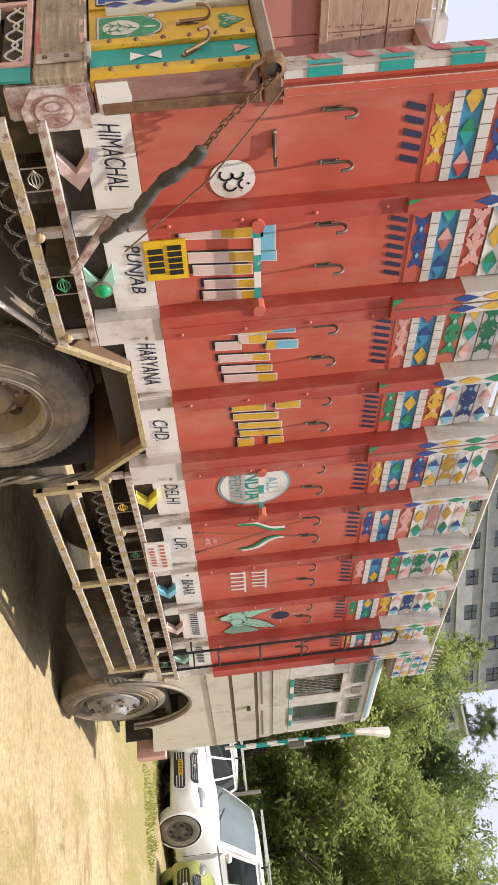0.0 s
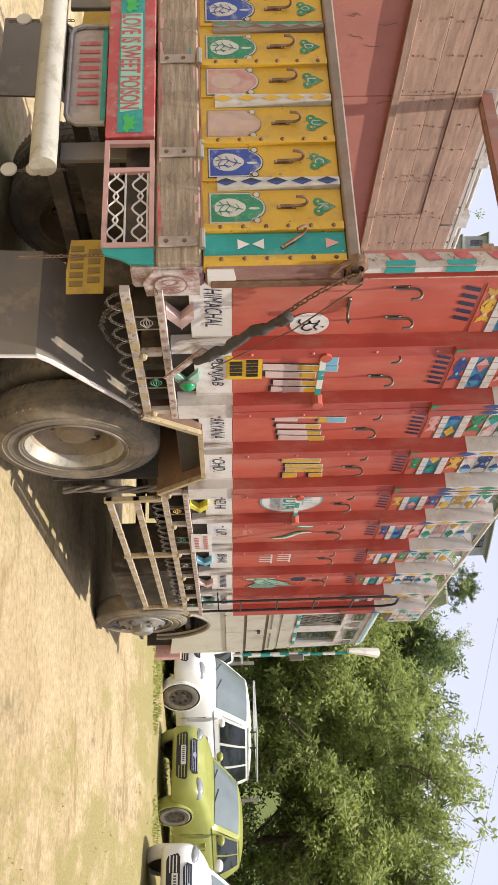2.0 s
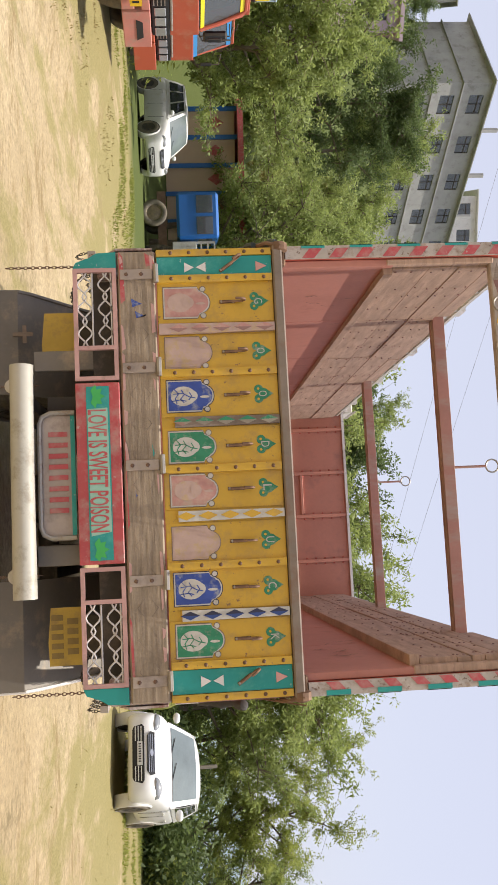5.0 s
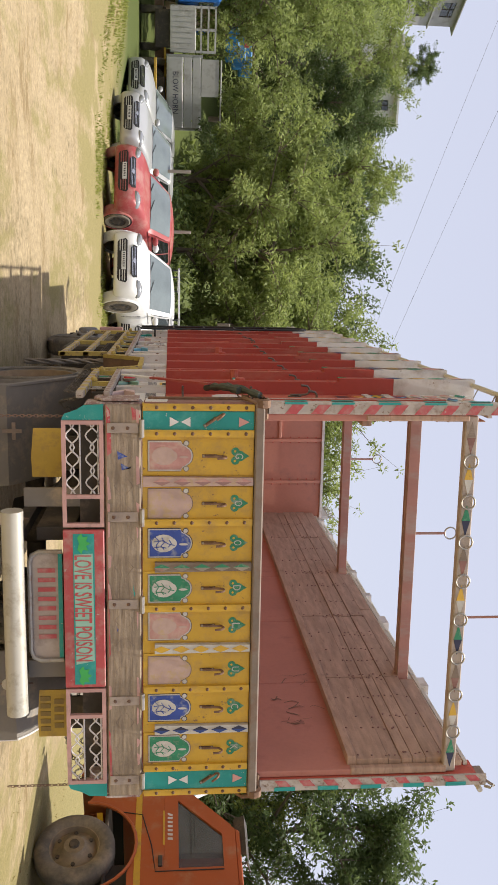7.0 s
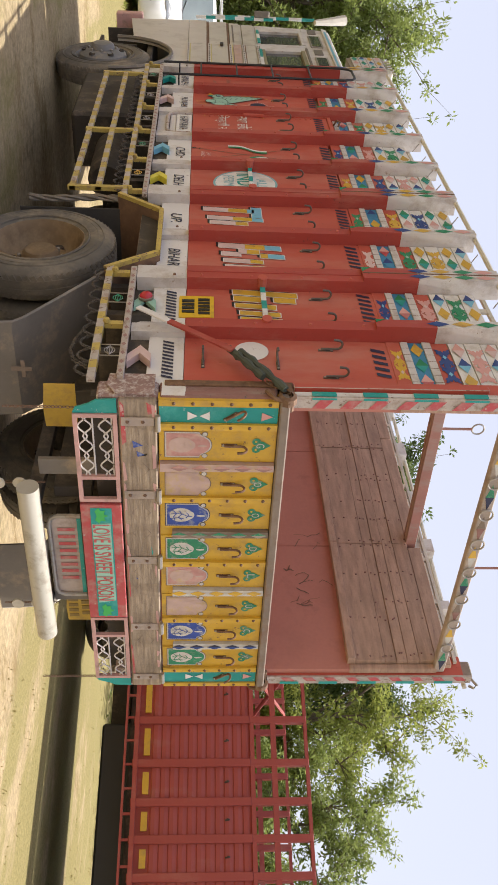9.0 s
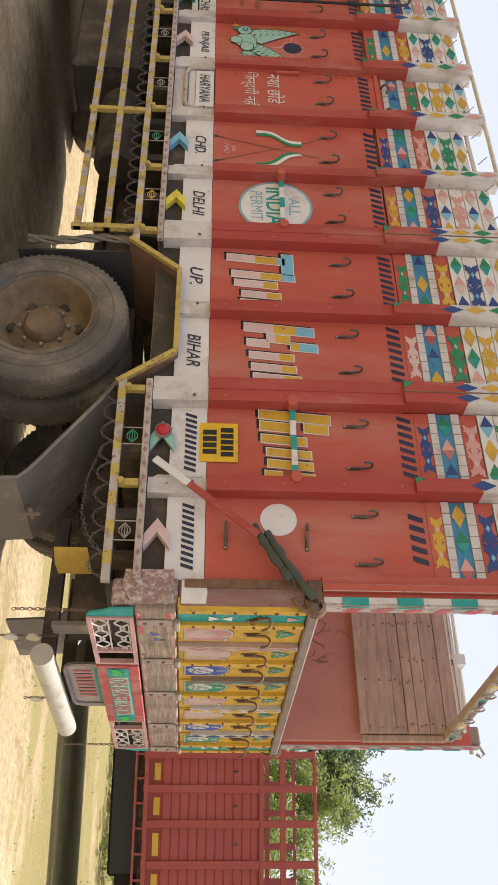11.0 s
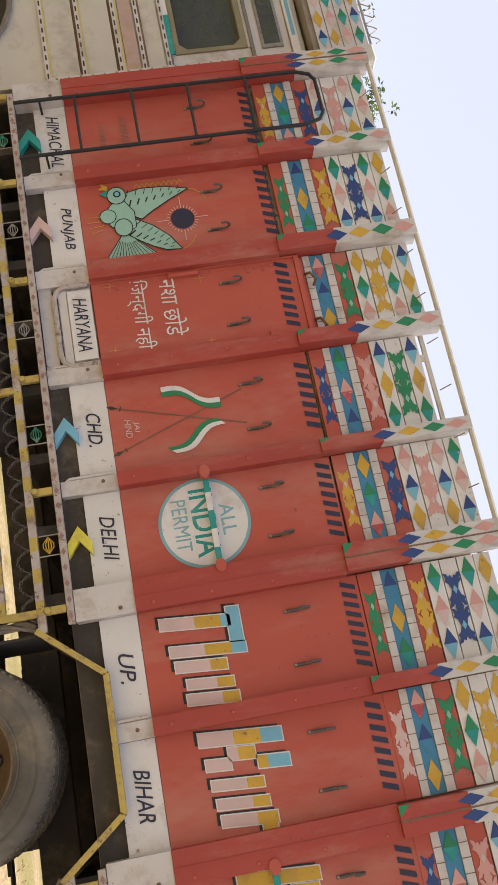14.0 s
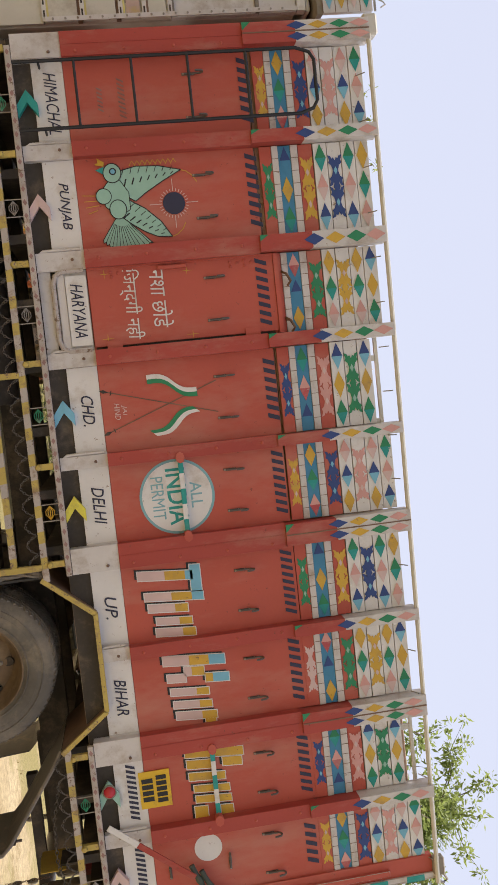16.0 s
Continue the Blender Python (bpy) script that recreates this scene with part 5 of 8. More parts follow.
for x in (-1.06, -0.55, -0.03, 0.57, 1.08):
    B = Build()
    B.box((x - 0.028, -0.042, 1.225), (x + 0.028, -0.032, 1.40), FADEDBOARD, 0.003)
    B.tube([(x - 0.05, -0.05, 1.418), (x + 0.05, -0.05, 1.418)], 0.014, STEEL, 8)
    h = B.part("hinge", sill)
    for z in (1.26, 1.34):
        place("bolt", BOLT, h, frame_on((x, -0.042, z), (1, 0, 0), (0, 0, 1)))
# verse sign
LEAFPAINT = mat("bright_leaf_paint", (0.05, 0.40, 0.09), 0.5, vary=0.15, scale=8)
B = Build()
B.box((-0.475, -0.045, 0.975), (0.475, -0.015, 1.205), SIGNRED, 0.004)
Fs = frame_on((0, -0.045, 0), (1, 0, 0), (0, 0, 1))
B.decal([(-0.455, 1.03), (0.455, 1.03), (0.455, 1.15), (-0.455, 1.15)], 0.003, Fs, TEAL)
B.decal([(-0.335, 1.035), (0.33, 1.04), (0.31, 1.145), (-0.34, 1.14)], 0.0042, Fs, MINT)
text_faces(B, "LOVE IS SWEET POISON", Fs @ pose(-0.01, 1.085, 0), 0.098, 0.64, SIGNRED, 0.006, bold=0.014)
for x in (-0.40, 0.40):
    for k in range(5):
        a = math.pi / 2 + (k - 2) * 0.75
        p, q = Vector((x, 1.065)), Vector((x + 0.062 * math.cos(a), 1.075 + 0.055 * math.sin(a)))
        nr = Vector((-(q - p).y, (q - p).x)) * 0.28
        mid = (p + q) / 2
        B.decal([p, mid - nr, q, mid + nr], 0.006 + 0.0004 * k, Fs, LEAFPAINT)
B.part("verse_sign", truck, "red and teal painted sign with a verse")
# framed name board below
B = Build()
rr = [(-0.33, 0.96), (-0.33, 0.83), (-0.31, 0.79), (-0.27, 0.775), (0.27, 0.775), (0.31, 0.79), (0.33, 0.83), (0.33, 0.96)]
B.prism(rr[::-1], -0.008, 0.0, frame_on((0, 0.03, 0), (1, 0, 0), (0, 0, 1)), FADEDBOARD)
Fn = frame_on((0, 0.029, 0), (1, 0, 0), (0, 0, 1))
bars(B, Fn @ pose(0, 0.87, 0), 0.46, 0.10, SIGNRED, 8, lean=0.0, fill=0.45)
B.decal([(-0.32, 0.935), (0.32, 0.935), (0.32, 0.958), (-0.32, 0.958)], 0.004, Fn, TEAL)
nb = B.part("name_board", truck, "faded board in a rounded steel frame")
B = Build()
B.tube([(x, 0.02, z) for x, z in rr], 0.014, STEEL, 8)
B.part("board_frame", nb)
# lattice vents
for s in (1, -1):
    B = Build()
    x0, x1 = s * 0.49, s * 1.10
    z0, z1 = 0.975, 1.205
    for xa, xb, za, zb in ((0.49, 1.10, z0, z0 + 0.022), (0.49, 1.10, z1 - 0.022, z1), (0.49, 0.512, z0 + 0.022, z1 - 0.022), (0.655, 0.677, z0 + 0.022, z1 - 0.022), (1.078, 1.10, z0 + 0.022, z1 - 0.022)):
        B.box((s * xa, -0.035, za), (s * xb, -0.01, zb), PINKSTEEL)
    lat = B.part("lattice_frame", truck, "pink steel frame with wavy bars")
    for j, zz in enumerate((1.02, 1.075, 1.13, 1.175)):
        B = Build()
        if j % 2:
            pts = [(s * (0.68 + 0.4 * t / 8), -0.022, zz) for t in range(9)]
        else:
            pts = [(s * (0.68 + 0.4 * t / 24), -0.022, zz + 0.024 * math.cos(math.pi * t / 4)) for t in range(25)]
        B.tube(pts, 0.005, WHITE_RIB, 5)
        B.part("wavy_bar", lat)
    for j, zz in enumerate((1.045, 1.155)):
        B = Build()
        B.tube([(s * (0.68 + 0.4 * t / 24), -0.022, zz - 0.024 * math.cos(math.pi * t / 4)) for t in range(25)], 0.005, WHITE_RIB, 5)
        B.part("wavy_bar", lat)
    F = frame_on((0, -0.025, 0), (1, 0, 0), (0, 0, 1))
    B = Build()
    pts = [(s * 1.103, 0.975), (s * 1.135, 0.99), (s * 1.16, 1.06), (s * 1.185, 1.10), (s * 1.19, 1.205), (s * 1.103, 1.205)]
    B.prism(pts if s > 0 else pts[::-1], -0.012, 0.0, F, TEAL)
    B.part("corner_gusset", truck, "teal corner plate")
# plates hanging below
for x0, x1, z0, z1, y, full in ((-0.98, -0.68, 0.745, 0.93, 0.41, False), (0.71, 1.03, 0.745, 0.925, 0.41, True)):
    F = frame_on(((x0 + x1) / 2, y, (z0 + z1) / 2), (1, 0, 0), (0, 0, 1))
    w, h = (x1 - x0) / 2, (z1 - z0) / 2
    B = Build()
    B.prism([(-w, -h + 0.01), (w * 0.2, -h - 0.006), (w, -h), (w, h), (-w, h)], -0.006, 0.0, F, PLATEOLD)
    plate = B.part("number_plate", truck, "bent yellow number plate")
    if full:
        figures(plate, F @ pose(0, 0.04, 0.001), 0.22, 0.06, PLATEDARK, 4, 0.6)
        figures(plate, F @ pose(0, -0.045, 0.001), 0.26, 0.065, PLATEDARK, 5, 0.6)
    B = Build()
    B.box((x0 + 0.05, y + 0.004, z1 - 0.04), (x1 - 0.05, y + 0.02, 1.20), DARK)
    B.part("plate_bracket", truck)
for x in (-0.63, 0.42):
    B = Build()
    B.box((x - 0.055, 0.10, 0.74), (x + 0.055, 0.13, 1.20), GREYSHEET, 0.004)
    B.part("hanger_plate", truck)
PIPEGREY = mat('pale_pipe_paint', (0.46, 0.43, 0.36), 0.5, 0.1, vary=0.12, scale=4, dirt=(0.28, 0.24, 0.18), dirt_amt=0.3, dirt_scale=8)
# bumper pipe on its arms
B = Build()
B.tube([(-0.585, -0.02, 0.694), (0.0, -0.018, 0.692), (0.635, -0.03, 0.695)], 0.062, PIPEGREY, 20)
pipe = B.part("bumper_pipe", truck, "dented grey steel pipe bumper")
for x in (-0.40, 0.42):
    B = Build()
    B.box((x - 0.035, 0.03, 0.655), (x + 0.035, 0.9, 0.735), DARK)
    B.part("bumper_arm", pipe)

# ---- chassis ----
for s in (1, -1):
    B = Build()
    B.box((s * 0.36, 0.15, 0.80), (s * 0.44, 8.3, 1.02), DARK, 0.004)
    B.part("chassis_rail", truck)
    B = Build()
    for k in range(7):
        z = 0.66 - 0.014 * k
        L = 0.72 - 0.08 * k
        B.box((s * 0.50, 2.0 - L, z), (s * 0.57, 2.0 + L, z + 0.012), DARK)
    B.part("leaf_spring", truck)
for y in (0.12, 0.54, 0.96, 1.30, 2.68, 3.06, 3.48, 3.9, 4.32, 4.74, 5.16, 5.58, 5.98):
    B = Build()
    B.box((-1.13, y - 0.03, 1.06), (1.13, y + 0.03, 1.20), DARK)
    B.part("cross_bearer", truck)
B = Build()
B.tube([(-0.9, 1.94, 0.525), (0.9, 1.94, 0.525)], 0.075, DARK, 12)
B.lathe([(0.0, -0.2), (0.16, -0.16), (0.2, 0.0), (0.16, 0.16), (0.0, 0.2)], pose(0, 1.94, 0.525), DARK, 16)
B.part("rear_axle", truck)
B = Build()
B.tube([(-0.9, 6.78, 0.48), (0.9, 6.78, 0.48)], 0.06, DARK, 10)
B.part("front_axle", truck)
B = Build()
B.tube([(0, 2.0, 0.55), (0, 6.4, 0.75)], 0.05, DARK, 10)
B.part("drive_shaft", truck)
for s, y0, y1 in ((1, 4.75, 5.95), (-1, 4.6, 5.9)):
    B = Build()
    B.box((s * 0.62, y0, 0.42), (s * 1.14, y1, 0.98), DARK, 0.03)
    B.part("side_tank", truck, "dusty dark box under the load bed")
B = Build()
B.lathe([(0.0, -0.42), (0.14, -0.42), (0.17, -0.36), (0.17, 0.36), (0.14, 0.42), (0.0, 0.42)], pose(-0.85, 4.1, 0.82, 90, 0, 0), DARK, 20)
B.part("air_tank", truck)


def tyre_profile(R, w, rim):
    return [(rim, -w * 0.36), (rim + 0.02, -w * 0.44), (rim + (R - rim) * 0.45, -w * 0.5), (R - 0.05, -w * 0.46), (R - 0.012, -w * 0.36), (R, -w * 0.25), (R, w * 0.25), (R - 0.012, w * 0.36), (R - 0.05, w * 0.46), (rim + (R - rim) * 0.45, w * 0.5), (rim + 0.02, w * 0.44), (rim, w * 0.36)]


def wheel(parent, x, y, s, R=0.52, w=0.26, rim=0.29, dish=0.10, rmat=RIM, name="wheel", lip=None):
    """s: the way its outer face looks. dish: how deep the disc sits (minus: stands out)."""
    M = frame_on((x, y, R), (0, s, 0), (0, 0, 1))
    B = Build()
    B.lathe(tyre_profile(R, w, rim), M, TYRE, 56)
    for k in range(72):
        a = 2 * math.pi * k / 72
        for sg in (-1, 1):
            c = Matrix.Rotation(a, 4, "Z") @ Matrix.Translation((R - 0.006, 0, sg * w * 0.27))
            B.box((-0.012, -0.009, -w * 0.085), (0.0085, 0.009, w * 0.085), TYRE, M=M @ c @ Matrix.Rotation(sg * 0.5, 4, "X") @ Matrix.Rotation(-sg * 0.16, 4, "Y"))
    for z in (-0.03, 0.03):
        B.lathe([(R - 0.004, z - 0.02), (R + 0.004, z - 0.018), (R + 0.004, z + 0.018), (R - 0.004, z + 0.02)], M, TYRE, 56)
    for r0 in (rim + 0.035, rim + 0.10, rim + 0.135):
        B.lathe([(r0, w * 0.47), (r0 + 0.004, w * 0.505), (r0 + 0.010, w * 0.505), (r0 + 0.014, w * 0.47)], M, TYRE, 48)
    wh = B.part(name, parent)
    B = Build()
    e = w * 0.5
    prof = [(rim + 0.014, e - 0.045), (rim + 0.018, e - 0.022), (rim + 0.006, e - 0.016), (rim - 0.010, e - 0.045), (rim - 0.022, e - 0.09), (rim - 0.045, e - dish * 0.8 - 0.03), (rim - 0.075, e - dish - 0.02), (rim * 0.60, e - dish + 0.005), (rim * 0.44, e - dish + 0.012), (rim * 0.41, e - dish + 0.055), (rim * 0.34, e - dish + 0.075), (rim * 0.20, e - dish + 0.08), (0.0, e - dish + 0.085)]
    B.lathe(prof, M, rmat, 48, mats=[lip or rmat] * 4 + [rmat] * 8)
    for k in range(6):
        a = 2 * math.pi * (k + 0.5) / 6
        q = M @ pose(rim * 0.67 * math.cos(a), rim * 0.67 * math.sin(a), e - dish - 0.012)
        B.lathe([(0.0, 0.012), (0.026, 0.012), (0.032, 0.018), (0.036, 0.0)], q, DARK, 12)
    rm = B.part("rim", wh)
    for k in range(8):
        a = 2 * math.pi * k / 8
        B = Build()
        B.lathe([(0.014, 0.0), (0.014, 0.03), (0.008, 0.036), (0.0, 0.036)], M @ pose(rim * 0.50 * math.cos(a), rim * 0.50 * math.sin(a), e - dish), STEEL, 6)
        B.part("wheel_nut", rm)
    return wh


for s in (1, -1):
    wheel(truck, s * 1.03, 1.94, s, 0.54 if s > 0 else 0.522, 0.25, 0.30, 0.17, rmat=RIM if s > 0 else RIMBROWN, lip=RIMPALE if s > 0 else RIMBROWN)
    wheel(truck, s * 0.75, 1.94, -s, 0.54 if s > 0 else 0.522, 0.25, 0.30, 0.13)
    wheel(truck, s * 0.99, 6.76, s, 0.52, 0.25, 0.30, -0.03, RIMBLUE)
    # rear mudguard: bent sheet behind the wheels
    B = Build()
    prof = [(1.35, 1.02), (1.23, 0.95), (0.76, 0.62), (0.70, 0.56), (0.68, 0.22)]
    outl = prof + [(y - 0.014, z - 0.006) for y, z in prof[::-1]]
    B.prism([(s * y, z) for y, z in (outl if s > 0 else outl[::-1])], 0.56, 1.20, frame_on((0, 0, 0), (0, s, 0), (0, 0, 1)), GREYSHEET)
    B.tube([(s * 1.2, y, z) for y, z in prof], 0.014, WHITE_RIB if s > 0 else GREYSHEET, 6)
    B.part("mudguard", truck, "grey sheet-metal mudguard")
    B = Build()
    for k in range(3):
        B.tube([(s * (1.18 + 0.016 * math.cos(0.9 * j + 2.1 * k)), 2.545 + 0.016 * math.sin(0.9 * j + 2.1 * k) + 0.02 * math.sin(0.5 * j), 1.03 - 0.055 * j) for j in range(13)], [0.013 + 0.004 * math.sin(1.7 * j + k) for j in range(13)], GREYSHEET, 6)
    B.part("twisted_rope", truck, "dusty twisted rope hanging ahead of the wheels")
    B = Build()
    B.box((s * 0.60, 2.50, 0.30), (s * 1.12, 2.515, 1.03), CANVAS)
    B.part("rubber_flap", truck)
    # slack chains
    B = Build()
    chain(B, [(s * 1.19, 0.25, 1.05), (s * 1.15, 0.40, 0.94), (s * 1.12, 0.55, 0.90), (s * 1.05, 0.80, 0.90), (s * 1.0, 1.05, 0.96)], CHAINIRON, 0.036, 0.004)
    B.part("slack_chain", truck)
    B = Build()
    chain(B, [(s * 1.12, 0.0, 0.98), (s * 1.12, 0.0, 0.62)], RUSTY, 0.026, 0.0028)
    B.part("hanging_chain", truck)

# ---- tie straps at the rear corners ----
for s in (1, -1):
    B = Build()
    n = 13 if s > 0 else 5
    for k in range(n):
        t = k / 12
        p = Vector((s * 1.228, 0.02 + 0.30 * t, 2.09 - 0.29 * t - 0.02 * math.sin(math.pi * t)))
        M = Matrix.Translation(p) @ Matrix.Rotation(-0.77, 4, "X") @ Matrix.Rotation((k % 2) * 1.57, 4, "Y")
        pts = [M @ Vector((0.012 * math.cos(a), 0.021 * math.sin(a), 0)) for a in [2 * math.pi * j / 10 for j in range(11)]]
        B.tube(pts, 0.0045, HOOKRUST, 5, caps=False)
    B.part("latch_chain", truck, "rusty chain at the tailgate latch")
    B = Build()
    B.lathe([(0.03, -0.03), (0.05, -0.02), (0.05, 0.02), (0.03, 0.03)], frame_on((s * 1.2, -0.01, 2.09), (0, s, 0), (0, 0, 1)), HOOKRUST, 10)
    B.tube([(s * 1.2, -0.05, 2.10), (s * 1.22, -0.03, 2.02), (s * 1.225, 0.03, 1.98)], 0.012, HOOKRUST, 6)
    B.part("latch", truck)
    if s > 0:
        B = Build()
        n = 60
        pts = [(1.275 + 0.005 * math.sin(0.5 * k), 0.26 + 0.42 * k / n + 0.008 * math.sin(0.21 * k), 1.81 - 0.45 * k / n + 0.010 * math.sin(0.17 * k)) for k in range(n + 1)]
        B.tube(pts, [0.026 + 0.004 * math.sin(0.42 * k) + 0.0018 * math.sin(1.25 * k) - 0.012 * (k in (0, n)) for k in range(n + 1)], CANVAS, 12)
        B.part("wrapped_strap", truck, "dark lumpy wrapped strap")
        B = Build()
        B.tube([(1.262, 0.05, 2.12), (1.262, 0.42, 1.83), (1.262, 0.76, 1.44)], 0.004, RUSTY, 5)
        B.box((-0.006, -0.02, 0.0), (0.006, 0.02, 0.36), CHIPPED, 0.003, M=Matrix.Translation((1.262, 0.86, 1.20)) @ Matrix.Rotation(0.95, 4, "X"))
        B.part("tie_rod", truck, "rod with a white lower end")
    else:
        for off, k0, k1 in ((0.0, 0.0, 1.0), (0.045, 0.25, 1.12)):
            B = Build()
            pts = [(-1.24 - 0.022 * math.sin(math.pi * t), 0.02 + 0.36 * t, 2.08 - 0.22 * t - off - 0.02 * math.sin(3 * t)) for t in [k0 + (k1 - k0) * j / 9 for j in range(10)]]
            B.tube(pts, [0.021 + 0.006 * math.sin(2.3 * j) - 0.006 * (j > 8) for j in range(10)], BELT, 8)
            B.part("rubber_belt", truck, "folded green-black rubber belt")
        B = Build()
        B.box((-0.006, -0.021, 0.0), (0.006, 0.021, 0.24), WHITE, 0.003, M=Matrix.Translation((-1.265, 0.80, 1.27)) @ Matrix.Rotation(0.69, 4, "X"))
        B.box((-0.006, -0.019, 0.242), (0.006, 0.019, 0.70), RIBRED, M=Matrix.Translation((-1.265, 0.80, 1.27)) @ Matrix.Rotation(0.69, 4, "X"))
        B.part("tie_bar", truck, "flat stay bar, white below and red above")

# hanging discs and charm below the bumper
for x in (-0.50, 0.52):
    B = Build()
    chain(B, [(x, 0.12, 0.76), (x, 0.12, 0.42)], RUSTY, 0.024, 0.0026)
    ch = B.part("disc_chain", truck)
    for z in (0.62, 0.50):
        B = Build()
        B.lathe([(0.0, -0.006), (0.038, -0.006), (0.04, 0.0), (0.038, 0.006), (0.0, 0.006)], pose(x, 0.11, z, 90, 0, 0), CREAM, 16)
        B.part("hanging_disc", ch)
B = Build()
for a, b_ in (((-0.055, -0.012), (0.055, 0.012)), ((-0.012, -0.07), (0.012, 0.05))):
    B.prism([(a[0], a[1]), (b_[0], a[1]), (b_[0], b_[1]), (a[0], b_[1])], 0.0, 0.008 + 0.002 * (a[0] > -0.05), frame_on((-0.92, 0.652, 0.60), (1, 0, 0), (0, 0, 1)), OLDTIMBER)
B.part("cross_charm", truck, "small weathered cross-shaped charm")

# ---- the truck's cab ----
CABX = 1.07
RUBBERFRAME = mat("olive_window_rubber", (0.24, 0.21, 0.12), 0.6, vary=0.2, scale=6)
SHUTTER = mat("dusty_grey_shutter", (0.36, 0.34, 0.26), 0.7, vary=0.3, scale=4)
YELLOWED = mat("faded_yellow_edge", (0.55, 0.46, 0.16), 0.6, vary=0.2, scale=7)
for s in (1, -1):
    F = frame_on((s * CABX, 0, 0), (0, s, 0), (0, 0, 1))

    def cp(pts):
        return [(s * y, z) for y, z in (pts if s > 0 else pts[::-1])]

    arch = [(6.93 + 0.66 * math.cos(a), 0.62 + 0.66 * math.sin(a)) for a in [math.pi * (1 - k / 14) for k in range(15)]]
    B = Build()
    B.prism(cp([(6.12, 0.92), (6.30, 0.86)] + arch + [(7.75, 0.80), (8.60, 0.72), (8.64, 1.46), (6.12, 1.46)]), -0.03, 0.0, F, CREAM)
    B.part("cab_skirt", truck, "dusty grey-cream panel round the wheel arch")
    B = Build()
    pts = [(s * (CABX + 0.02), y, z) for y, z in arch]
    B.tube(pts, 0.022, GREYSHEET, 6)
    B.part("arch_lip", truck)
    # ribbed door sheets
    door = None
    for k, (z0, z1) in enumerate(((1.465, 1.71), (1.715, 1.96), (1.965, 2.115), (2.12, 2.29))):
        for y0, y1 in ((6.12, 7.44), (7.45, 8.60 - 0.05 * k)):
            B = Build()
            B.prism(cp([(y0, z0), (y1, z0), (y1, z1 - 0.03), (y0, z1 - 0.03)]), -0.03, 0.012, F, CREAM)
            B.prism(cp([(y0, z1 - 0.03), (y1, z1 - 0.03), (y1, z1), (y0, z1)]), -0.03, 0.0, F, RUSTY if k < 2 else CREAM)
            if k == 2:
                B.decal(cp([(y0 + 0.1, z0 + 0.03), (y1 - 0.1, z0 + 0.03), (y1 - 0.1, z0 + 0.05), (y0 + 0.1, z0 + 0.05)]), 0.015, F, GREYSHEET)
            B.part("door_sheet", truck)
    B = Build()
    B.box((s * (CABX + 0.013), 7.35, 1.84), (s * (CABX + 0.045), 7.43, 1.88), DARK, 0.004)
    B.part("door_handle", truck)
    # window pillars
    for y0, y1 in ((6.12, 6.74 if s > 0 else 6.25), (7.30, 7.60), (8.20, 8.42)):
        B = Build()
        B.prism(cp([(y0, 2.295), (y1 + (0.06 if y1 > 8.3 else 0), 2.295), (y1, 2.88), (y0, 2.88)]), -0.05, 0.0, F, WHITE_RIB)
        B.part("window_pillar", truck)
    for y0, y1 in ((6.74 if s > 0 else 6.25, 7.30), (7.60, 8.20)):
        B = Build()
        for a, b, c, d in ((y0, y1, 2.295, 2.34), (y0, y1, 2.84, 2.88)):
            B.prism(cp([(a, c), (b, c), (b, d), (a, d)]), -0.05, 0.008, F, WHITE_RIB)
        wf = B.part("window_frame", truck)
        B = Build()
        B.prism(cp([(y0, 2.34), (y1, 2.34), (y1, 2.84), (y0, 2.84)]), -0.035, -0.03, F, GLASS)
        B.part("pane", wf)
        B = Build()
        for k in range(3):
            a = y0 + (y1 - y0) * k / 3
            B.prism(cp([(a, 2.30), (a + (y1 - y0) / 3, 2.30), (a + (y1 - y0) / 3, 2.335), (a, 2.335)]), 0.009, 0.02, F, TEAL if k % 2 == 0 else WHITE)
        B.part("striped_sill", wf)
        if s < 0 and y0 < 7:
            # a rounded olive rubber frame and the pale shutter behind the glass
            B = Build()
            for a, b, c, d in ((y0, y1, 2.34, 2.372), (y0, y1, 2.80, 2.842), (y0, y0 + 0.032, 2.372, 2.80)):
                B.prism(cp([(a, c), (b, c), (b, d), (a, d)]), -0.03, 0.014, F, RUBBERFRAME)
            B.prism(cp([(y0 + 0.03, 2.37), (y0 + 0.085, 2.37), (y0 + 0.03, 2.425)]), -0.03, 0.013, F, RUBBERFRAME)
            B.prism(cp([(y0 + 0.03, 2.80), (y0 + 0.03, 2.745), (y0 + 0.085, 2.80)]), -0.03, 0.013, F, RUBBERFRAME)
            B.part("rubber_seal", wf)
            B = Build()
            B.prism(cp([(y0, 2.35), (y1, 2.35), (y1, 2.83), (y0, 2.83)]), -0.07, -0.05, F, SHUTTER)
            B.part("shutter", wf)
        if s > 0 and y0 < 7:
            B = Build()
            for k in range(-5, 8):
                for d in (-1, 1):
                    a = y0 + k * 0.08
                    p, q = (a, 2.34), (a + d * 0.3, 2.84)
                    pts = [(s * (CABX - 0.01), min(max(p[0], y0), y1), p[1]), (s * (CABX - 0.01), min(max(q[0], y0), y1), q[1])]
                    B.tube(pts, 0.004, GREYSHEET, 4)
            B.part("window_grille", wf)
    # upper strip with small lights
    B = Build()
    B.prism(cp([(6.12, 2.885), (8.42, 2.885), (8.36, 3.14), (6.12, 3.14)]), -0.05, 0.0, F, WHITE_RIB)
    up = B.part("upper_strip", truck)
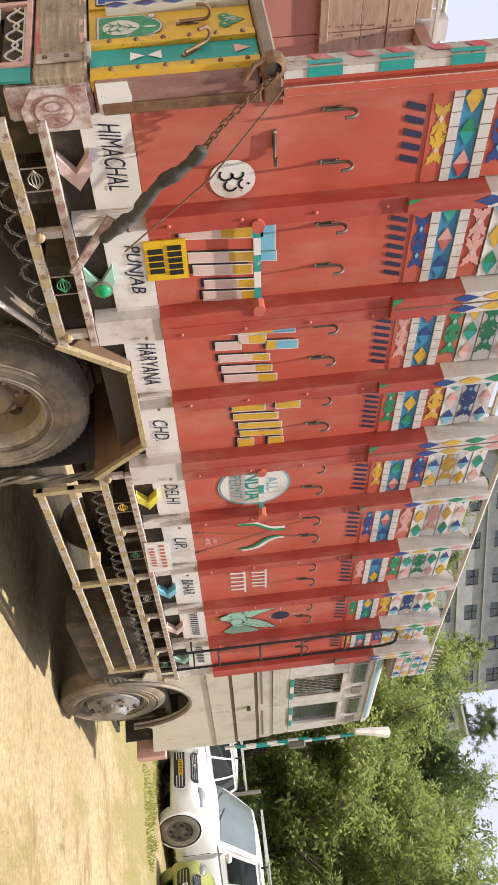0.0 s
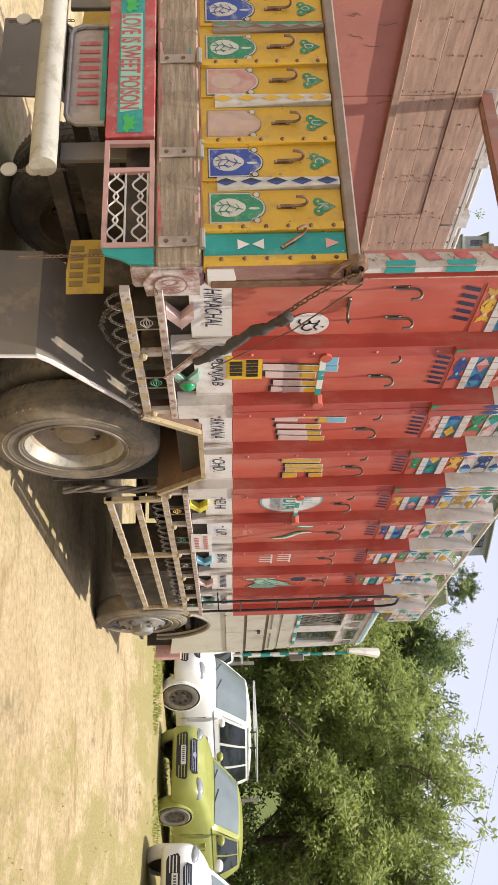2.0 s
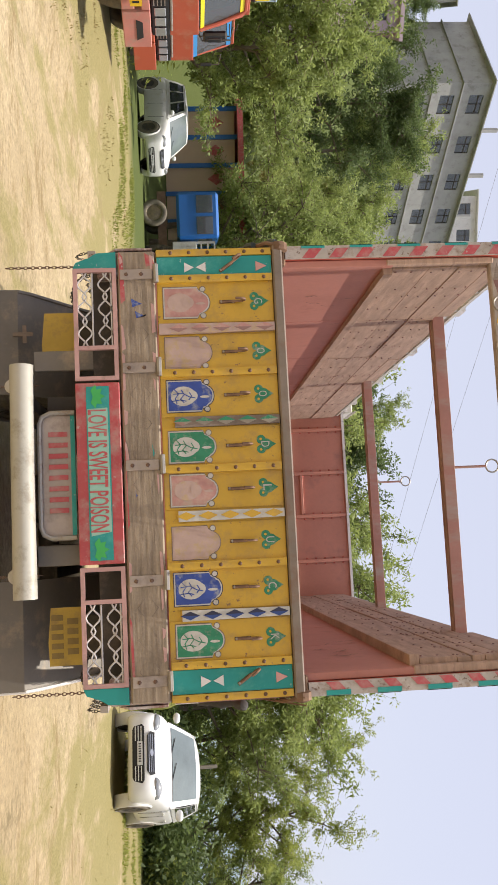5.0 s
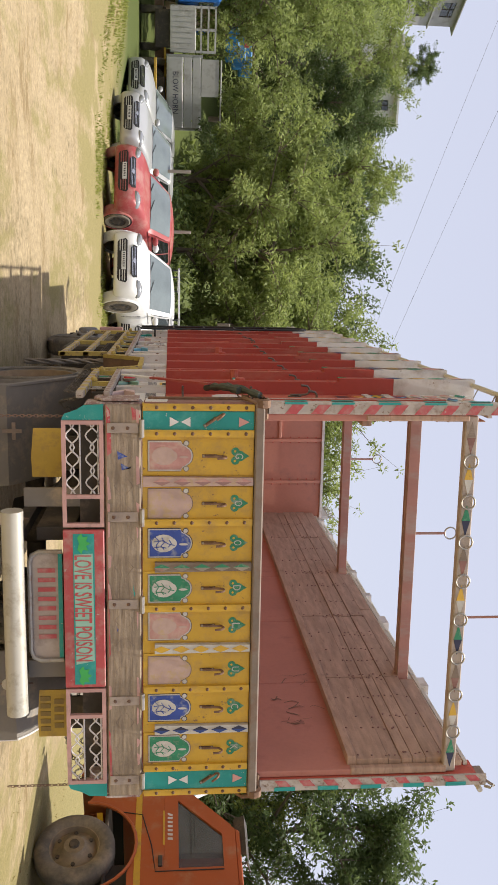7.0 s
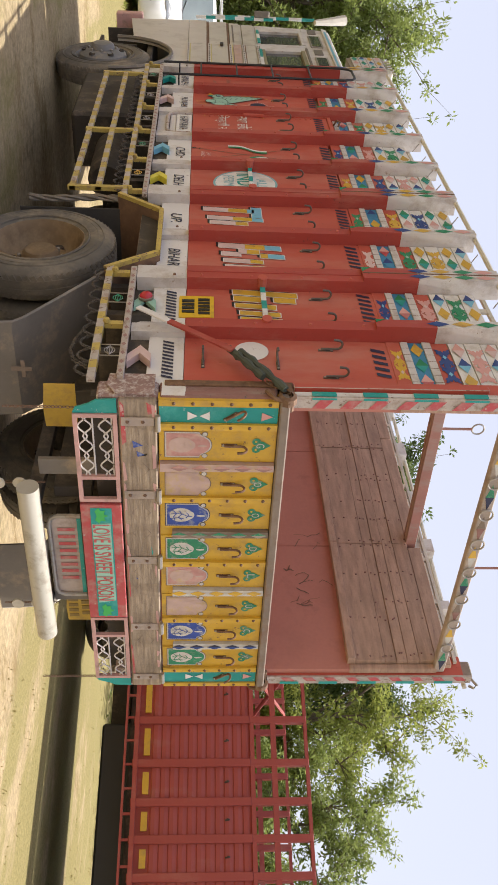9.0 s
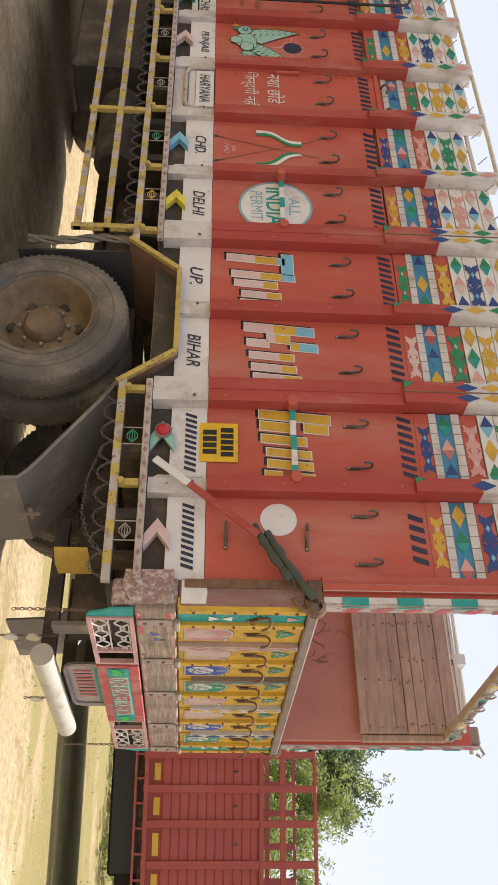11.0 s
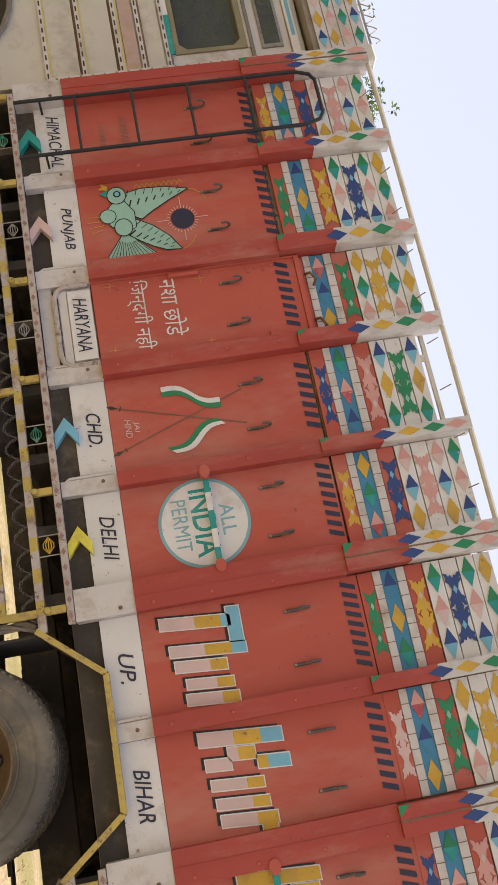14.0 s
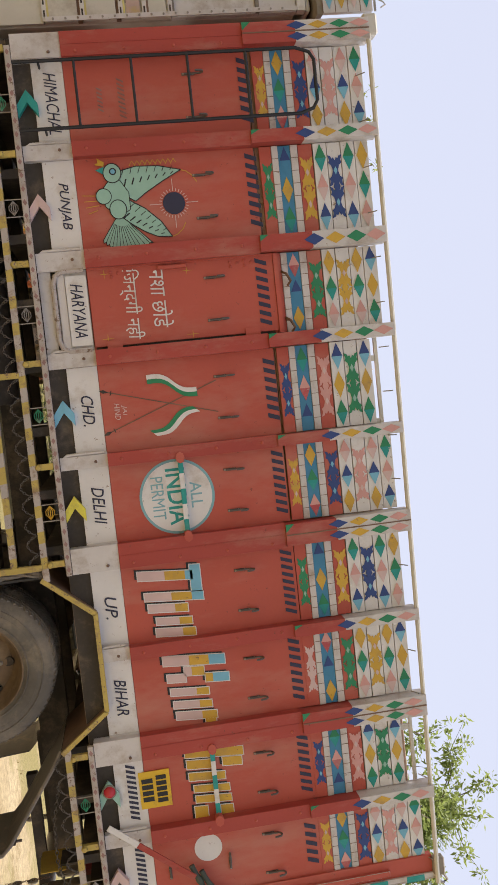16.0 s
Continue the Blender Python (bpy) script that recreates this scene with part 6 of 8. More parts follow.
    for y0, y1 in ((6.50 if s > 0 else 6.23, 7.05), (7.50, 8.02)):
        B = Build()
        B.prism(cp([(y0, 2.94), (y1, 2.94), (y1, 3.09), (y0, 3.09)]), 0.001, 0.014, F, STEEL)
        B.prism(cp([(y0 + 0.03, 2.96), (y1 - 0.03, 2.96), (y1 - 0.03, 3.07), (y0 + 0.03, 3.07)]), 0.014, 0.017, F, GLASS)
        B.part("small_window", up)
    for y0 in (7.18, 8.14):
        B = Build()
        B.prism(cp([(y0, 2.96), (y0 + 0.2, 2.96), (y0 + 0.2, 3.06), (y0, 3.06)]), 0.001, 0.012, F, GREYSHEET)
        B.part("vent", up)
    B = Build()
    B.prism(cp([(6.12, 3.145), (8.36, 3.145), (8.30, 3.20), (6.12, 3.20)]), -0.05, 0.025, F, WHITE)
    B.decal(cp([(6.3, 3.16), (8.2, 3.16), (8.2, 3.185), (6.3, 3.185)]), 0.028, F, LBLUE)
    B.part("roof_edge", truck)
    if s < 0:
        # seams with yellow edging and rivets on the rear of the cab
        for z, m in ((1.715, YELLOWED), (1.965, YELLOWED), (2.12, RUSTY), (1.47, YELLOWED), (2.29, GREYSHEET)):
            B = Build()
            B.prism(cp([(6.125, z - 0.016), (7.44, z - 0.016), (7.44, z + 0.012), (6.125, z + 0.012)]), 0.0125, 0.02, F, WHITE_RIB)
            B.prism(cp([(6.125, z + 0.013), (7.44, z + 0.013), (7.44, z + 0.026), (6.125, z + 0.026)]), 0.0125, 0.017, F, m)
            for k in range(16):
                y = 6.15 + 0.08 * k
                B.decal(cp([(y, z - 0.008), (y + 0.045, z - 0.008), (y + 0.045, z + 0.003), (y, z + 0.003)]), 0.0215, F, DARK)
            B.part("seam_strip", truck)
        B = Build()
        B.prism(cp([(6.125, 2.0), (7.44, 2.0), (7.44, 2.09), (6.125, 2.09)]), 0.0125, 0.018, F, MAUVE)
        B.part("mauve_band", truck)
        B = Build()
        B.prism(cp([(6.12, 2.86), (7.4, 2.86), (7.4, 2.885), (6.12, 2.885)]), 0.001, 0.022, F, GREYSHEET)
        B.prism(cp([(6.12, 1.47), (6.15, 1.47), (6.15, 3.14), (6.12, 3.14)]), 0.021, 0.03, F, WHITE_RIB)
        for k in range(20):
            B.prism(ellipse(-6.135, 1.52 + 0.08 * k, 0.008, 0.008, 6), 0.03, 0.035, F, STEEL)
        B.part("corner_strip", truck)
    # mirror bars with stripes
    for dy, (za, zb) in ((8.70, (1.55, 2.55)), (8.78, (1.75, 3.1))):
        B = Build()
        B.tube([(s * 1.10, dy, za), (s * 1.10, dy, zb)], 0.0195, TEAL, 8)
        bar_ob = B.part("mirror_bar", truck, "teal and white striped mirror bar")
        for k in range(0, 8, 2):
            B = Build()
            B.tube([(s * 1.10, dy, za + (zb - za) * k / 8), (s * 1.10, dy, za + (zb - za) * (k + 1) / 8)], 0.0215, WHITE, 8)
            B.part("white_stripe", bar_ob)
    B = Build()
    B.box((s * 1.12, 8.68, 2.30), (s * 1.20, 8.72, 2.50), GREYSHEET, 0.012)
    B.part("wing_mirror", truck)
    B = Build()
    B.tube([(s * 1.09, 8.70, 3.1), (s * 1.09, 8.78, 3.30), (s * 1.09, 8.9, 3.52)], 0.035, CREAM, 8, r1=0.07)
    B.part("horn", truck, "cream air horn at the roof corner")
    B = Build()
    B.box((s * 0.70, 8.2, 0.45), (s * 1.04, 8.22, 0.95), DARK)
    B.part("front_flap", truck)
    B = Build()
    B.box((s * 0.72, 7.42, 0.40), (s * 1.05, 7.8, 0.44), DARK, 0.004)
    B.box((s * 1.0, 7.45, 0.44), (s * 1.03, 7.5, 0.85), DARK)
    B.part("cab_step", truck)
for name, a, b, m in (("cab_back", (-1.02, 6.12, 0.95), (1.02, 6.15, 3.14), CREAM), ("cab_floor", (-1.02, 6.15, 0.98), (1.02, 8.5, 1.05), DARK), ("cab_roof", (-1.07, 6.12, 3.20), (1.07, 8.30, 3.24), WHITE), ("cab_front", (-1.05, 8.56, 0.75), (1.05, 8.63, 1.75), CREAM), ("windscreen_header", (-1.03, 8.33, 2.86), (1.03, 8.38, 3.19), CREAM), ("front_bumper", (-1.12, 8.64, 0.52), (1.12, 8.78, 0.86), PINKSTEEL), ("dashboard", (-1.0, 8.1, 1.7), (1.0, 8.5, 2.0), DARK), ("seat_bench", (-0.95, 6.4, 1.05), (0.95, 7.1, 1.9), CANVAS)):
    B = Build()
    B.box(a, b, m, 0.012)
    B.part(name, truck)
B = Build()
B.face([(-1.0, 8.58, 1.76), (1.0, 8.58, 1.76), (1.0, 8.36, 2.86), (-1.0, 8.36, 2.86)], GLASS)
B.part("windscreen", truck)
# painted luggage board over the cab
B = Build()
B.box((-1.17, 6.06, 3.26), (1.17, 6.74, 3.30), GREYWOOD)
for s in (1, -1):
    B.box((s * 1.14, 6.06, 3.30), (s * 1.18, 6.74, 3.64), WHITE_RIB)
    F = frame_on((s * 1.18, 6.4, 3.47), (0, s, 0), (0, 0, 1))
    for r in range(4):
        for k in range(4):
            a, b = ((GREEN, TEAL), (PINK, PALEPINK), (YELLOW, YELLOW), (NAVY, LBLUE))[(r * 3 + k) % 4]
            split_diamond(B, F, -0.27 + 0.17 * k, -0.13 + 0.086 * r, 0.08, 0.032, a, b, 0.004)
        B.prism([(-0.34, -0.175 + 0.086 * r), (0.34, -0.175 + 0.086 * r), (0.34, -0.171 + 0.086 * r), (-0.34, -0.171 + 0.086 * r)], 0.001, 0.003, F, RUSTY)
    B.tube([(s * 1.17, 6.08 + 0.02 * k, 3.70 + 0.035 * math.sin(k * 1.3)) for k in range(32)], 0.005, STEEL, 4)
    B.tube([(s * 1.17, 6.06, 3.66), (s * 1.17, 6.74, 3.66)], 0.009, STEEL, 5)
B.box((-1.135, 6.70, 3.30), (1.135, 6.74, 3.62), WHITE_RIB)
B.part("luggage_board", truck, "white board over the cab painted with coloured diamonds")

# ---- ground ----
def smooth(a, b, x):
    t = max(0.0, min(1.0, (x - a) / (b - a)))
    return t * t * (3 - 2 * t)


def ground_z(x, y):
    h = 0.16 * smooth(8.5, 12.5, y) + 0.34 * smooth(-5.5, -8.5, x)
    h += 0.03 * noise.noise((x * 0.25, y * 0.25, 0)) * smooth(2.5, 5, max(abs(x), abs(y - 3) - 3))
    h += 11.0 * smooth(34, 70, y - 0.35 * x) * smooth(22, -6, x)
    h += 22.0 * smooth(75, 150, y - 0.35 * x) * smooth(25, -25, x)
    return h


def ground_material():
    m = bpy.data.materials.new("dry_sandy_ground")
    m.use_nodes = True
    nt = m.node_tree
    n, l = nt.nodes, nt.links
    b = n["Principled BSDF"]
    b.inputs["Roughness"].default_value = 0.95
    b.inputs["Specular IOR Level"].default_value = 0.15
    tc = n.new("ShaderNodeTexCoord")

    def nz(scale, detail=6, rough=0.6, stretch=None):
        t = n.new("ShaderNodeTexNoise")
        t.inputs["Scale"].default_value, t.inputs["Detail"].default_value, t.inputs["Roughness"].default_value = scale, detail, rough
        if stretch:
            mp = n.new("ShaderNodeMapping")
            mp.inputs["Scale"].default_value = stretch
            mp.inputs["Rotation"].default_value = (0, 0, 0.4)
            l.new(tc.outputs["Object"], mp.inputs[0])
            l.new(mp.outputs[0], t.inputs["Vector"])
        else:
            l.new(tc.outputs["Object"], t.inputs["Vector"])
        return t.outputs[0]

    def rng(src, a, c):
        r = n.new("ShaderNodeMapRange")
        r.inputs[1].default_value, r.inputs[2].default_value = a, c
        l.new(src, r.inputs[0])
        return r.outputs[0]

    def mix(f, a, c):
        x = n.new("ShaderNodeMix")
        x.data_type = "RGBA"
        l.new(f, x.inputs[0])
        for i, v in ((6, a), (7, c)):
            if isinstance(v, tuple):
                x.inputs[i].default_value = (*v, 1)
            else:
                l.new(v, x.inputs[i])
        return x.outputs[2]

    base = mix(rng(nz(0.5, 8), 0.35, 0.65), (0.41, 0.315, 0.18), (0.53, 0.42, 0.26))
    grit = mix(rng(nz(14, 6, 0.8), 0.30, 0.62), (0.22, 0.175, 0.11), base)
    streak = rng(nz(0.9, 8, 0.75, (1.0, 0.28, 1.0)), 0.53, 0.62)
    grass = mix(rng(nz(30, 4, 0.8), 0.3, 0.7), (0.17, 0.155, 0.06), (0.34, 0.275, 0.13))
    # grassier towards the verges
    sx = n.new("ShaderNodeSeparateXYZ")
    l.new(tc.outputs["Object"], sx.inputs[0])
    far = rng(sx.outputs["Y"], 8.5, 12.5)
    lf = n.new("ShaderNodeMapRange")
    lf.inputs[1].default_value, lf.inputs[2].default_value = -4.5, -9.0
    l.new(sx.outputs["X"], lf.inputs[0])
    rt = rng(sx.outputs["X"], 2.5, 4.5)
    mx = n.new("ShaderNodeMath")
    mx.operation = "MAXIMUM"
    l.new(far, mx.inputs[0])
    l.new(lf.outputs[0], mx.inputs[1])
    m2 = n.new("ShaderNodeMath")
    m2.operation = "MAXIMUM"
    l.new(mx.outputs[0], m2.inputs[0])
    l.new(rt, m2.inputs[1])
    k = n.new("ShaderNodeMath")
    k.operation = "MULTIPLY_ADD"
    l.new(m2.outputs[0], k.inputs[0])
    k.inputs[1].default_value = 0.16
    l.new(nz(0.8, 8, 0.7, (1.0, 0.4, 1.0)), k.inputs[2])
    veg = rng(k.outputs[0], 0.52, 0.62)
    col = mix(streak, grit, mix(rng(nz(8, 4), 0.4, 0.6), (0.20, 0.16, 0.09), grit))
    # trampled straw in long broken wisps, thicker in some stretches
    wisp = n.new("ShaderNodeMath")
    wisp.operation = "MULTIPLY"
    l.new(rng(nz(1.7, 9, 0.82, (0.5, 1.0, 1.0)), 0.50, 0.60), wisp.inputs[0])
    l.new(rng(nz(0.7, 6, 0.75, (0.5, 1.0, 1.0)), 0.42, 0.54), wisp.inputs[1])
    col = mix(wisp.outputs[0], col, (0.23, 0.165, 0.08))
    col = mix(veg, col, grass)
    green = n.new("ShaderNodeMapRange")
    green.inputs[1].default_value, green.inputs[2].default_value = 16.5, 20.0
    l.new(sx.outputs["Y"], green.inputs[0])
    col = mix(green.outputs[0], col, (0.09, 0.11, 0.035))
    l.new(col, b.inputs["Base Color"])
    bp = n.new("ShaderNodeBump")
    bp.inputs["Strength"].default_value, bp.inputs["Distance"].default_value = 0.6, 0.02
    l.new(nz(10, 8, 0.75), bp.inputs["Height"])
    l.new(bp.outputs[0], b.inputs["Normal"])
    return m


GROUND = ground_material()
B = Build()
N = 170
ax = [math.copysign(abs(t) ** 2.6 * 600, t) for t in [(-1 + 2 * i / N) for i in range(N + 1)]]
vs = [[B.bm.verts.new((x, y + 4, ground_z(x, y + 4))) for y in ax] for x in ax]
B.mi(GROUND)
for i in range(N):
    for j in range(N):
        B.bm.faces.new((vs[i][j], vs[i + 1][j], vs[i + 1][j + 1], vs[i][j + 1]))
ground = tagged(B.part("ground", None, "", 60), "pale sandy ground with patches of dry grass", "ground", kind="structure")

# ---- parked cars ----
CARWHITE = mat("white_car_paint", (0.74, 0.73, 0.71), 0.25, vary=0.03, scale=2, bump=0, dirt=(0.60, 0.56, 0.48), dirt_amt=0.2, dirt_scale=2)
CARRED = mat("red_car_paint", (0.36, 0.065, 0.065), 0.38, vary=0.06, scale=2, bump=0, dirt=(0.42, 0.24, 0.20), dirt_amt=0.5, dirt_scale=2)
CARGREEN = mat("lime_car_paint", (0.30, 0.315, 0.08), 0.28, vary=0.05, scale=2, bump=0, dirt=(0.42, 0.42, 0.16), dirt_amt=0.3, dirt_scale=2)
CARSILVER = mat("silver_car_paint", (0.50, 0.50, 0.49), 0.3, 0.4, vary=0.05, scale=2, bump=0)
CARBLACK = mat("black_trim", (0.02, 0.02, 0.021), 0.5, vary=0.1, bump=0)
LAMP = mat("headlamp_glass", (0.40, 0.41, 0.41), 0.12, 0.5, vary=0.1, scale=14, bump=0)
WPLATE = mat("white_number_plate", (0.70, 0.70, 0.68), 0.4, vary=0.04, bump=0)


def loft(B, rings, m, closed=True):
    rows = [[B.bm.verts.new(p) for p in r] for r in rings]
    k = B.mi(m)
    n = len(rows[0])
    for a, b in zip(rows, rows[1:]):
        for i in range(n if closed else n - 1):
            j = (i + 1) % n
            f = B.bm.faces.new((a[i], a[j], b[j], b[i]))
            f.material_index = k
    if closed:
        for r in (rows[0], rows[-1][::-1]):
            f = B.bm.faces.new(r)
            f.material_index = k


# Two tones of car glass: the screens' paler base holds the sky's reflection.
SIDEGLASS = mat("dark_side_glass", (0.02, 0.024, 0.024), 0.06, vary=0.3, scale=1.5, bump=0, spec=0.5)
CARGLASS = mat("sky_pale_car_glass", (0.15, 0.18, 0.18), 0.04, vary=0.3, scale=1.5, bump=0, spec=1.0)


def grid(B, fn, nu, nv, m):
    """A smooth patch: fn(u, v) over the unit square."""
    rows = [[B.bm.verts.new(fn(i / nu, j / nv)) for i in range(nu + 1)] for j in range(nv + 1)]
    k = B.mi(m)
    for r0, r1 in zip(rows, rows[1:]):
        for i in range(nu):
            f = B.bm.faces.new((r0[i], r0[i + 1], r1[i + 1], r1[i]))
            f.material_index = k


def car(label, at, paint, plate=WPLATE, L=3.7, W=1.6, H=1.48, hood=0.92, nose=0.62, suv=False, rack=False, bars_n=8, name="car"):
    """Front towards local +y. A rounded hull, a cabin with curved screens and side windows, wheels, lamps, grilles."""
    th = thing(name, label, "car", "cars parked along the verge", at)
    h, w = L / 2, W / 2
    belt = hood + 0.05

    def P(ob_build, nm, lab="", parent=None, smooth=50):
        ob = ob_build.part(nm, None, lab, smooth)
        ob.parent = parent or th
        return ob

    def ring(y, zb, zt, ww):
        pts = []
        n = 9
        for i in range(n + 1):                      # up one flank, over the top
            a = i / n
            zz = zb + (zt - zb) * (0.0, 0.10, 0.26, 0.46, 0.66, 0.82, 0.92, 0.975, 0.995, 1.0)[i]
            xx = (0.90, 0.965, 0.992, 1.0, 0.995, 0.975, 0.935, 0.86, 0.70, 0.40)[i]
            pts.append((xx * ww, zz))
        left = [(-x, y, z) for x, z in pts]
        crown = [(0, y, zt + 0.018)]
        return left + crown + [(x, y, z) for x, z in pts[::-1]]

    B = Build()
    st = [(-h, 0.34, belt * 0.80, w * 0.84), (-h + 0.04, 0.28, belt * 0.90, w * 0.90), (-h + 0.16, 0.24, belt * 0.99, w * 0.965), (-h + 0.5, 0.22, belt + 0.02, w), (0.0, 0.22, belt + 0.01, w), (h - 1.25, 0.22, hood + 0.05, w),
          (h - 0.95, 0.22, hood + 0.015, w), (h - 0.60, 0.22, hood - 0.04, w * 0.985), (h - 0.32, 0.23, hood - 0.11, w * 0.955), (h - 0.16, 0.24, nose + 0.10, w * 0.91), (h - 0.06, 0.26, nose + 0.03, w * 0.85), (h - 0.01, 0.29, nose - 0.05, w * 0.78), (h + 0.01, 0.34, nose - 0.13, w * 0.70)]
    loft(B, [ring(*q) for q in st], paint)
    body = P(B, "body")
    f0, f1 = h - 1.02, h - 1.72
    r0, r1 = -h + 0.14, -h + (0.30 if suv else 0.50)
    rw, bw = w * 0.77, w * 0.955
    zb, zt = belt - 0.03, H - 0.03

    def screen(u, v, g=0.0, front=True):
        x = (2 * u - 1)
        ya, yb = (f0, f1) if front else (r0, r1)
        sg = 1 if front else -1
        return (x * (bw + (rw - bw) * v), ya + (yb - ya) * v - sg * 0.16 * x * x + sg * g, zb + (zt - zb) * v ** 0.93 - 0.03 * x * x + g)

    def flank(u, v, sx, g=0.0):
        a, b = screen(1, v), screen(1, v, front=False)
        bulge = 0.02 * math.sin(math.pi * v)
        return (sx * (a[0] + bulge + g), a[1] + (b[1] - a[1]) * u, a[2])

    def top(u, v):
        x = 2 * u - 1
        a, b = screen(u, 1), screen(u, 1, front=False)
        return (a[0], a[1] + (b[1] - a[1]) * v, a[2] + 0.055 * (1 - x ** 4) * math.sin(math.pi * min(1, max(0, v))) ** 0.6)

    B = Build()
    grid(B, lambda u, v: screen(u, v), 10, 4, paint)
    grid(B, lambda u, v: screen(u, v, 0.0, False), 10, 4, paint)
    for sx in (1, -1):
        grid(B, lambda u, v: flank(u, v, sx), 8, 4, paint)
    bmesh.ops.remove_doubles(B.bm, verts=B.bm.verts[:], dist=0.002)
    cabin = P(B, "cabin", smooth=45)
    B = Build()
    grid(B, lambda u, v: top(0.5 + (u - 0.5) * 1.02, v), 10, 8, paint)
    P(B, "roof", smooth=60)
    B = Build()
    grid(B, lambda u, v: screen(0.065 + 0.87 * u, 0.05 + 0.88 * v, 0.007), 10, 5, CARGLASS)
    P(B, "windscreen")
    B = Build()
    grid(B, lambda u, v: screen(0.12 + 0.76 * u, 0.18 + 0.70 * v, 0.007, False), 8, 4, CARGLASS)
    P(B, "rear_window")
    for sx in (-1, 1):
        for a, b in (((0.05, 0.44), (0.48, 0.83)) if not suv else ((0.05, 0.35), (0.385, 0.67), (0.705, 0.94))):
            B = Build()
            grid(B, lambda u, v: flank(a + (b - a) * u, 0.14 + 0.76 * v, sx, 0.006), 5, 3, SIDEGLASS)
            P(B, "side_window")
        B = Build()
        for y in (f0 - 0.26, -0.10, -0.98):
            B.box((sx * (w - 0.006), y - 0.005, 0.34), (sx * (w + 0.001), y + 0.005, belt - 0.22), CARBLACK)
        tagged(P(B, "door_gap", parent=body), kind="stuff")
        for y in (0.0, -0.88):
            B = Build()
            B.box((sx * (w - 0.005), y, belt - 0.22), (sx * (w + 0.018), y + 0.15, belt - 0.19), paint, 0.006)
            P(B, "door_handle", parent=body)
        B = Build()
        M = pose(sx * (bw + 0.11), f0 - 0.36, belt + 0.10) @ Matrix.Diagonal((0.105, 0.06, 0.07, 1))
        B.lathe([(0.0, -1.0), (0.6, -0.85), (0.92, -0.45), (1.0, 0.0), (0.92, 0.45), (0.6, 0.85), (0.0, 1.0)], M, paint, 12)
        P(B, "wing_mirror")
        B = Build()
        M = pose(sx * w * 0.70, h - 0.20, nose + 0.045, -28, 0, -sx * 30) @ Matrix.Diagonal((0.20, 0.10, 0.115, 1))
        B.lathe([(0.0, -1.0), (0.5, -0.86), (0.87, -0.5), (1.0, 0.0), (0.87, 0.5), (0.5, 0.86), (0.0, 1.0)], M, LAMP, 18)
        P(B, "headlight")
        B = Build()
        B.lathe([(0.0, 0.03), (0.045, 0.025), (0.055, 0.0)], pose(sx * w * 0.66, h - 0.03, 0.40, -90, 0, -sx * 18), LAMP, 12)
        P(B, "fog_lamp")
        for y in (h - 0.66, -h + 0.62):
            R = 0.36 if suv else 0.285
            B = Build()
            M = frame_on((sx * (w - 0.02), y, R), (0, sx, 0), (0, 0, 1))
            B.lathe([(R + 0.055, -0.2), (R + 0.055, 0.022), (R + 0.03, 0.028), (R + 0.028, -0.2)], M, paint, 30)
            B.lathe([(R + 0.05, 0.0215), (0.0, 0.0215)], M, CARBLACK, 30)
            P(B, "wheel_arch")
            B = Build()
            B.lathe([(R * 0.62, 0.0), (R * 0.66, 0.036), (R * 0.9, 0.046), (R, 0.02), (R, -0.16), (R * 0.9, -0.18)], M, TYRE, 30)
            wh = P(B, "wheel")
            B = Build()
            B.lathe([(R * 0.64, 0.038), (R * 0.58, 0.034), (R * 0.5, 0.028), (R * 0.2, 0.036), (0.0, 0.04)], M, DARK, 24)
            for k in range(7):
                a = 2 * math.pi * k / 7
                B.lathe([(0.0, 0.006), (R * 0.1, 0.006), (R * 0.11, 0.0)], M @ pose(R * 0.42 * math.cos(a), R * 0.42 * math.sin(a), 0.031), CARBLACK, 8)
            P(B, "rim", parent=wh)
    F = frame_on((0, h + 0.004, 0), (-1, 0, 0), (0, 0, 1))
    B = Build()
    q = w * 0.62
    B.prism([(-q, 0.50), (-q * 0.92, 0.36), (-q * 0.8, 0.33), (q * 0.8, 0.33), (q * 0.92, 0.36), (q, 0.50), (q * 0.9, 0.535), (-q * 0.9, 0.535)], -0.06, 0.012, F, CARBLACK)
    lg = P(B, "lower_grille")
    for k in range(3):
        for e in (-1, 1):
            B = Build()
            v = 0.375 + 0.05 * k
            a, b = sorted((e * 0.21, e * q * 0.92))
            B.prism([(a, v), (b, v), (b, v + 0.016), (a, v + 0.016)], 0.0125, 0.022, F, paint)
            P(B, "grille_bar", parent=lg)
    B = Build()
    q = w * 0.46
    G = frame_on((0, h - 0.03, nose - 0.015), (-1, 0, 0), (0, -0.5, 0.87))
    B.prism([(-q, -0.01), (-q * 0.8, -0.07), (q * 0.8, -0.07), (q, -0.01), (q * 0.95, 0.075), (-q * 0.95, 0.075)], -0.06, 0.014, G, CARBLACK)
    g = P(B, "grille")
    for k in range(4):
        B = Build()
        v = -0.05 + 0.036 * k
        B.prism([(-q * 0.86, v), (q * 0.86, v), (q * 0.86, v + 0.010), (-q * 0.86, v + 0.010)], 0.0145, 0.024, G, CHROME)
        P(B, "grille_bar", parent=g)
    B = Build()
    B.prism(ellipse(0, 0.005, 0.06, 0.035, 14), 0.0245, 0.034, G, CHROME)
    P(B, "badge", parent=g)
    B = Build()
    F = frame_on((0, h + 0.018, 0.46), (-1, 0, 0), (0, 0, 1))
    B.prism([(-0.2, -0.045), (0.2, -0.045), (0.2, 0.045), (-0.2, 0.045)], 0.0, 0.010, F, plate)
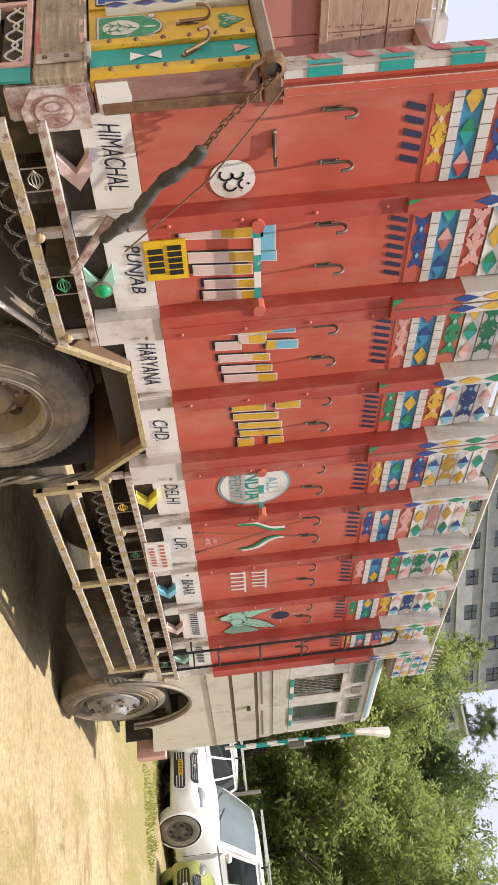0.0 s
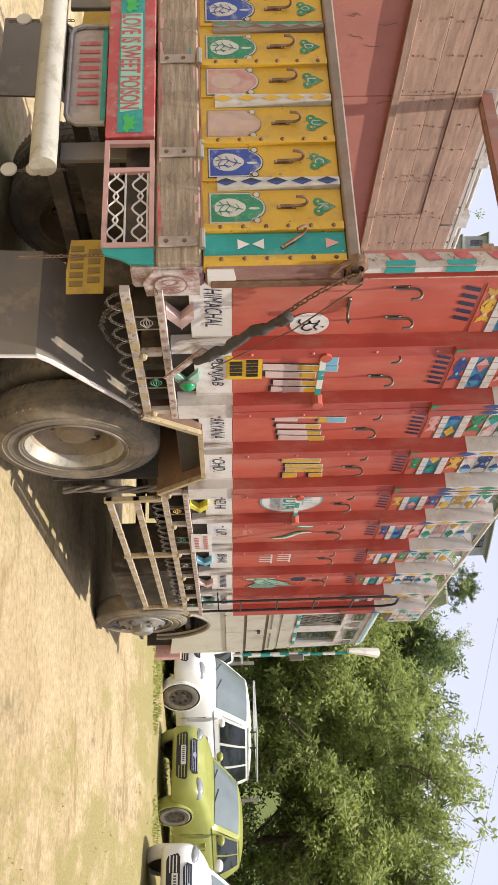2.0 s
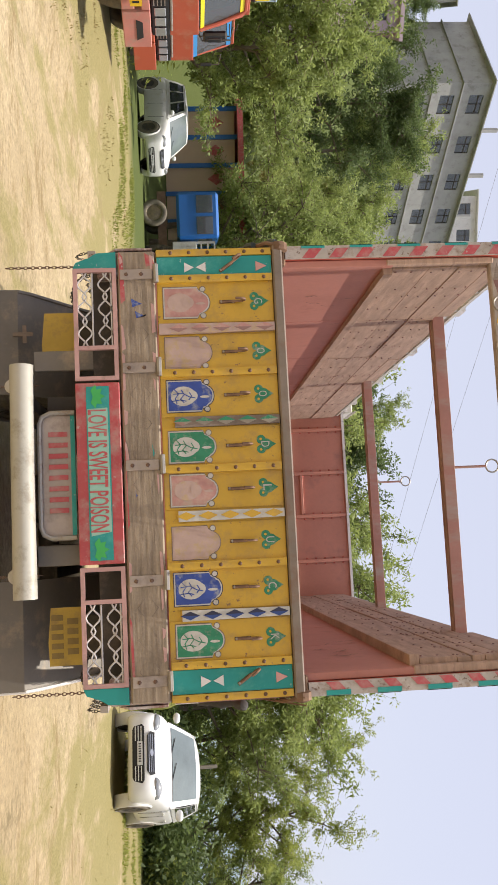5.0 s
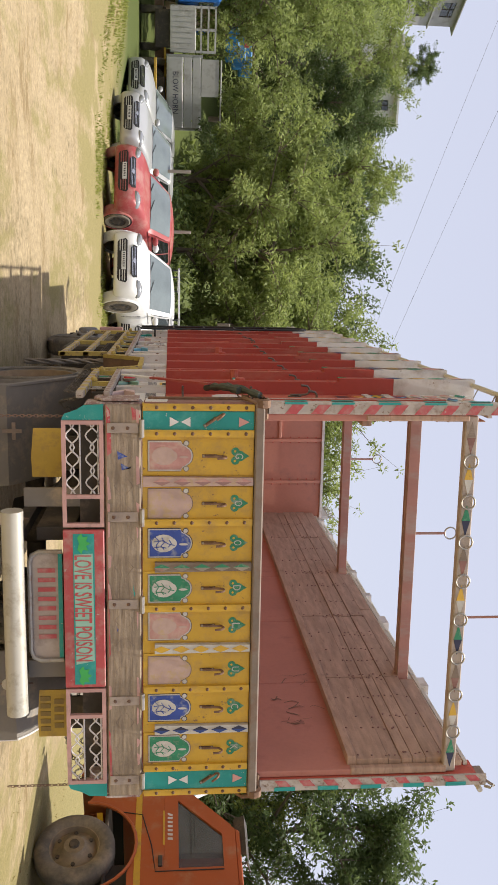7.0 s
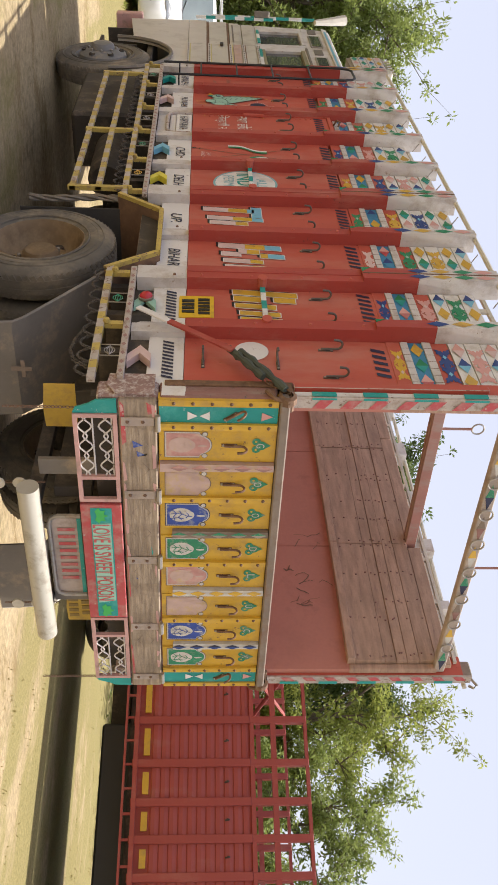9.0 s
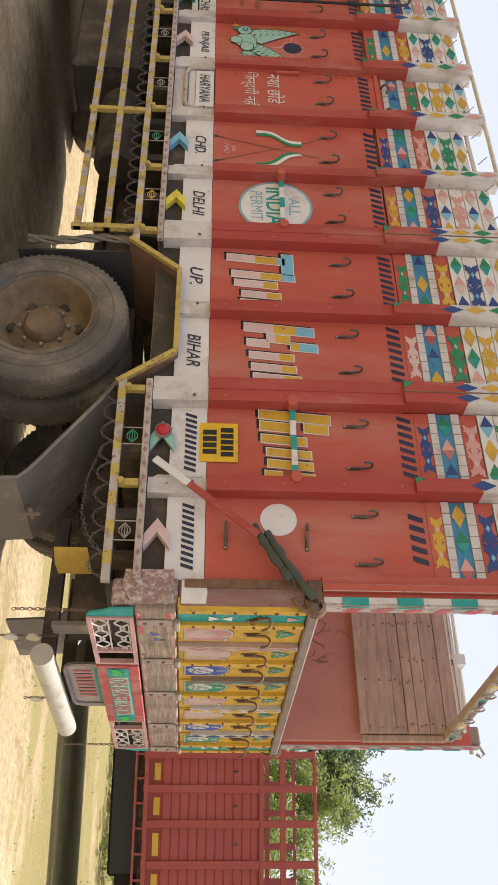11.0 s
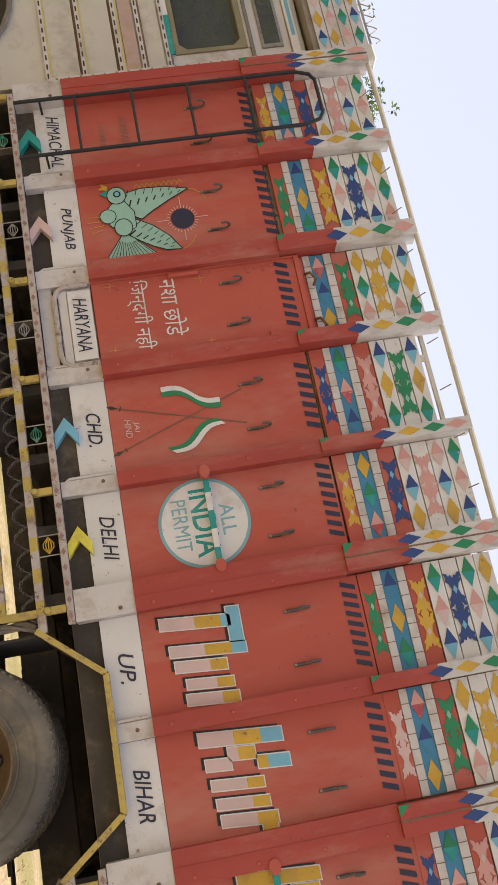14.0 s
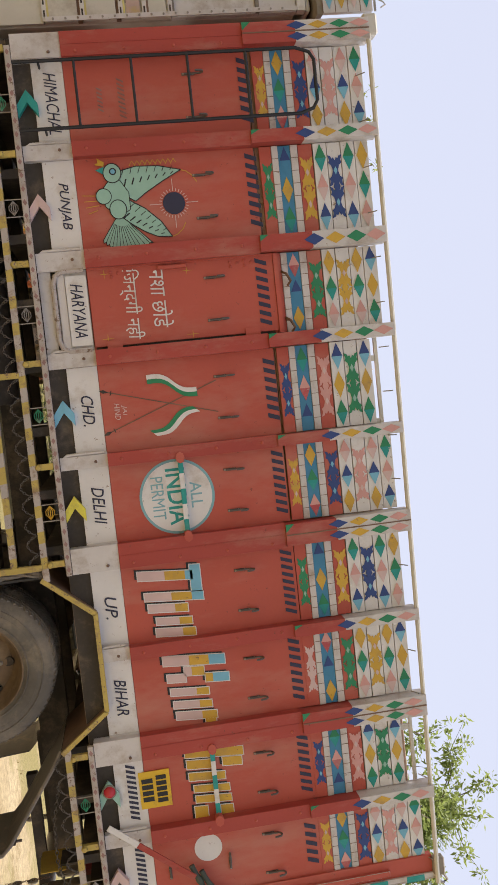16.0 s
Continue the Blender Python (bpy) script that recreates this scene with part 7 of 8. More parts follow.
    bars(B, F @ pose(0, 0, 0.010), 0.33, 0.042, CARBLACK, bars_n, 0.003, 0.0, 0.5)
    P(B, "number_plate")
    for u in (0.30, 0.62):
        B = Build()
        B.tube([screen(u, 0.03, 0.016), screen(u + 0.20, 0.16, 0.018)], 0.007, CARBLACK, 5)
        P(B, "wiper")
    if rack:
        B = Build()
        for sx in (-1, 1):
            B.tube([(sx * rw, f1 - 0.2, H + 0.12), (sx * rw, r1 + 0.1, H + 0.12)], 0.025, CARSILVER, 8)
            for y in (f1 - 0.3, -0.5, r1 + 0.2):
                B.tube([(sx * rw, y, H - 0.03), (sx * rw, y, H + 0.12)], 0.018, CARBLACK, 6)
        for y in (f1 - 0.35, -0.6, r1 + 0.3):
            B.tube([(-rw, y, H + 0.13), (rw, y, H + 0.13)], 0.018, CARSILVER, 6)
        P(B, "roof_rack", "silver roof rack bars")
    return th


def car_at(x, y, hx, hy):
    a = math.degrees(math.atan2(-hx, hy))
    return pose(x, y, ground_z(x, y), 0, 0, a)


car("white multi-purpose taxi with a roof rack and yellow plate", car_at(0.62, 16.7, -0.54, -0.84), CARWHITE, PLATE, 4.05, 1.72, 1.78, 1.02, 0.72, True, True)
car("lime green small hatchback with a white plate", car_at(2.68, 15.3, -0.48, -0.88), CARGREEN, WPLATE, 3.5, 1.6, 1.50, 0.95, 0.66)
car("white small hatchback parked beside the lime one", car_at(4.62, 12.8, -0.4, -0.92), CARWHITE, WPLATE, 3.5, 1.6, 1.48, 0.94, 0.66)
car("white passenger car with silver roof rack bars", car_at(-1.5, 15.6, -0.36, -0.93), CARWHITE, WPLATE, 3.9, 1.56, 1.50, 0.94, 0.68, True, True)
car("dusty red hatchback with a chrome grille badge", car_at(-3.25, 16.1, -0.45, -0.89), CARRED, WPLATE, 3.6, 1.62, 1.48, 0.94, 0.64)
car("white passenger van standing behind the orange cab", car_at(8.7, 13.3, -0.30, -0.95), CARWHITE, PLATE, 4.9, 1.85, 2.35, 1.25, 0.85, True)
car("pale silver hatchback tucked behind the red one", car_at(-4.75, 18.5, -0.5, -0.87), CARSILVER, WPLATE, 3.6, 1.6, 1.48, 0.94, 0.64)
car("silver hatchback at the end of the row", car_at(-6.1, 21.6, -0.55, -0.83), CARSILVER, WPLATE, 3.8, 1.64, 1.48, 0.94, 0.64)


# ---- other trucks ----
ORANGE = mat("orange_cab_paint", (0.42, 0.10, 0.025), 0.4, vary=0.08, scale=2, dirt=(0.40, 0.20, 0.10), dirt_amt=0.3, dirt_scale=3)
REDORANGE = mat("red_orange_cab_paint", (0.42, 0.09, 0.045), 0.4, vary=0.08, scale=2, dirt=(0.40, 0.17, 0.10), dirt_amt=0.3, dirt_scale=3)
MAROON = mat("plain_red_body_paint", (0.34, 0.062, 0.045), 0.5, vary=0.1, scale=2, dirt=(0.36, 0.14, 0.10), dirt_amt=0.35, dirt_scale=2, streak=3)
SKYBLUE = mat("pale_blue_frame_paint", (0.33, 0.46, 0.56), 0.5, vary=0.1, scale=4)
TARP = mat("blue_tarpaulin", (0.04, 0.22, 0.48), 0.5, vary=0.2, scale=3)
FADEDBUMPER = mat("sun_faded_red_bumper", (0.50, 0.20, 0.16), 0.55, vary=0.15, scale=3, dirt=(0.36, 0.24, 0.19), dirt_amt=0.4, dirt_scale=4)
VISOR = mat("yellow_visor_paint", (0.72, 0.60, 0.02), 0.45, vary=0.06, scale=4)


CAB_PARTS = ("cab_side", "cab_pillar", "roof_side", "door_window", "door_gap", "door_handle", "side_mark", "wing_mirror", "roof_rail", "arch_lip", "cab_back", "cab_roof", "front_panel", "windscreen")
LOW_FROM = (0.0, 1.0, 1.06, 1.13, 1.19, 1.20, 1.285, 1.32, 2.35, 2.675, 3.0)
LOW_TO = (0.0, 0.845, 0.875, 0.96, 1.01, 1.075, 1.145, 1.17, 2.31, 2.58, 2.99)


def plain_truck(label, at, cabm, bodym, postm, railm, z_top=3.0, body_top=2.35, visor=False, frame_top=False, pitch=0.62, screenm=None, posts=None, lean=0.0):
    """posts: places of the uprights from the rear. lean: how far the screen of a rounder cab leans back."""
    th = thing("cargo_truck", label, "truck", "", at)
    th.matrix_world = at
    bumperm = FADEDBUMPER if visor else cabm
    posts = posts or [0.06 + pitch * k for k in range(int(5.62 / pitch) + 1)]

    def P(b, nm, lab="", parent=None):
        if lean and nm not in ("wheel", "rim"):
            cab = nm in CAB_PARTS
            for v in b.bm.verts:
                if cab:
                    if v.co.y > 6.9 and v.co.z > 1.62:
                        v.co.y -= lean * (v.co.z - 1.62)
                    v.co.z -= 0.02 + 0.06 * smooth(1.9, 2.4, v.co.z)
                else:
                    v.co.z = float(np.interp(v.co.z, LOW_FROM, LOW_TO))
        ob = b.part(nm, None, lab)
        ob.parent = parent or th
        return ob

    for s in (1, -1):
        for i in range(len(posts) - 1):
            y0, y1 = posts[i] + 0.045, posts[i + 1] - 0.045
            B = Build()
            n = 11
            z0, z1 = 1.32, body_top
            for k in range(n):
                a, b = z0 + (z1 - z0) * k / n, z0 + (z1 - z0) * (k + 1) / n
                q = a + (b - a) * 0.55
                B.face([(s * 1.15, y0, a), (s * 1.15, y1, a), (s * 1.165, y1, a + 0.012), (s * 1.165, y0, a + 0.012)], bodym)
                B.face([(s * 1.165, y0, a + 0.012), (s * 1.165, y1, a + 0.012), (s * 1.165, y1, q), (s * 1.165, y0, q)], bodym)
                B.face([(s * 1.165, y0, q), (s * 1.165, y1, q), (s * 1.15, y1, b), (s * 1.15, y0, b)], bodym)
            P(B, "corrugated_panel")
            B = Build()
            B.box((s * 1.145, y0 + 0.05, 1.20), (s * 1.172, y1 - 0.05, 1.285), YELLOW if railm is MAROON else SKYBLUE)
            P(B, "reflector_strip")
            B = Build()
            B.box((s * 1.125, y0, 1.135), (s * 1.142, y1, 1.34), bodym)
            P(B, "base_board")
            if railm is not MAROON:
                B = Build()
                B.box((s * 1.14, y0, 1.29), (s * 1.165, y1, 1.315), YELLOW)
                P(B, "yellow_band")
            B = Build()
            B.tube([(s * 1.17, (y0 + y1) / 2, 2.08), (s * 1.20, (y0 + y1) / 2, 2.12), (s * 1.23, (y0 + y1) / 2, 2.1)], 0.01, DARK, 5)
            P(B, "hook")
        for y in posts:
            B = Build()
            B.box((s * 1.11, y - 0.045, 1.12), (s * 1.20, y + 0.045, body_top), bodym, 0.006)
            B.box((s * 1.11, y - 0.04, body_top), (s * 1.19, y + 0.04, z_top), postm, 0.006)
            P(B, "post")
        for z, hh in ((1.16, 0.03), (1.03, 0.025)):
            B = Build()
            B.box((s * 1.14, 0.0, z - hh), (s * 1.215, 5.72, z + hh), railm if z > 1.1 else (railm if railm is MAROON else YELLOW))
            P(B, "lower_rail")
        for k in range(int(5.65 / 0.27)):
            B = Build()
            B.box((s * 1.16, 0.05 + 0.27 * k, 1.05), (s * 1.19, 0.075 + 0.27 * k, 1.13), railm)
            P(B, "rail_stay")
        for z in (body_top + 0.03, (body_top + z_top) / 2, z_top):
            B = Build()
            B.box((s * 1.12, 0.0, z - 0.03), (s * 1.185, 5.72, z + 0.03), postm if z > body_top + 0.05 else bodym)
            P(B, "upper_rail")
        B = Build()
        B.box(*(((s * 0.5, 1.7, 0.66), (s * 0.95, 4.4, 1.12)) if lean else ((s * 0.62, 3.0, 0.55), (s * 1.10, 4.5, 0.98))), CARBLACK, 0.03)
        P(B, "side_box")
        for y, dish in ((0.50 if lean else 1.75, 0.12), (6.58 if visor else 6.52 if lean else 6.38, 0.05 if lean else -0.02)):
            R, w = (0.51 if y < 3 else 0.475) if lean else 0.5, 0.25
            for xx, so in (((1.0, s), (0.73, -s)) if y < 3 else ((1.0, s),)):
                M = frame_on((s * xx, y, R), (0, so, 0), (0, 0, 1))
                B = Build()
                B.lathe(tyre_profile(R, w, 0.29), M, TYRE, 36)
                wh = P(B, "wheel")
                B = Build()
                e = w / 2
                B.lathe([(0.30, e - 0.03), (0.285, e - 0.03), (0.26, e - dish - 0.05), (0.17, e - dish), (0.12, e - dish + 0.05), (0.0, e - dish + 0.06)], M, RIM, 28)
                if lean:
                    B.lathe([(0.0, 0.085), (0.055, 0.08), (0.065, 0.05)], M @ pose(0, 0, e - dish), DARK, 14)
                for k in range(6):
                    a = 2 * math.pi * k / 6
                    B.lathe([(0.0, 0.012), (0.024, 0.012), (0.026, 0.0)], M @ pose(0.215 * math.cos(a), 0.215 * math.sin(a), e - dish - 0.02), DARK, 10)
                P(B, "rim", parent=wh)
        # cab side
        F = frame_on((s * 1.08, 0, 0), (0, s, 0), (0, 0, 1))

        def cp(pts):
            return [(s * y, z) for y, z in (pts if s > 0 else pts[::-1])]

        arch = [((6.60 if visor else 6.54 if lean else 6.40) + 0.62 * math.cos(a), 0.60 + 0.62 * math.sin(a)) for a in [math.pi * (1 - k / 14) for k in range(15)]]
        B = Build()
        B.prism(cp([(5.72, 1.12)] + [(max(q[0], 5.98), max(q[1], 1.12)) if q[0] < 6.3 and q[1] < 1.12 else q for q in arch[2:]] + [(7.35, 0.72), (7.58, 0.75), (7.56, 1.55), (5.72, 1.55)]), -0.04, 0.0, F, cabm)
        B.prism(cp([(5.72, 1.551), (7.56, 1.551), (7.50, 1.72), (5.72, 1.72)]), -0.04, 0.004, F, cabm)
        B.prism(cp([(5.72, 1.20), (7.57, 1.20), (7.57, 1.275), (5.72, 1.275)]), 0.0, 0.006, F, YELLOW)
        side = P(B, "cab_side")
        for y0, y1, y2, y3 in ((5.72, 6.18, 6.18, 5.72), (7.22, 7.50, 7.24, 7.0)):
            B = Build()
            B.prism(cp([(y0, 1.72), (y1, 1.72), (y2, 2.42), (y3, 2.42)]), -0.05, 0.0, F, cabm)
            P(B, "cab_pillar")
        B = Build()
        B.prism(cp([(5.72, 2.30), (7.26, 2.30), (7.2, 2.46), (5.72, 2.46)]), -0.05, 0.003, F, cabm)
        P(B, "roof_side")
        B = Build()
        B.prism(cp([(6.18, 1.72), (7.22, 1.72), (7.02, 2.30), (6.18, 2.30)]), -0.03, -0.025, F, GLASS)
        P(B, "door_window")
        B = Build()
        B.tube([(s * 1.085, y, z) for y, z in ((6.14, 2.3), (6.14, 1.45), (6.5, 1.40), (6.95, 1.28), (7.02, 0.95))], 0.007, CARBLACK, 5)
        P(B, "door_gap", parent=side)
        B = Build()
        B.box((s * 1.083, 6.2, 1.48), (s * 1.11, 6.34, 1.53), DARK, 0.004)
        P(B, "door_handle", parent=side)
        B = Build()
        bars(B, F @ pose(s * 6.75, 1.62, 0.004), 0.42, 0.06, WHITE, 7, 0.004, 0.1)
        bars(B, F @ pose(s * 6.75, 1.545, 0.004), 0.5, 0.025, YELLOW, 1, 0.004, 0.1, 1.0)
        P(B, "side_mark", parent=side)
        B = Build()
        B.tube([(s * 1.06, 7.45, 2.25), (s * 1.15, 7.62, 2.2), (s * 1.16, 7.62, 1.75), (s * 1.07, 7.5, 1.7)], 0.012, DARK, 6)
        B.box((s * 1.11, 7.6, 1.84), (s * 1.19, 7.64, 2.06), BLACK, 0.01)
        if visor:
            B.box((s * 1.17, 7.40, 1.78), (s * 1.36, 7.50, 2.16), BLACK, 0.03)
            B.tube([(s * 1.06, 7.40, 2.2), (s * 1.25, 7.46, 2.2), (s * 1.25, 7.46, 1.72), (s * 1.07, 7.42, 1.66)], 0.012, DARK, 6)
        P(B, "wing_mirror")
        B = Build()
        for k in range(4):
            y = 5.9 + 0.33 * k
            B.tube([(s * 1.0, y, 2.46), (s * 1.07, y, 2.58), (s * 0.9, y, 2.62)], 0.012, DARK, 6)
        tagged(P(B, "roof_rail"), kind="stuff")
        B = Build()
        B.tube([(s * 1.09, y, z) for y, z in arch], 0.045 if visor else 0.02, GREYSHEET if visor else cabm, 8)
        P(B, "arch_lip")
    for nm, a, b, m in (("bed_floor", (-1.1, 0, 1.08), (1.1, 5.7, 1.15), DARK), ("headboard", (-1.12, 5.66, 1.15), (1.12, 5.70, body_top + 0.2), bodym), ("tailboard", (-1.12, 0.0, 1.15), (1.12, 0.04, body_top), bodym), ("chassis", (-0.45, 0.2, 0.72), (0.45, 7.4, 1.0), DARK), ("cab_back", (-1.04, 5.72, 0.95), (1.04, 5.76, 2.42), cabm), ("cab_roof", (-1.07, 5.72, 2.46), (1.07, 7.22, 2.52), cabm), ("cab_floor", (-1.0, 5.8, 0.95), (1.0, 7.5, 1.0), DARK), ("front_panel", (-1.07, 7.5, 1.0), (1.07, 7.60, 1.70), cabm), ("bumper_end", (-1.12, 7.60, 0.55), (-0.40, 7.78, 0.97), bumperm), ("bumper_end", (0.40, 7.60, 0.55), (1.12, 7.78, 0.97), bumperm), ("bumper_lip", (-0.395, 7.60, 0.55), (0.395, 7.74, 0.74), bumperm), ("bumper_top", (-0.395, 7.60, 0.84), (0.395, 7.75, 0.965), bumperm), ("grille", (-1.04, 7.605, 0.985), (1.04, 7.63, 1.26), CARBLACK), ("grey_band", (-0.95, 7.605, 1.265), (0.95, 7.635, 1.305), STEEL), ("seat", (-0.9, 5.9, 1.0), (0.9, 6.4, 1.8), CANVAS), ("axle", (-0.9, 0.45 if lean else 1.7, 0.45), (0.9, 0.55 if lean else 1.8, 0.55), DARK), ("front_axle", (-0.9, 6.53, 0.45), (0.9, 6.63, 0.55), DARK)):
        B = Build()
        B.box(a, b, m, 0.012)
        P(B, nm)
    B = Build()
    B.face([(-1.0, 7.55, 1.71), (1.0, 7.55, 1.71), (0.96, 7.26, 2.44), (-0.96, 7.26, 2.44)], GLASS)
    ws = P(B, "windscreen")
    if visor:
        B = Build()
        B.face([(-0.98, 7.30, 2.36), (0.98, 7.30, 2.36), (0.96, 7.275, 2.45), (-0.96, 7.275, 2.45)], VISOR)
        B.face([(-0.99, 7.56, 1.73), (0.99, 7.56, 1.73), (0.985, 7.535, 1.79), (-0.985, 7.535, 1.79)], VISOR)
        P(B, "screen_band", parent=ws)
        B = Build()
        B.box((-0.9, 7.05, 2.60), (0.9, 7.12, 2.84), VISOR, 0.02)
        F = frame_on((0, 7.12, 2.72), (-1, 0, 0), (0, 0, 1))
        text_faces(B, "ALL INDIA PERMIT", F, 0.09, 1.2, NAVY, 0.004)
        P(B, "permit_board", "yellow permit board")
        B = Build()
        B.prism([(-0.34, 1.50), (-0.30, 1.40), (-0.18, 1.35), (0.0, 1.40), (0.18, 1.35), (0.30, 1.40), (0.34, 1.50), (0.24, 1.45), (0.14, 1.52), (0.0, 1.49), (-0.14, 1.52), (-0.24, 1.45)], 0.0, 0.006, frame_on((0, 7.60, 0), (-1, 0, 0), (0, 0, 1)), YELLOW)
        P(B, "painted_motif")
        for sx in (-1, 1):
            B = Build()
            B.prism([(-0.22, -0.05), (0.20, -0.05), (0.14, 0.05), (-0.16, 0.05)], 0.0, 0.006, frame_on((sx * 0.76, 7.782, 0.80), (-1, 0, 0), (0, 0, 1)), CARBLACK)
            P(B, "bumper_slot")
            B = Build()
            B.tube([(sx * 1.0, 7.555, 1.72), (sx * 0.985, 7.43, 2.08), (sx * 0.95, 7.285, 2.40), (sx * 0.90, 7.265, 2.45), (0.0, 7.262, 2.46)], 0.035, cabm, 8)
            P(B, "screen_frame")
        B = Build()
        B.tube([(-0.95, 7.0, 2.60), (0.0, 7.02, 2.62), (0.95, 7.0, 2.60)], 0.075, CARBLACK, 10)
        P(B, "rolled_cover", "black rolled cover on the cab roof")
    for s in (1, -1):
        for x in (0.46, 0.66, 0.86):
            B = Build()
            B.box((s * x, 7.631, 1.03), (s * (x + 0.165), 7.655, 1.20), LAMP, 0.012)
            P(B, "headlight")
    for k in range(4):
        B = Build()
        B.box((-0.42, 7.631, 1.02 + 0.055 * k), (0.42, 7.642, 1.035 + 0.055 * k), STEEL)
        P(B, "grille_slat")
    if screenm:
        for a, b in (((-1.02, 7.56, 1.70), (1.02, 7.53, 1.78)), ((-1.0, 7.30, 2.36), (1.0, 7.27, 2.45))):
            B = Build()
            B.face([(a[0], a[1], a[2]), (b[0], a[1], a[2]), (b[0], b[1], b[2]), (a[0], b[1], b[2])], screenm)
            P(B, "screen_band", parent=ws)
    B = Build()
    B.box((-0.26, 7.785, 0.68), (0.26, 7.80, 0.86), PLATE)
    figures(P(B, "number_plate"), frame_on((0, 7.801, 0.77), (-1, 0, 0), (0, 0, 1)), 0.42, 0.1, BLACK, 6, 0.55)
    if frame_top:
        for z in (2.62, 2.95):
            B = Build()
            B.tube([(-1.1, 5.7, z), (-1.0, 7.0, z), (1.0, 7.0, z), (1.1, 5.7, z)], 0.025, postm, 6)
            P(B, "rack_hoop")
        for k in range(6):
            B = Build()
            x = -1.0 + 0.4 * k
            B.tube([(x, 5.7, 2.95), (x, 7.0, 2.95)], 0.018, postm, 6)
            B.tube([(x, 7.0, 2.62), (x, 7.0, 2.95)], 0.018, postm, 6)
            P(B, "rack_bar")
    else:
        for d in (1, -1):
            B = Build()
            B.tube([(d * -1.1, 5.0, 2.4), (d * 1.1, 5.2, 3.0)], 0.03, postm, 6)
            P(B, "brace")
    return th


plain_truck("plain red cargo truck with corrugated sides and an orange cab", pose(7.48, -1.46, 0.0, 0, 0, 15), ORANGE, MAROON, MAROON, MAROON, posts=(0.11, 0.54, 0.97, 1.40, 1.84, 2.27, 2.65, 3.03, 3.42, 3.85, 4.35, 4.97, 5.43, 5.66), lean=0.6)
plain_truck("red-orange cargo truck with a pale blue frame and yellow permit board", pose(-15.2, 8.53, 0.36, 0, 0, -100), REDORANGE, MAROON, SKYBLUE, SKYBLUE, 3.0, 2.45, True, True)
plain_truck("red cargo truck with a blue windscreen band behind the orange one", pose(-16.8, 12.0, 0.38, 0, 0, -100), REDORANGE, MAROON, MAROON, SKYBLUE, 3.0, 2.45, screenm=TARP)


# ---- far row: tipper, blue chassis truck, jeep ----
DIRTYWHITE = mat("dirty_white_panel", (0.46, 0.45, 0.42), 0.55, vary=0.12, scale=2, dirt=(0.28, 0.25, 0.20), dirt_amt=0.35, dirt_scale=2.5)
CABBLUE = mat("bright_blue_cab", (0.02, 0.13, 0.42), 0.4, vary=0.06, scale=3)


def far_thing(name, label, cat, at):
    th = thing(name, label, cat, "", at)

    def P(b, nm, lab="", parent=None):
        ob = b.part(nm, None, lab)
        ob.parent = parent or th
        return ob

    return th, P


def simple_wheel(P, x, y, s, R=0.5, w=0.26):
    M = frame_on((x, y, R), (0, s, 0), (0, 0, 1))
    B = Build()
    B.lathe(tyre_profile(R, w, 0.29), M, TYRE, 28)
    wh = P(B, "wheel")
    B = Build()
    B.lathe([(0.3, 0.09), (0.26, 0.03), (0.15, 0.05), (0.0, 0.09)], M, RIM, 20)
    P(B, "rim", parent=wh)


# tipper seen from behind; local -y is its rear
th, P = far_thing("tipper_truck", "dirty white tipper with a lettered tailboard", "truck", pose(-8.15, 27.3, ground_z(-8.15, 27.3) - 0.1, 0, 0, 12))
B = Build()
B.box((-1.15, 0.0, 1.05), (1.15, 0.06, 1.62), DIRTYWHITE, 0.02)
F = frame_on((0, 0.0, 1.36), (1, 0, 0), (0, 0, 1))
B.prism([(-1.05, -0.22), (1.05, -0.22), (1.05, 0.2), (-1.05, 0.2)], 0.0, 0.012, F, DIRTYWHITE)
text_faces(B, "BLOW HORN", F, 0.2, 1.35, LETTER, 0.016)
P(B, "tailboard", "white tailboard with dark lettering")
for z0, z1 in ((1.64, 1.92), (1.94, 2.22), (2.24, 2.85)):
    B = Build()
    B.box((-1.15 if z0 < 2.2 else -1.1, 0.02, z0), (1.15 if z0 < 2.2 else 0.1, 0.07, z1), DIRTYWHITE, 0.015)
    P(B, "tail_sheet")
for s in (1, -1):
    B = Build()
    B.box((s * 1.12, 0.06, 1.05), (s * 1.18, 4.2, 2.3), DIRTYWHITE, 0.01)
    for k in range(7):
        B.box((s * 1.18, 0.1 + 0.62 * k, 1.05), (s * 1.23, 0.2 + 0.62 * k, 2.3), DIRTYWHITE)
    P(B, "side_wall")
    simple_wheel(P, s * 0.98, 1.0, s)
    simple_wheel(P, s * 0.98, 4.6, s)
for a, b_, m, nm in (((-1.1, 0.0, 2.9), (1.1, 0.05, 2.95), DIRTYWHITE, "top_bar"), ((-0.5, 0.2, 0.7), (0.5, 5.8, 1.0), DARK, "chassis"), ((-1.1, 0.06, 1.05), (1.1, 4.2, 1.1), DARK, "bed_floor"), ((-1.1, -0.05, 0.62), (1.1, 0.05, 0.72), YELLOW, "rear_bar"), ((-1.05, 4.4, 1.0), (1.05, 5.9, 2.4), DIRTYWHITE, "cab")):
    B = Build()
    B.box(a, b_, m, 0.01)
    P(B, nm)
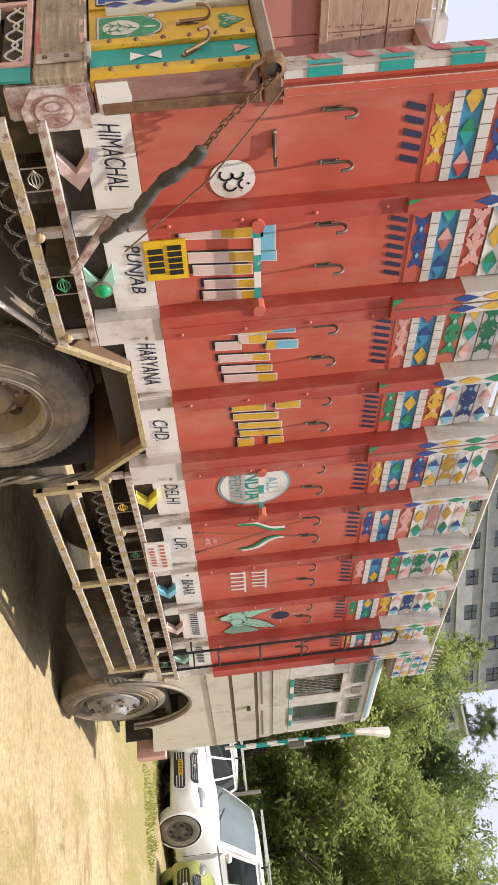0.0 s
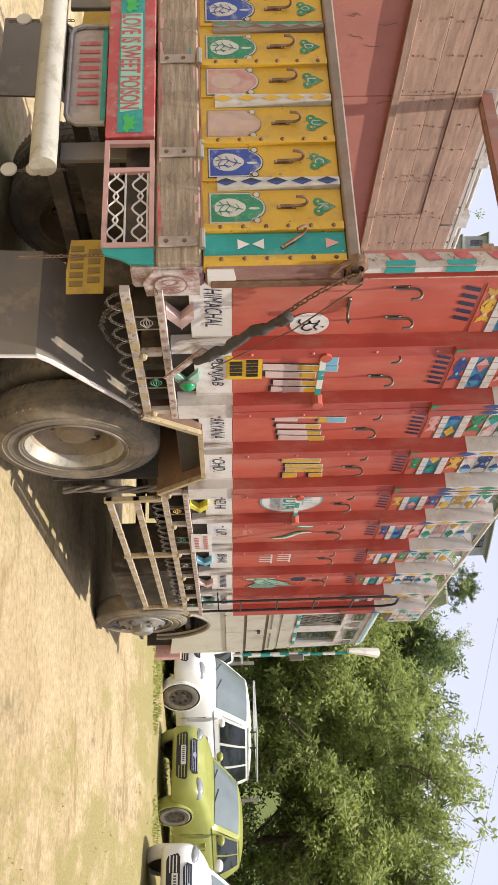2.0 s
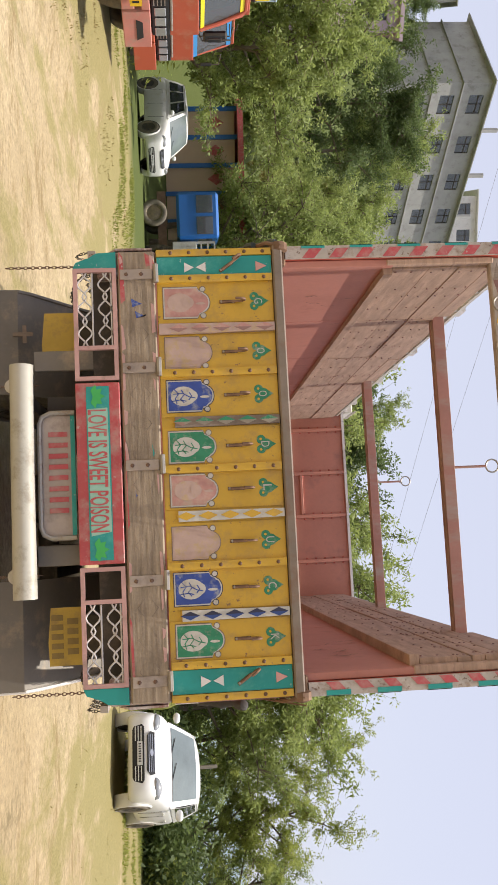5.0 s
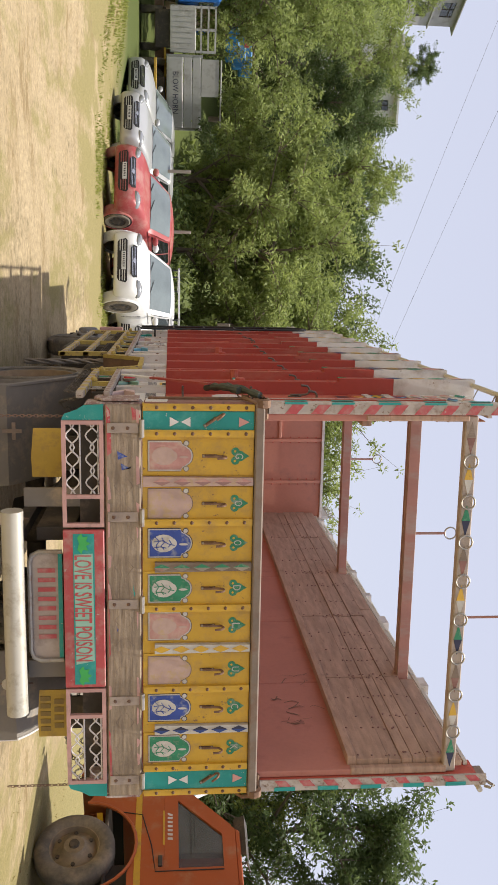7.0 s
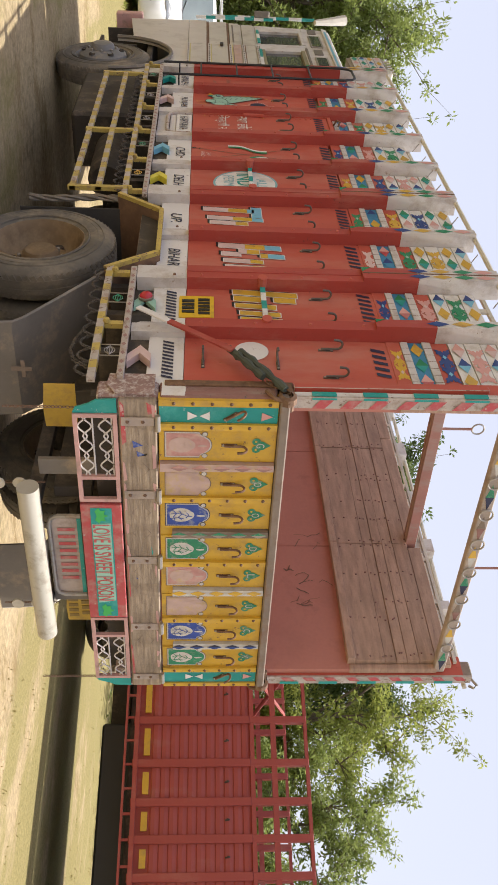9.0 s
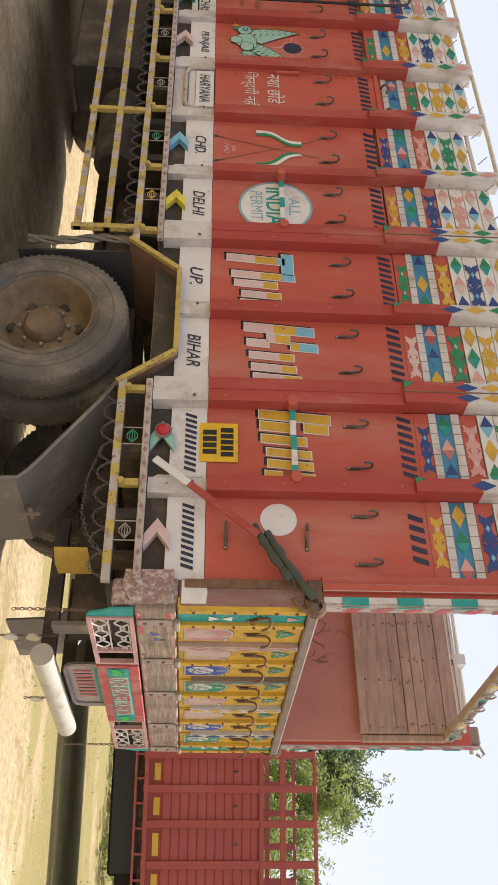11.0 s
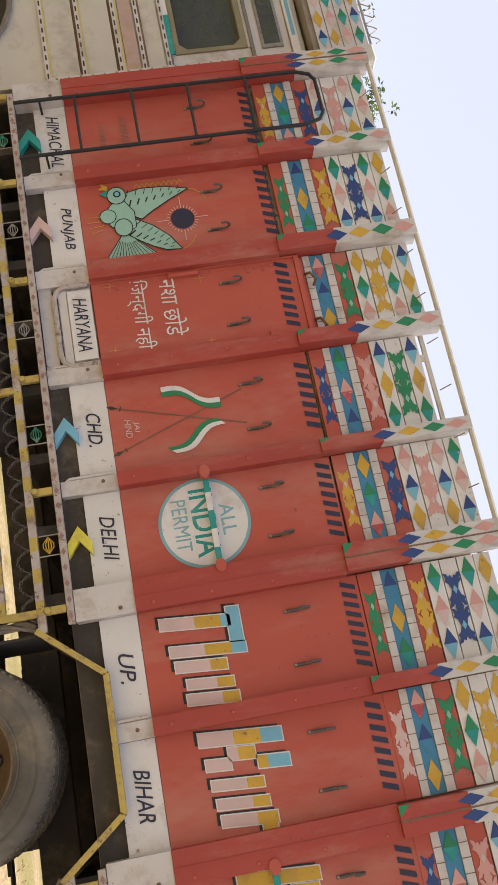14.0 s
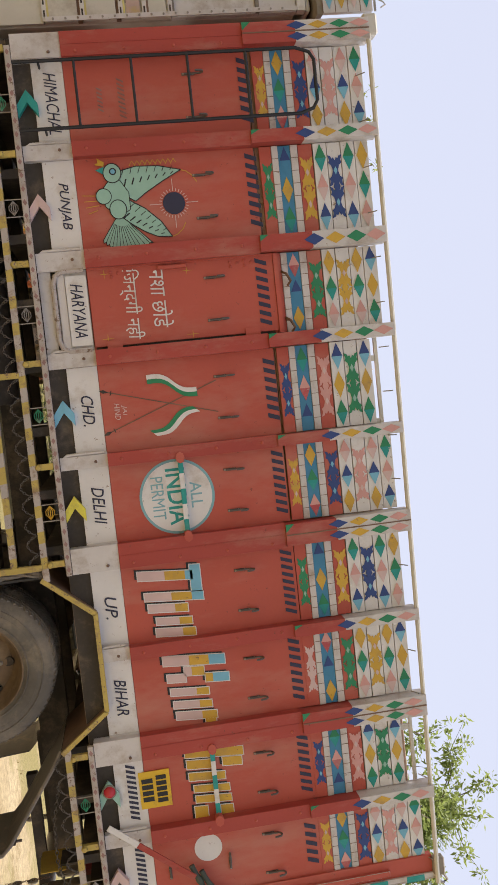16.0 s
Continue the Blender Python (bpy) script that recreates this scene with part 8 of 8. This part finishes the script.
# second pale body beside it
th, P = far_thing("trailer_body", "pale ribbed metal truck body with open top rails", "truck body", pose(-10.3, 27.6, ground_z(-10.3, 27.6) - 0.05, 0, 0, 14))
B = Build()
B.box((-0.75, 0.0, 1.1), (0.75, 2.2, 2.0), DIRTYWHITE, 0.02)
P(B, "body")
for k in range(9):
    B = Build()
    B.box((-0.72 + 0.17 * k, -0.025, 1.12), (-0.66 + 0.17 * k, 0.0, 1.98), DIRTYWHITE)
    P(B, "rib")
for z in (2.15, 2.4, 2.65):
    B = Build()
    B.box((-0.75, 0.0, z), (0.75, 0.05, z + 0.06), DIRTYWHITE)
    P(B, "rail")
for x in (-0.7, 0.0, 0.7):
    B = Build()
    B.box((x - 0.04, 0.0, 2.0), (x + 0.04, 0.05, 2.7), DIRTYWHITE)
    P(B, "stake")
for s in (1, -1):
    simple_wheel(P, s * 0.6, 1.1, s, 0.48)
B = Build()
B.box((-0.6, 0.1, 0.6), (0.6, 2.1, 1.1), DARK)
P(B, "chassis")
# blue cab on a bare chassis
th, P = far_thing("chassis_truck", "bright blue truck cab on a bare chassis", "truck", pose(-11.4, 28.6, ground_z(-11.4, 28.6) - 0.1, 0, 0, 100))
B = Build()
B.box((-0.95, 0.0, 1.35), (0.95, 1.75, 2.95), CABBLUE, 0.10)
P(B, "cab")
for x0 in (-0.82, 0.08):
    B = Build()
    B.box((x0, -0.03, 2.15), (x0 + 0.74, 0.01, 2.7), GLASS, 0.02)
    P(B, "rear_window")
for y0 in (0.15, 0.95):
    B = Build()
    B.box((-0.985, y0, 2.1), (-0.945, y0 + 0.66, 2.72), GLASS, 0.01)
    P(B, "side_window")
B = Build()
B.box((-0.4, -3.6, 0.62), (0.4, 1.9, 0.95), RUSTY)
P(B, "chassis")
B = Build()
B.box((-1.0, -3.3, 0.95), (-0.95, -0.4, 1.02), YELLOW)
P(B, "yellow_rail")
for s in (1, -1):
    simple_wheel(P, s * 0.85, 1.0, s)
    simple_wheel(P, s * 0.85, -2.6, s)
B = Build()
for k in range(12):
    B.box((-0.5 + 0.02 * k, -3.2 + 0.22 * k, 0.96), (0.1 + 0.03 * k, -3.05 + 0.22 * k, 1.15 + 0.05 * (k % 4)), RUSTY)
tagged(P(B, "scrap_parts"), kind="stuff")
car("white jeep parked at the far end", car_at(-14.6, 25.4, 0.85, -0.5), CARWHITE, WPLATE, 4.0, 1.7, 1.75, 1.05, 0.8, True)

# ---- buildings ----
PLASTER = mat("grey_concrete", (0.36, 0.35, 0.33), 0.85, vary=0.15, scale=0.5, fine=8, dirt=(0.22, 0.21, 0.19), dirt_amt=0.35, dirt_scale=0.6)
WPLASTER = mat("white_plaster", (0.62, 0.60, 0.57), 0.8, vary=0.08, scale=0.6, fine=8, dirt=(0.40, 0.37, 0.33), dirt_amt=0.3, dirt_scale=0.8)
PINKWALL = mat("pink_plaster", (0.48, 0.36, 0.40), 0.8, vary=0.1, scale=0.6, fine=8, dirt=(0.36, 0.26, 0.30), dirt_amt=0.3, dirt_scale=0.8)
SHOPWALL = mat("cream_shop_wall", (0.56, 0.40, 0.28), 0.8, vary=0.08, scale=1.0)


def house(name, label, p0, p1, depth, z0, floors, fh, wall, nwin, roof_over=0.5, tank=False):
    """Front wall from p0 to p1 seen left to right; storeys, window openings with frames, slabs."""
    p0, p1 = Vector(p0), Vector(p1)
    d = p1 - p0
    W = d.length
    M = frame_on((p0.x, p0.y, z0), (d.x, d.y, 0), (0, 0, 1)) @ Matrix.Identity(4)
    th, P = far_thing(name, label, "building", Matrix.Translation((p0.x, p0.y, z0)) @ Matrix.Rotation(math.atan2(d.y, d.x), 4, "Z"))
    for f in range(floors):
        za = f * fh
        B = Build()
        cell = W / nwin
        B.box((0, 0, za), (W, 0.25, za + fh * 0.30), wall)
        B.box((0, 0, za + fh * 0.78), (W, 0.25, za + fh - 0.15), wall)
        for k in range(nwin + 1):
            a = max(0, k * cell - cell * 0.28)
            b_ = min(W, k * cell + cell * 0.28)
            B.box((a, 0, za + fh * 0.30), (b_, 0.25, za + fh * 0.78), wall)
        B.box((0, 0.25, za), (0.25, depth, za + fh - 0.15), wall)
        B.box((W - 0.25, 0.25, za), (W, depth, za + fh - 0.15), wall)
        B.box((0, depth, za), (W, depth + 0.2, za + fh - 0.15), wall)
        P(B, "wall")
        B = Build()
        o = roof_over if f == floors - 1 else 0.35
        B.box((-o, -o, za + fh - 0.15), (W + o, depth + o, za + fh), wall)
        P(B, "slab")
        for k in range(nwin):
            c = (k + 0.5) * cell
            w = cell * 0.22
            B = Build()
            for q in (-1, 0, 1):
                B.box((c + q * w - 0.04, 0.08, za + fh * 0.30), (c + q * w + 0.04, 0.16, za + fh * 0.78), DARK)
            B.box((c - w, 0.08, za + fh * 0.60), (c + w, 0.16, za + fh * 0.63), DARK)
            win = P(B, "window")
            B = Build()
            B.box((c - w, 0.17, za + fh * 0.30), (c + w, 0.19, za + fh * 0.78), GLASS)
            P(B, "pane", parent=win)
    if tank:
        for k in range(4):
            B = Build()
            B.box((W * (0.2 + 0.2 * k) - 0.25, 0.4, floors * fh), (W * (0.2 + 0.2 * k) + 0.25, 0.9, floors * fh + 3.0), wall)
            P(B, "roof_post")
    return th


house("building", "long grey concrete block of several storeys on the hill", (-64.0, 112.2), (-44.1, 149.3), 16.0, 31.3, 4, 4.4, PLASTER, 6, 1.0, True)
house("building", "small grey block showing beyond the trees", (-86.0, 111.0), (-78.7, 115.5), 8.0, 33.0, 3, 4.2, PLASTER, 4, 0.6)
house("building", "pale house with a pitched edge above the grey block", (-65.6, 157.8), (-56.1, 161.2), 9.0, 34.0, 5, 5.6, WPLASTER, 2, 1.2)
house("building", "white house with a flat overhanging roof on the hill", (-18.6, 61.3), (-13.8, 62.1), 6.0, 12.3, 2, 2.95, WPLASTER, 3, 0.7)
house("building", "pink and white house above the orange truck", (-24.0, 25.6), (-20.0, 28.4), 5.0, 5.4, 2, 2.9, PINKWALL, 3, 0.3)
th, P = far_thing("shop", "low cream shop front with red diamonds and blue pillars", "building", pose(-19.5, 33.6, ground_z(-17, 34), 0, 0, 16))
B = Build()
B.box((0, 0, 0), (7.5, 4.0, 3.3), SHOPWALL)
F = frame_on((0, 0, 0), (1, 0, 0), (0, 0, 1))
for k in range(6):
    B.decal(diamond(0.6 + 1.25 * k, 2.4, 0.28, 0.42), 0.006, F, SIGNRED)
P(B, "wall")
for k in range(7):
    B = Build()
    B.box((1.25 * k - 0.1, -0.12, 0), (1.25 * k + 0.1, 0.0, 3.4), CABBLUE)
    P(B, "pillar")
B = Build()
B.box((-0.4, -0.7, 3.4), (8.0, 4.2, 3.65), SIGNRED)
P(B, "roof_edge")
for k in range(3):
    B = Build()
    B.box((7.2 + 0.3 * k, -0.9 + 0.2 * k, 2.6 + 0.3 * k), (8.6 + 0.3 * k, -0.6 + 0.2 * k, 3.2 + 0.3 * k), TARP, 0.05)
    P(B, "tarp_sheet")

# fence posts behind the cars, overhead wires
POSTW = mat("pale_post", (0.30, 0.26, 0.21), 0.8, vary=0.15, scale=4)
for x, y in ((2.45, 17.6), (-4.5, 18.2), (-3.0, 17.9), (5.6, 16.9), (-0.6, 18.0)):
    B = Build()
    B.box((x - 0.038, y - 0.038, 0.0), (x + 0.038, y + 0.038, 2.1), POSTW, 0.008)
    tagged(B.part("fence_post"), "pale weathered post at the edge of the trees", "post", "fence posts")
for (a, b_), sag in ((((-37.0, 45.7, 27.4), (17.4, 56.9, 10.6)), 0.3), (((-31.7, 47.3, 29.0), (21.5, 56.4, 9.8)), 0.3)):
    B = Build()
    a, b_ = Vector(a), Vector(b_)
    B.tube([a + (b_ - a) * t / 20 - Vector((0, 0, sag * 4 * (t / 20) * (1 - t / 20))) for t in range(21)], 0.008, DARK, 4)
    tagged(B.part("overhead_wire"), "thin dark overhead wire across the sky", "wire", "overhead wires")

# ---- trees ----
def leaf_material(name, c1, c2):
    m = bpy.data.materials.new(name)
    m.use_nodes = True
    nt = m.node_tree
    n, l = nt.nodes, nt.links
    b = n["Principled BSDF"]
    b.inputs["Roughness"].default_value = 0.55
    b.inputs["Specular IOR Level"].default_value = 0.35
    g = n.new("ShaderNodeNewGeometry")
    tc = n.new("ShaderNodeTexCoord")
    nz = n.new("ShaderNodeTexNoise")
    nz.inputs["Scale"].default_value = 0.7
    l.new(tc.outputs["Object"], nz.inputs["Vector"])
    a = n.new("ShaderNodeMath")
    a.operation = "MULTIPLY_ADD"
    l.new(g.outputs["Random Per Island"], a.inputs[0])
    a.inputs[1].default_value = 0.55
    s = n.new("ShaderNodeMath")
    s.operation = "MULTIPLY_ADD"
    l.new(nz.outputs[0], s.inputs[0])
    s.inputs[1].default_value, s.inputs[2].default_value = 1.3, -0.42
    l.new(s.outputs[0], a.inputs[2])
    x = n.new("ShaderNodeMix")
    x.data_type = "RGBA"
    l.new(a.outputs[0], x.inputs[0])
    x.inputs[6].default_value, x.inputs[7].default_value = (*c1, 1), (*c2, 1)
    l.new(x.outputs[2], b.inputs["Base Color"])
    tr = n.new("ShaderNodeBsdfTranslucent")
    l.new(x.outputs[2], tr.inputs[0])
    mx = n.new("ShaderNodeMixShader")
    mx.inputs[0].default_value = 0.5
    l.new(b.outputs[0], mx.inputs[1])
    l.new(tr.outputs[0], mx.inputs[2])
    l.new(mx.outputs[0], n["Material Output"].inputs[0])
    return m


LEAF_A = leaf_material("leaves_mid_green", (0.15, 0.19, 0.052), (0.40, 0.46, 0.145))
LEAF_B = leaf_material("leaves_dark_green", (0.06, 0.09, 0.032), (0.18, 0.235, 0.08))
LEAF_C = leaf_material("leaves_yellow_green", (0.20, 0.24, 0.045), (0.44, 0.47, 0.13))
DRY = leaf_material("dry_grass_blades", (0.30, 0.24, 0.10), (0.46, 0.38, 0.18))
BARK = mat("bark", (0.15, 0.115, 0.08), 0.9, vary=0.3, scale=6, bump=0.5)


def leaves_mesh(name, blobs, count, size, m, rnd):
    """Leaf sprays scattered through clumps: each spray is a few narrow blades."""
    vs, fs = [], []
    weights = [r ** 2.2 for _, r in blobs]
    tot = sum(weights)
    for (c, r), wgt in zip(blobs, weights):
        for _ in range(int(count * wgt / tot)):
            d = Vector((rnd.gauss(0, 1), rnd.gauss(0, 1), rnd.gauss(0, 1))).normalized()
            q = r * (0.15 + 1.0 * rnd.random() ** 0.8)
            p = c + Vector((d.x * q, d.y * q, d.z * q * 0.8))
            a = Vector((rnd.gauss(0, 1), rnd.gauss(0, 1), rnd.gauss(0, 0.7) - 0.25)).normalized()
            u = (d * 0.7 + a).normalized()
            v = u.cross(Vector((rnd.gauss(0, 0.55), rnd.gauss(0, 0.55), 1.0))).normalized()
            L, W = size * rnd.uniform(0.6, 1.5), size * rnd.uniform(0.14, 0.30)
            k = len(vs)
            vs += [p, p + u * L * 0.45 + v * W, p + u * L, p + u * L * 0.45 - v * W]
            fs.append((k, k + 1, k + 2, k + 3))
    me = bpy.data.meshes.new(name)
    me.from_pydata(vs, [], fs)
    me.materials.append(m)
    return me


def tree_proto(name, seed, h, spread, m, count, size, label, trunk_r=0.16, low=0.25, upright=False):
    """A bent trunk, rising limbs, forked branches and twigs, each twig end with its own small clump of leaves."""
    rnd = random.Random(seed)
    th = thing(name, label, "tree", "trees behind the cars")
    B = Build()
    top = Vector((rnd.uniform(-0.5, 0.5), rnd.uniform(-0.5, 0.5), h * 0.8))
    pts = [Vector((0, 0, -0.3)), Vector((0.08, 0.05, h * 0.15)), Vector((top.x * 0.5 + 0.1, top.y * 0.3, h * 0.42)), top]
    B.tube(pts, trunk_r, BARK, 8, r1=0.03)
    blobs = []
    n = 15
    for k in range(n):
        t = low + (0.95 - low) * k / (n - 1)
        a = k * 2.4 + rnd.uniform(-0.5, 0.5)
        prof = math.sin(math.pi * min(1, (t - low) / (1 - low) * 0.8 + 0.2)) ** 0.7 if not upright else 0.55 + 0.3 * math.sin(3 * t)
        L = spread * prof * rnd.uniform(0.55, 1.2)
        p0 = Vector((top.x * t, top.y * t, h * t * 0.85))
        rise = h * (0.20 if upright else 0.11) * rnd.uniform(0.3, 1.5)
        p1 = p0 + Vector((math.cos(a) * L * 0.5, math.sin(a) * L * 0.5, rise * 0.7))
        p2 = p0 + Vector((math.cos(a + 0.2) * L, math.sin(a + 0.2) * L, rise))
        B.tube([p0, p1, p2], trunk_r * 0.38, BARK, 5, r1=0.012)
        for src, cnt, reach in ((p1, 4, 0.30), (p2, 7, 0.40)):
            for j in range(cnt):
                e = src + Vector((rnd.uniform(-1, 1), rnd.uniform(-1, 1), rnd.uniform(-0.45, 1.1))) * spread * reach
                B.tube([src, (src + e) / 2 + Vector((0, 0, 0.08)), e], 0.02, BARK, 4, r1=0.005)
                rr_ = spread * rnd.uniform(0.07, 0.15)
                blobs.append((e, rr_))
                blobs.append(((src + e) / 2 + Vector((rnd.uniform(-0.2, 0.2), rnd.uniform(-0.2, 0.2), 0.1)), rr_ * 0.9))
                q = e + (e - src) * rnd.uniform(0.25, 0.55) + Vector((0, 0, rnd.uniform(-0.1, 0.25)))
                B.tube([e, q], 0.008, BARK, 3, r1=0.003)
                blobs.append((q, rr_ * 0.55))
    blobs.append((Vector((top.x, top.y, h * 0.88)), spread * 0.16))
    tr = B.part("trunk", None)
    tr.parent = th
    cr = new("crown", leaves_mesh("crown", blobs, count, size, m, rnd))
    cr.parent = th
    return th


TREES = [
    tree_proto("tree", 3, 8.0, 2.6, LEAF_A, 26000, 0.15, "leafy mid-green tree with an open uneven crown"),
    tree_proto("tree", 8, 7.2, 2.9, LEAF_A, 26000, 0.15, "broad leafy green tree with drooping sprays"),
    tree_proto("tree", 15, 8.8, 2.4, LEAF_C, 22000, 0.15, "light yellow-green tree with thin upright branches", upright=True),
    tree_proto("tree", 21, 9.5, 3.4, LEAF_B, 40000, 0.16, "dense dark-green tree with a heavy rounded crown"),
]
SPOTS = [  # x, y, kind, scale, turn
    (-16.5, 23.0, 0, 1.0, 40), (-12.5, 31.5, 1, 1.1, 10), (-14.5, 35.0, 0, 1.05, 200), (-5.0, 25.0, 0, 0.98, 75), (-2.6, 22.5, 1, 0.92, 130),
    (-0.6, 24.5, 0, 0.95, 260), (1.2, 21.8, 1, 0.98, 300), (3.2, 23.0, 0, 0.92, 20), (5.0, 21.0, 1, 0.88, 95), (6.6, 23.8, 2, 0.66, 170),
    (8.6, 21.5, 2, 0.58, 220), (10.8, 23.0, 1, 0.62, 15), (-6.2, 33.5, 1, 1.05, 330), (-3.5, 29.0, 3, 1.0, 60), (0.5, 29.5, 0, 1.1, 110),
    (4.5, 28.5, 3, 0.75, 180), (-20.0, 19.0, 1, 1.0, 50), (-17.5, 15.8, 2, 0.85, 100), (-14.0, 19.5, 0, 0.9, 0), (-23.0, 20.3, 3, 1.22, 140), (-26.0, 30.0, 0, 1.3, 190),
    (13.9, 17.8, 3, 0.95, 70), (16.8, 10.2, 2, 0.85, 240), (16.5, 7.0, 0, 0.8, 310), (16.0, 2.5, 1, 0.68, 30), (17.5, -1.0, 3, 0.66, 150), (17.0, -4.2, 3, 0.58, 40), (17.0, -6.0, 1, 0.66, 20), (19.5, 5.0, 3, 0.7, 85),
    (13.2, 19.0, 2, 0.7, 280), (18.5, 13.0, 3, 0.85, 10), (18.0, -10.2, 0, 1.32, 210),
    (-10.0, 43.0, 3, 1.0, 0), (-17.0, 41.0, 0, 1.1, 66), (-24.0, 42.0, 3, 1.2, 122), (-30.0, 36.0, 1, 1.4, 188), (-4.0, 40.0, 1, 1.1, 244), (3.0, 37.0, 0, 1.1, 300),
    (-34.0, 26.0, 3, 1.0, 20), (-29.0, 20.0, 0, 0.95, 77), (-15.0, 52.0, 1, 1.1, 5), (-27.0, 54.0, 0, 1.2, 9), (-8.0, 56.0, 0, 1.0, 13), (10.0, 34.0, 1, 0.6, 99),
    (-66.0, 96.0, 3, 1.1, 35), (-40.0, 118.0, 0, 1.0, 80), (-34.0, 132.0, 3, 0.9, 160), (-58.0, 88.0, 1, 1.1, 220), (-72.0, 128.0, 3, 1.6, 300), (-48.0, 104.0, 0, 1.0, 140),
]
used = set()
for x, y, k, sc, turn in SPOTS:
    m = pose(x, y, ground_z(x, y) - 0.05, 0, 0, turn)
    if k not in used:
        used.add(k)
        TREES[k].matrix_world = m
        TREES[k].scale = (sc, sc, sc)
        continue
    c = copy_thing(TREES[k], m)
    c.scale = (sc, sc, sc)

# ---- ridge far behind the red truck, haze painted into its colour ----
# Blue-grey tones carry the distant air's haze over the woods.
RIDGE = mat("haze_tinted_wooded_ridge", (0.19, 0.235, 0.26), 0.95, vary=0.25, scale=0.08, fine=0.6, bump=0, dirt=(0.13, 0.17, 0.17), dirt_amt=0.4, dirt_scale=0.15)
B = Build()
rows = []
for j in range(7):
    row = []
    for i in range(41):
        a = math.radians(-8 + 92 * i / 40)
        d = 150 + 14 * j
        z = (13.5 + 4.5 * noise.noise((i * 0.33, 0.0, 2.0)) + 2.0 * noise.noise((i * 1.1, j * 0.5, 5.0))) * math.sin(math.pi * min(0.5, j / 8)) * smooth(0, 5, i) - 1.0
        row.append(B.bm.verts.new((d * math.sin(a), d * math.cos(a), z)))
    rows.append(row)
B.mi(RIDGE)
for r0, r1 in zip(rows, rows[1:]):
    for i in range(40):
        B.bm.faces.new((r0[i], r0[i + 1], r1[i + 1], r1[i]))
tagged(B.part("backdrop_ridge", None, "", 80), "wooded ridge in the distance, coloured blue for the haze", "hill", kind="structure")

# ---- undergrowth along the verge ----
def hedge(name, label, spots, m, count, size):
    rnd = random.Random(len(spots))
    blobs = [(Vector((x, y, ground_z(x, y) + r * 0.55)), r) for x, y, r in spots]
    ob = new(name, leaves_mesh(name, blobs, count, size, m, rnd))
    return tagged(ob, label, "bushes", kind="stuff")


rr = random.Random(5)
hedge("bushes", "dark tangled undergrowth behind the parked cars", [(-4.5 + 0.46 * k + rr.uniform(-0.5, 0.5), 19.6 + rr.uniform(-0.7, 1.8) + 0.012 * abs(k - 20), rr.uniform(0.7, 1.35)) for k in range(42)], LEAF_B, 26000, 0.19)
hedge("bushes", "bright green shrubs under the trees", [(-4.5 + 0.66 * k + rr.uniform(-0.5, 0.5), 19.0 + rr.uniform(-0.4, 2.2), rr.uniform(0.4, 0.9)) for k in range(28)], LEAF_C, 11000, 0.15)
hedge("bushes", "shaded shrubs deeper under the trees", [(-3.0 + 0.6 * k + rr.uniform(-0.4, 0.4), 22.0 + rr.uniform(-0.8, 1.6), rr.uniform(1.0, 1.8)) for k in range(30)], LEAF_A, 22000, 0.2)
hedge("bushes", "green undergrowth behind the red truck", [(12.0 + rr.uniform(-0.6, 1.5), 16.0 - 0.9 * k, rr.uniform(0.7, 1.5)) for k in range(30)], LEAF_A, 14000, 0.2)
hedge("bushes", "dry scrub beyond the orange truck", [(-24.0 + 0.8 * k, 17.0 + rr.uniform(-1, 1) + 0.1 * k, rr.uniform(0.6, 1.4)) for k in range(14)], LEAF_C, 7000, 0.18)
hedge("hill_scrub", "mixed scrub on the hillside", [(rr.uniform(-45, 12), rr.uniform(38, 66), rr.uniform(1.2, 2.2)) for k in range(70)], LEAF_A, 30000, 0.42)

hedge("hill_scrub", "dense scrub climbing the far hill", [(rr.uniform(-95, -34), rr.uniform(74, 146), rr.uniform(1.5, 3.2)) for k in range(120)], LEAF_A, 26000, 0.7)


def grass(name, label, n, area, seed, hgt, m=None):
    m = m or LEAF_C
    rnd = random.Random(seed)
    vs, fs = [], []
    for _ in range(n):
        x, y = rnd.uniform(area[0], area[1]), rnd.uniform(area[2], area[3])
        if noise.noise((x * 0.6, y * 0.6, 3.0)) < -0.05 + 0.25 * rnd.random():
            continue
        z = ground_z(x, y)
        for _ in range(5):
            a = rnd.uniform(0, 2 * math.pi)
            h = hgt * rnd.uniform(0.4, 1.2)
            bx, by = x + rnd.gauss(0, 0.05), y + rnd.gauss(0, 0.05)
            dx, dy = math.cos(a) * 0.010, math.sin(a) * 0.010
            lx, ly = rnd.gauss(0, 0.45) * h, rnd.gauss(0, 0.45) * h
            k = len(vs)
            vs += [(bx - dx, by - dy, z - 0.01), (bx + dx, by + dy, z - 0.01), (bx + lx, by + ly, z + h)]
            fs.append((k, k + 1, k + 2))
    me = bpy.data.meshes.new(name)
    me.from_pydata(vs, [], fs)
    me.materials.append(m)
    return tagged(new(name, me), label, "grass", kind="stuff")


grass("grass", "short green grass under the parked cars", 9000, (-12, 8, 12.6, 19), 1, 0.07)
grass("grass", "dry grass on the left verge", 2600, (-16, -6, 3, 16), 2, 0.035, DRY)
grass("grass", "dry grass by the red truck", 900, (2.6, 12, -6, 12), 4, 0.022, DRY)
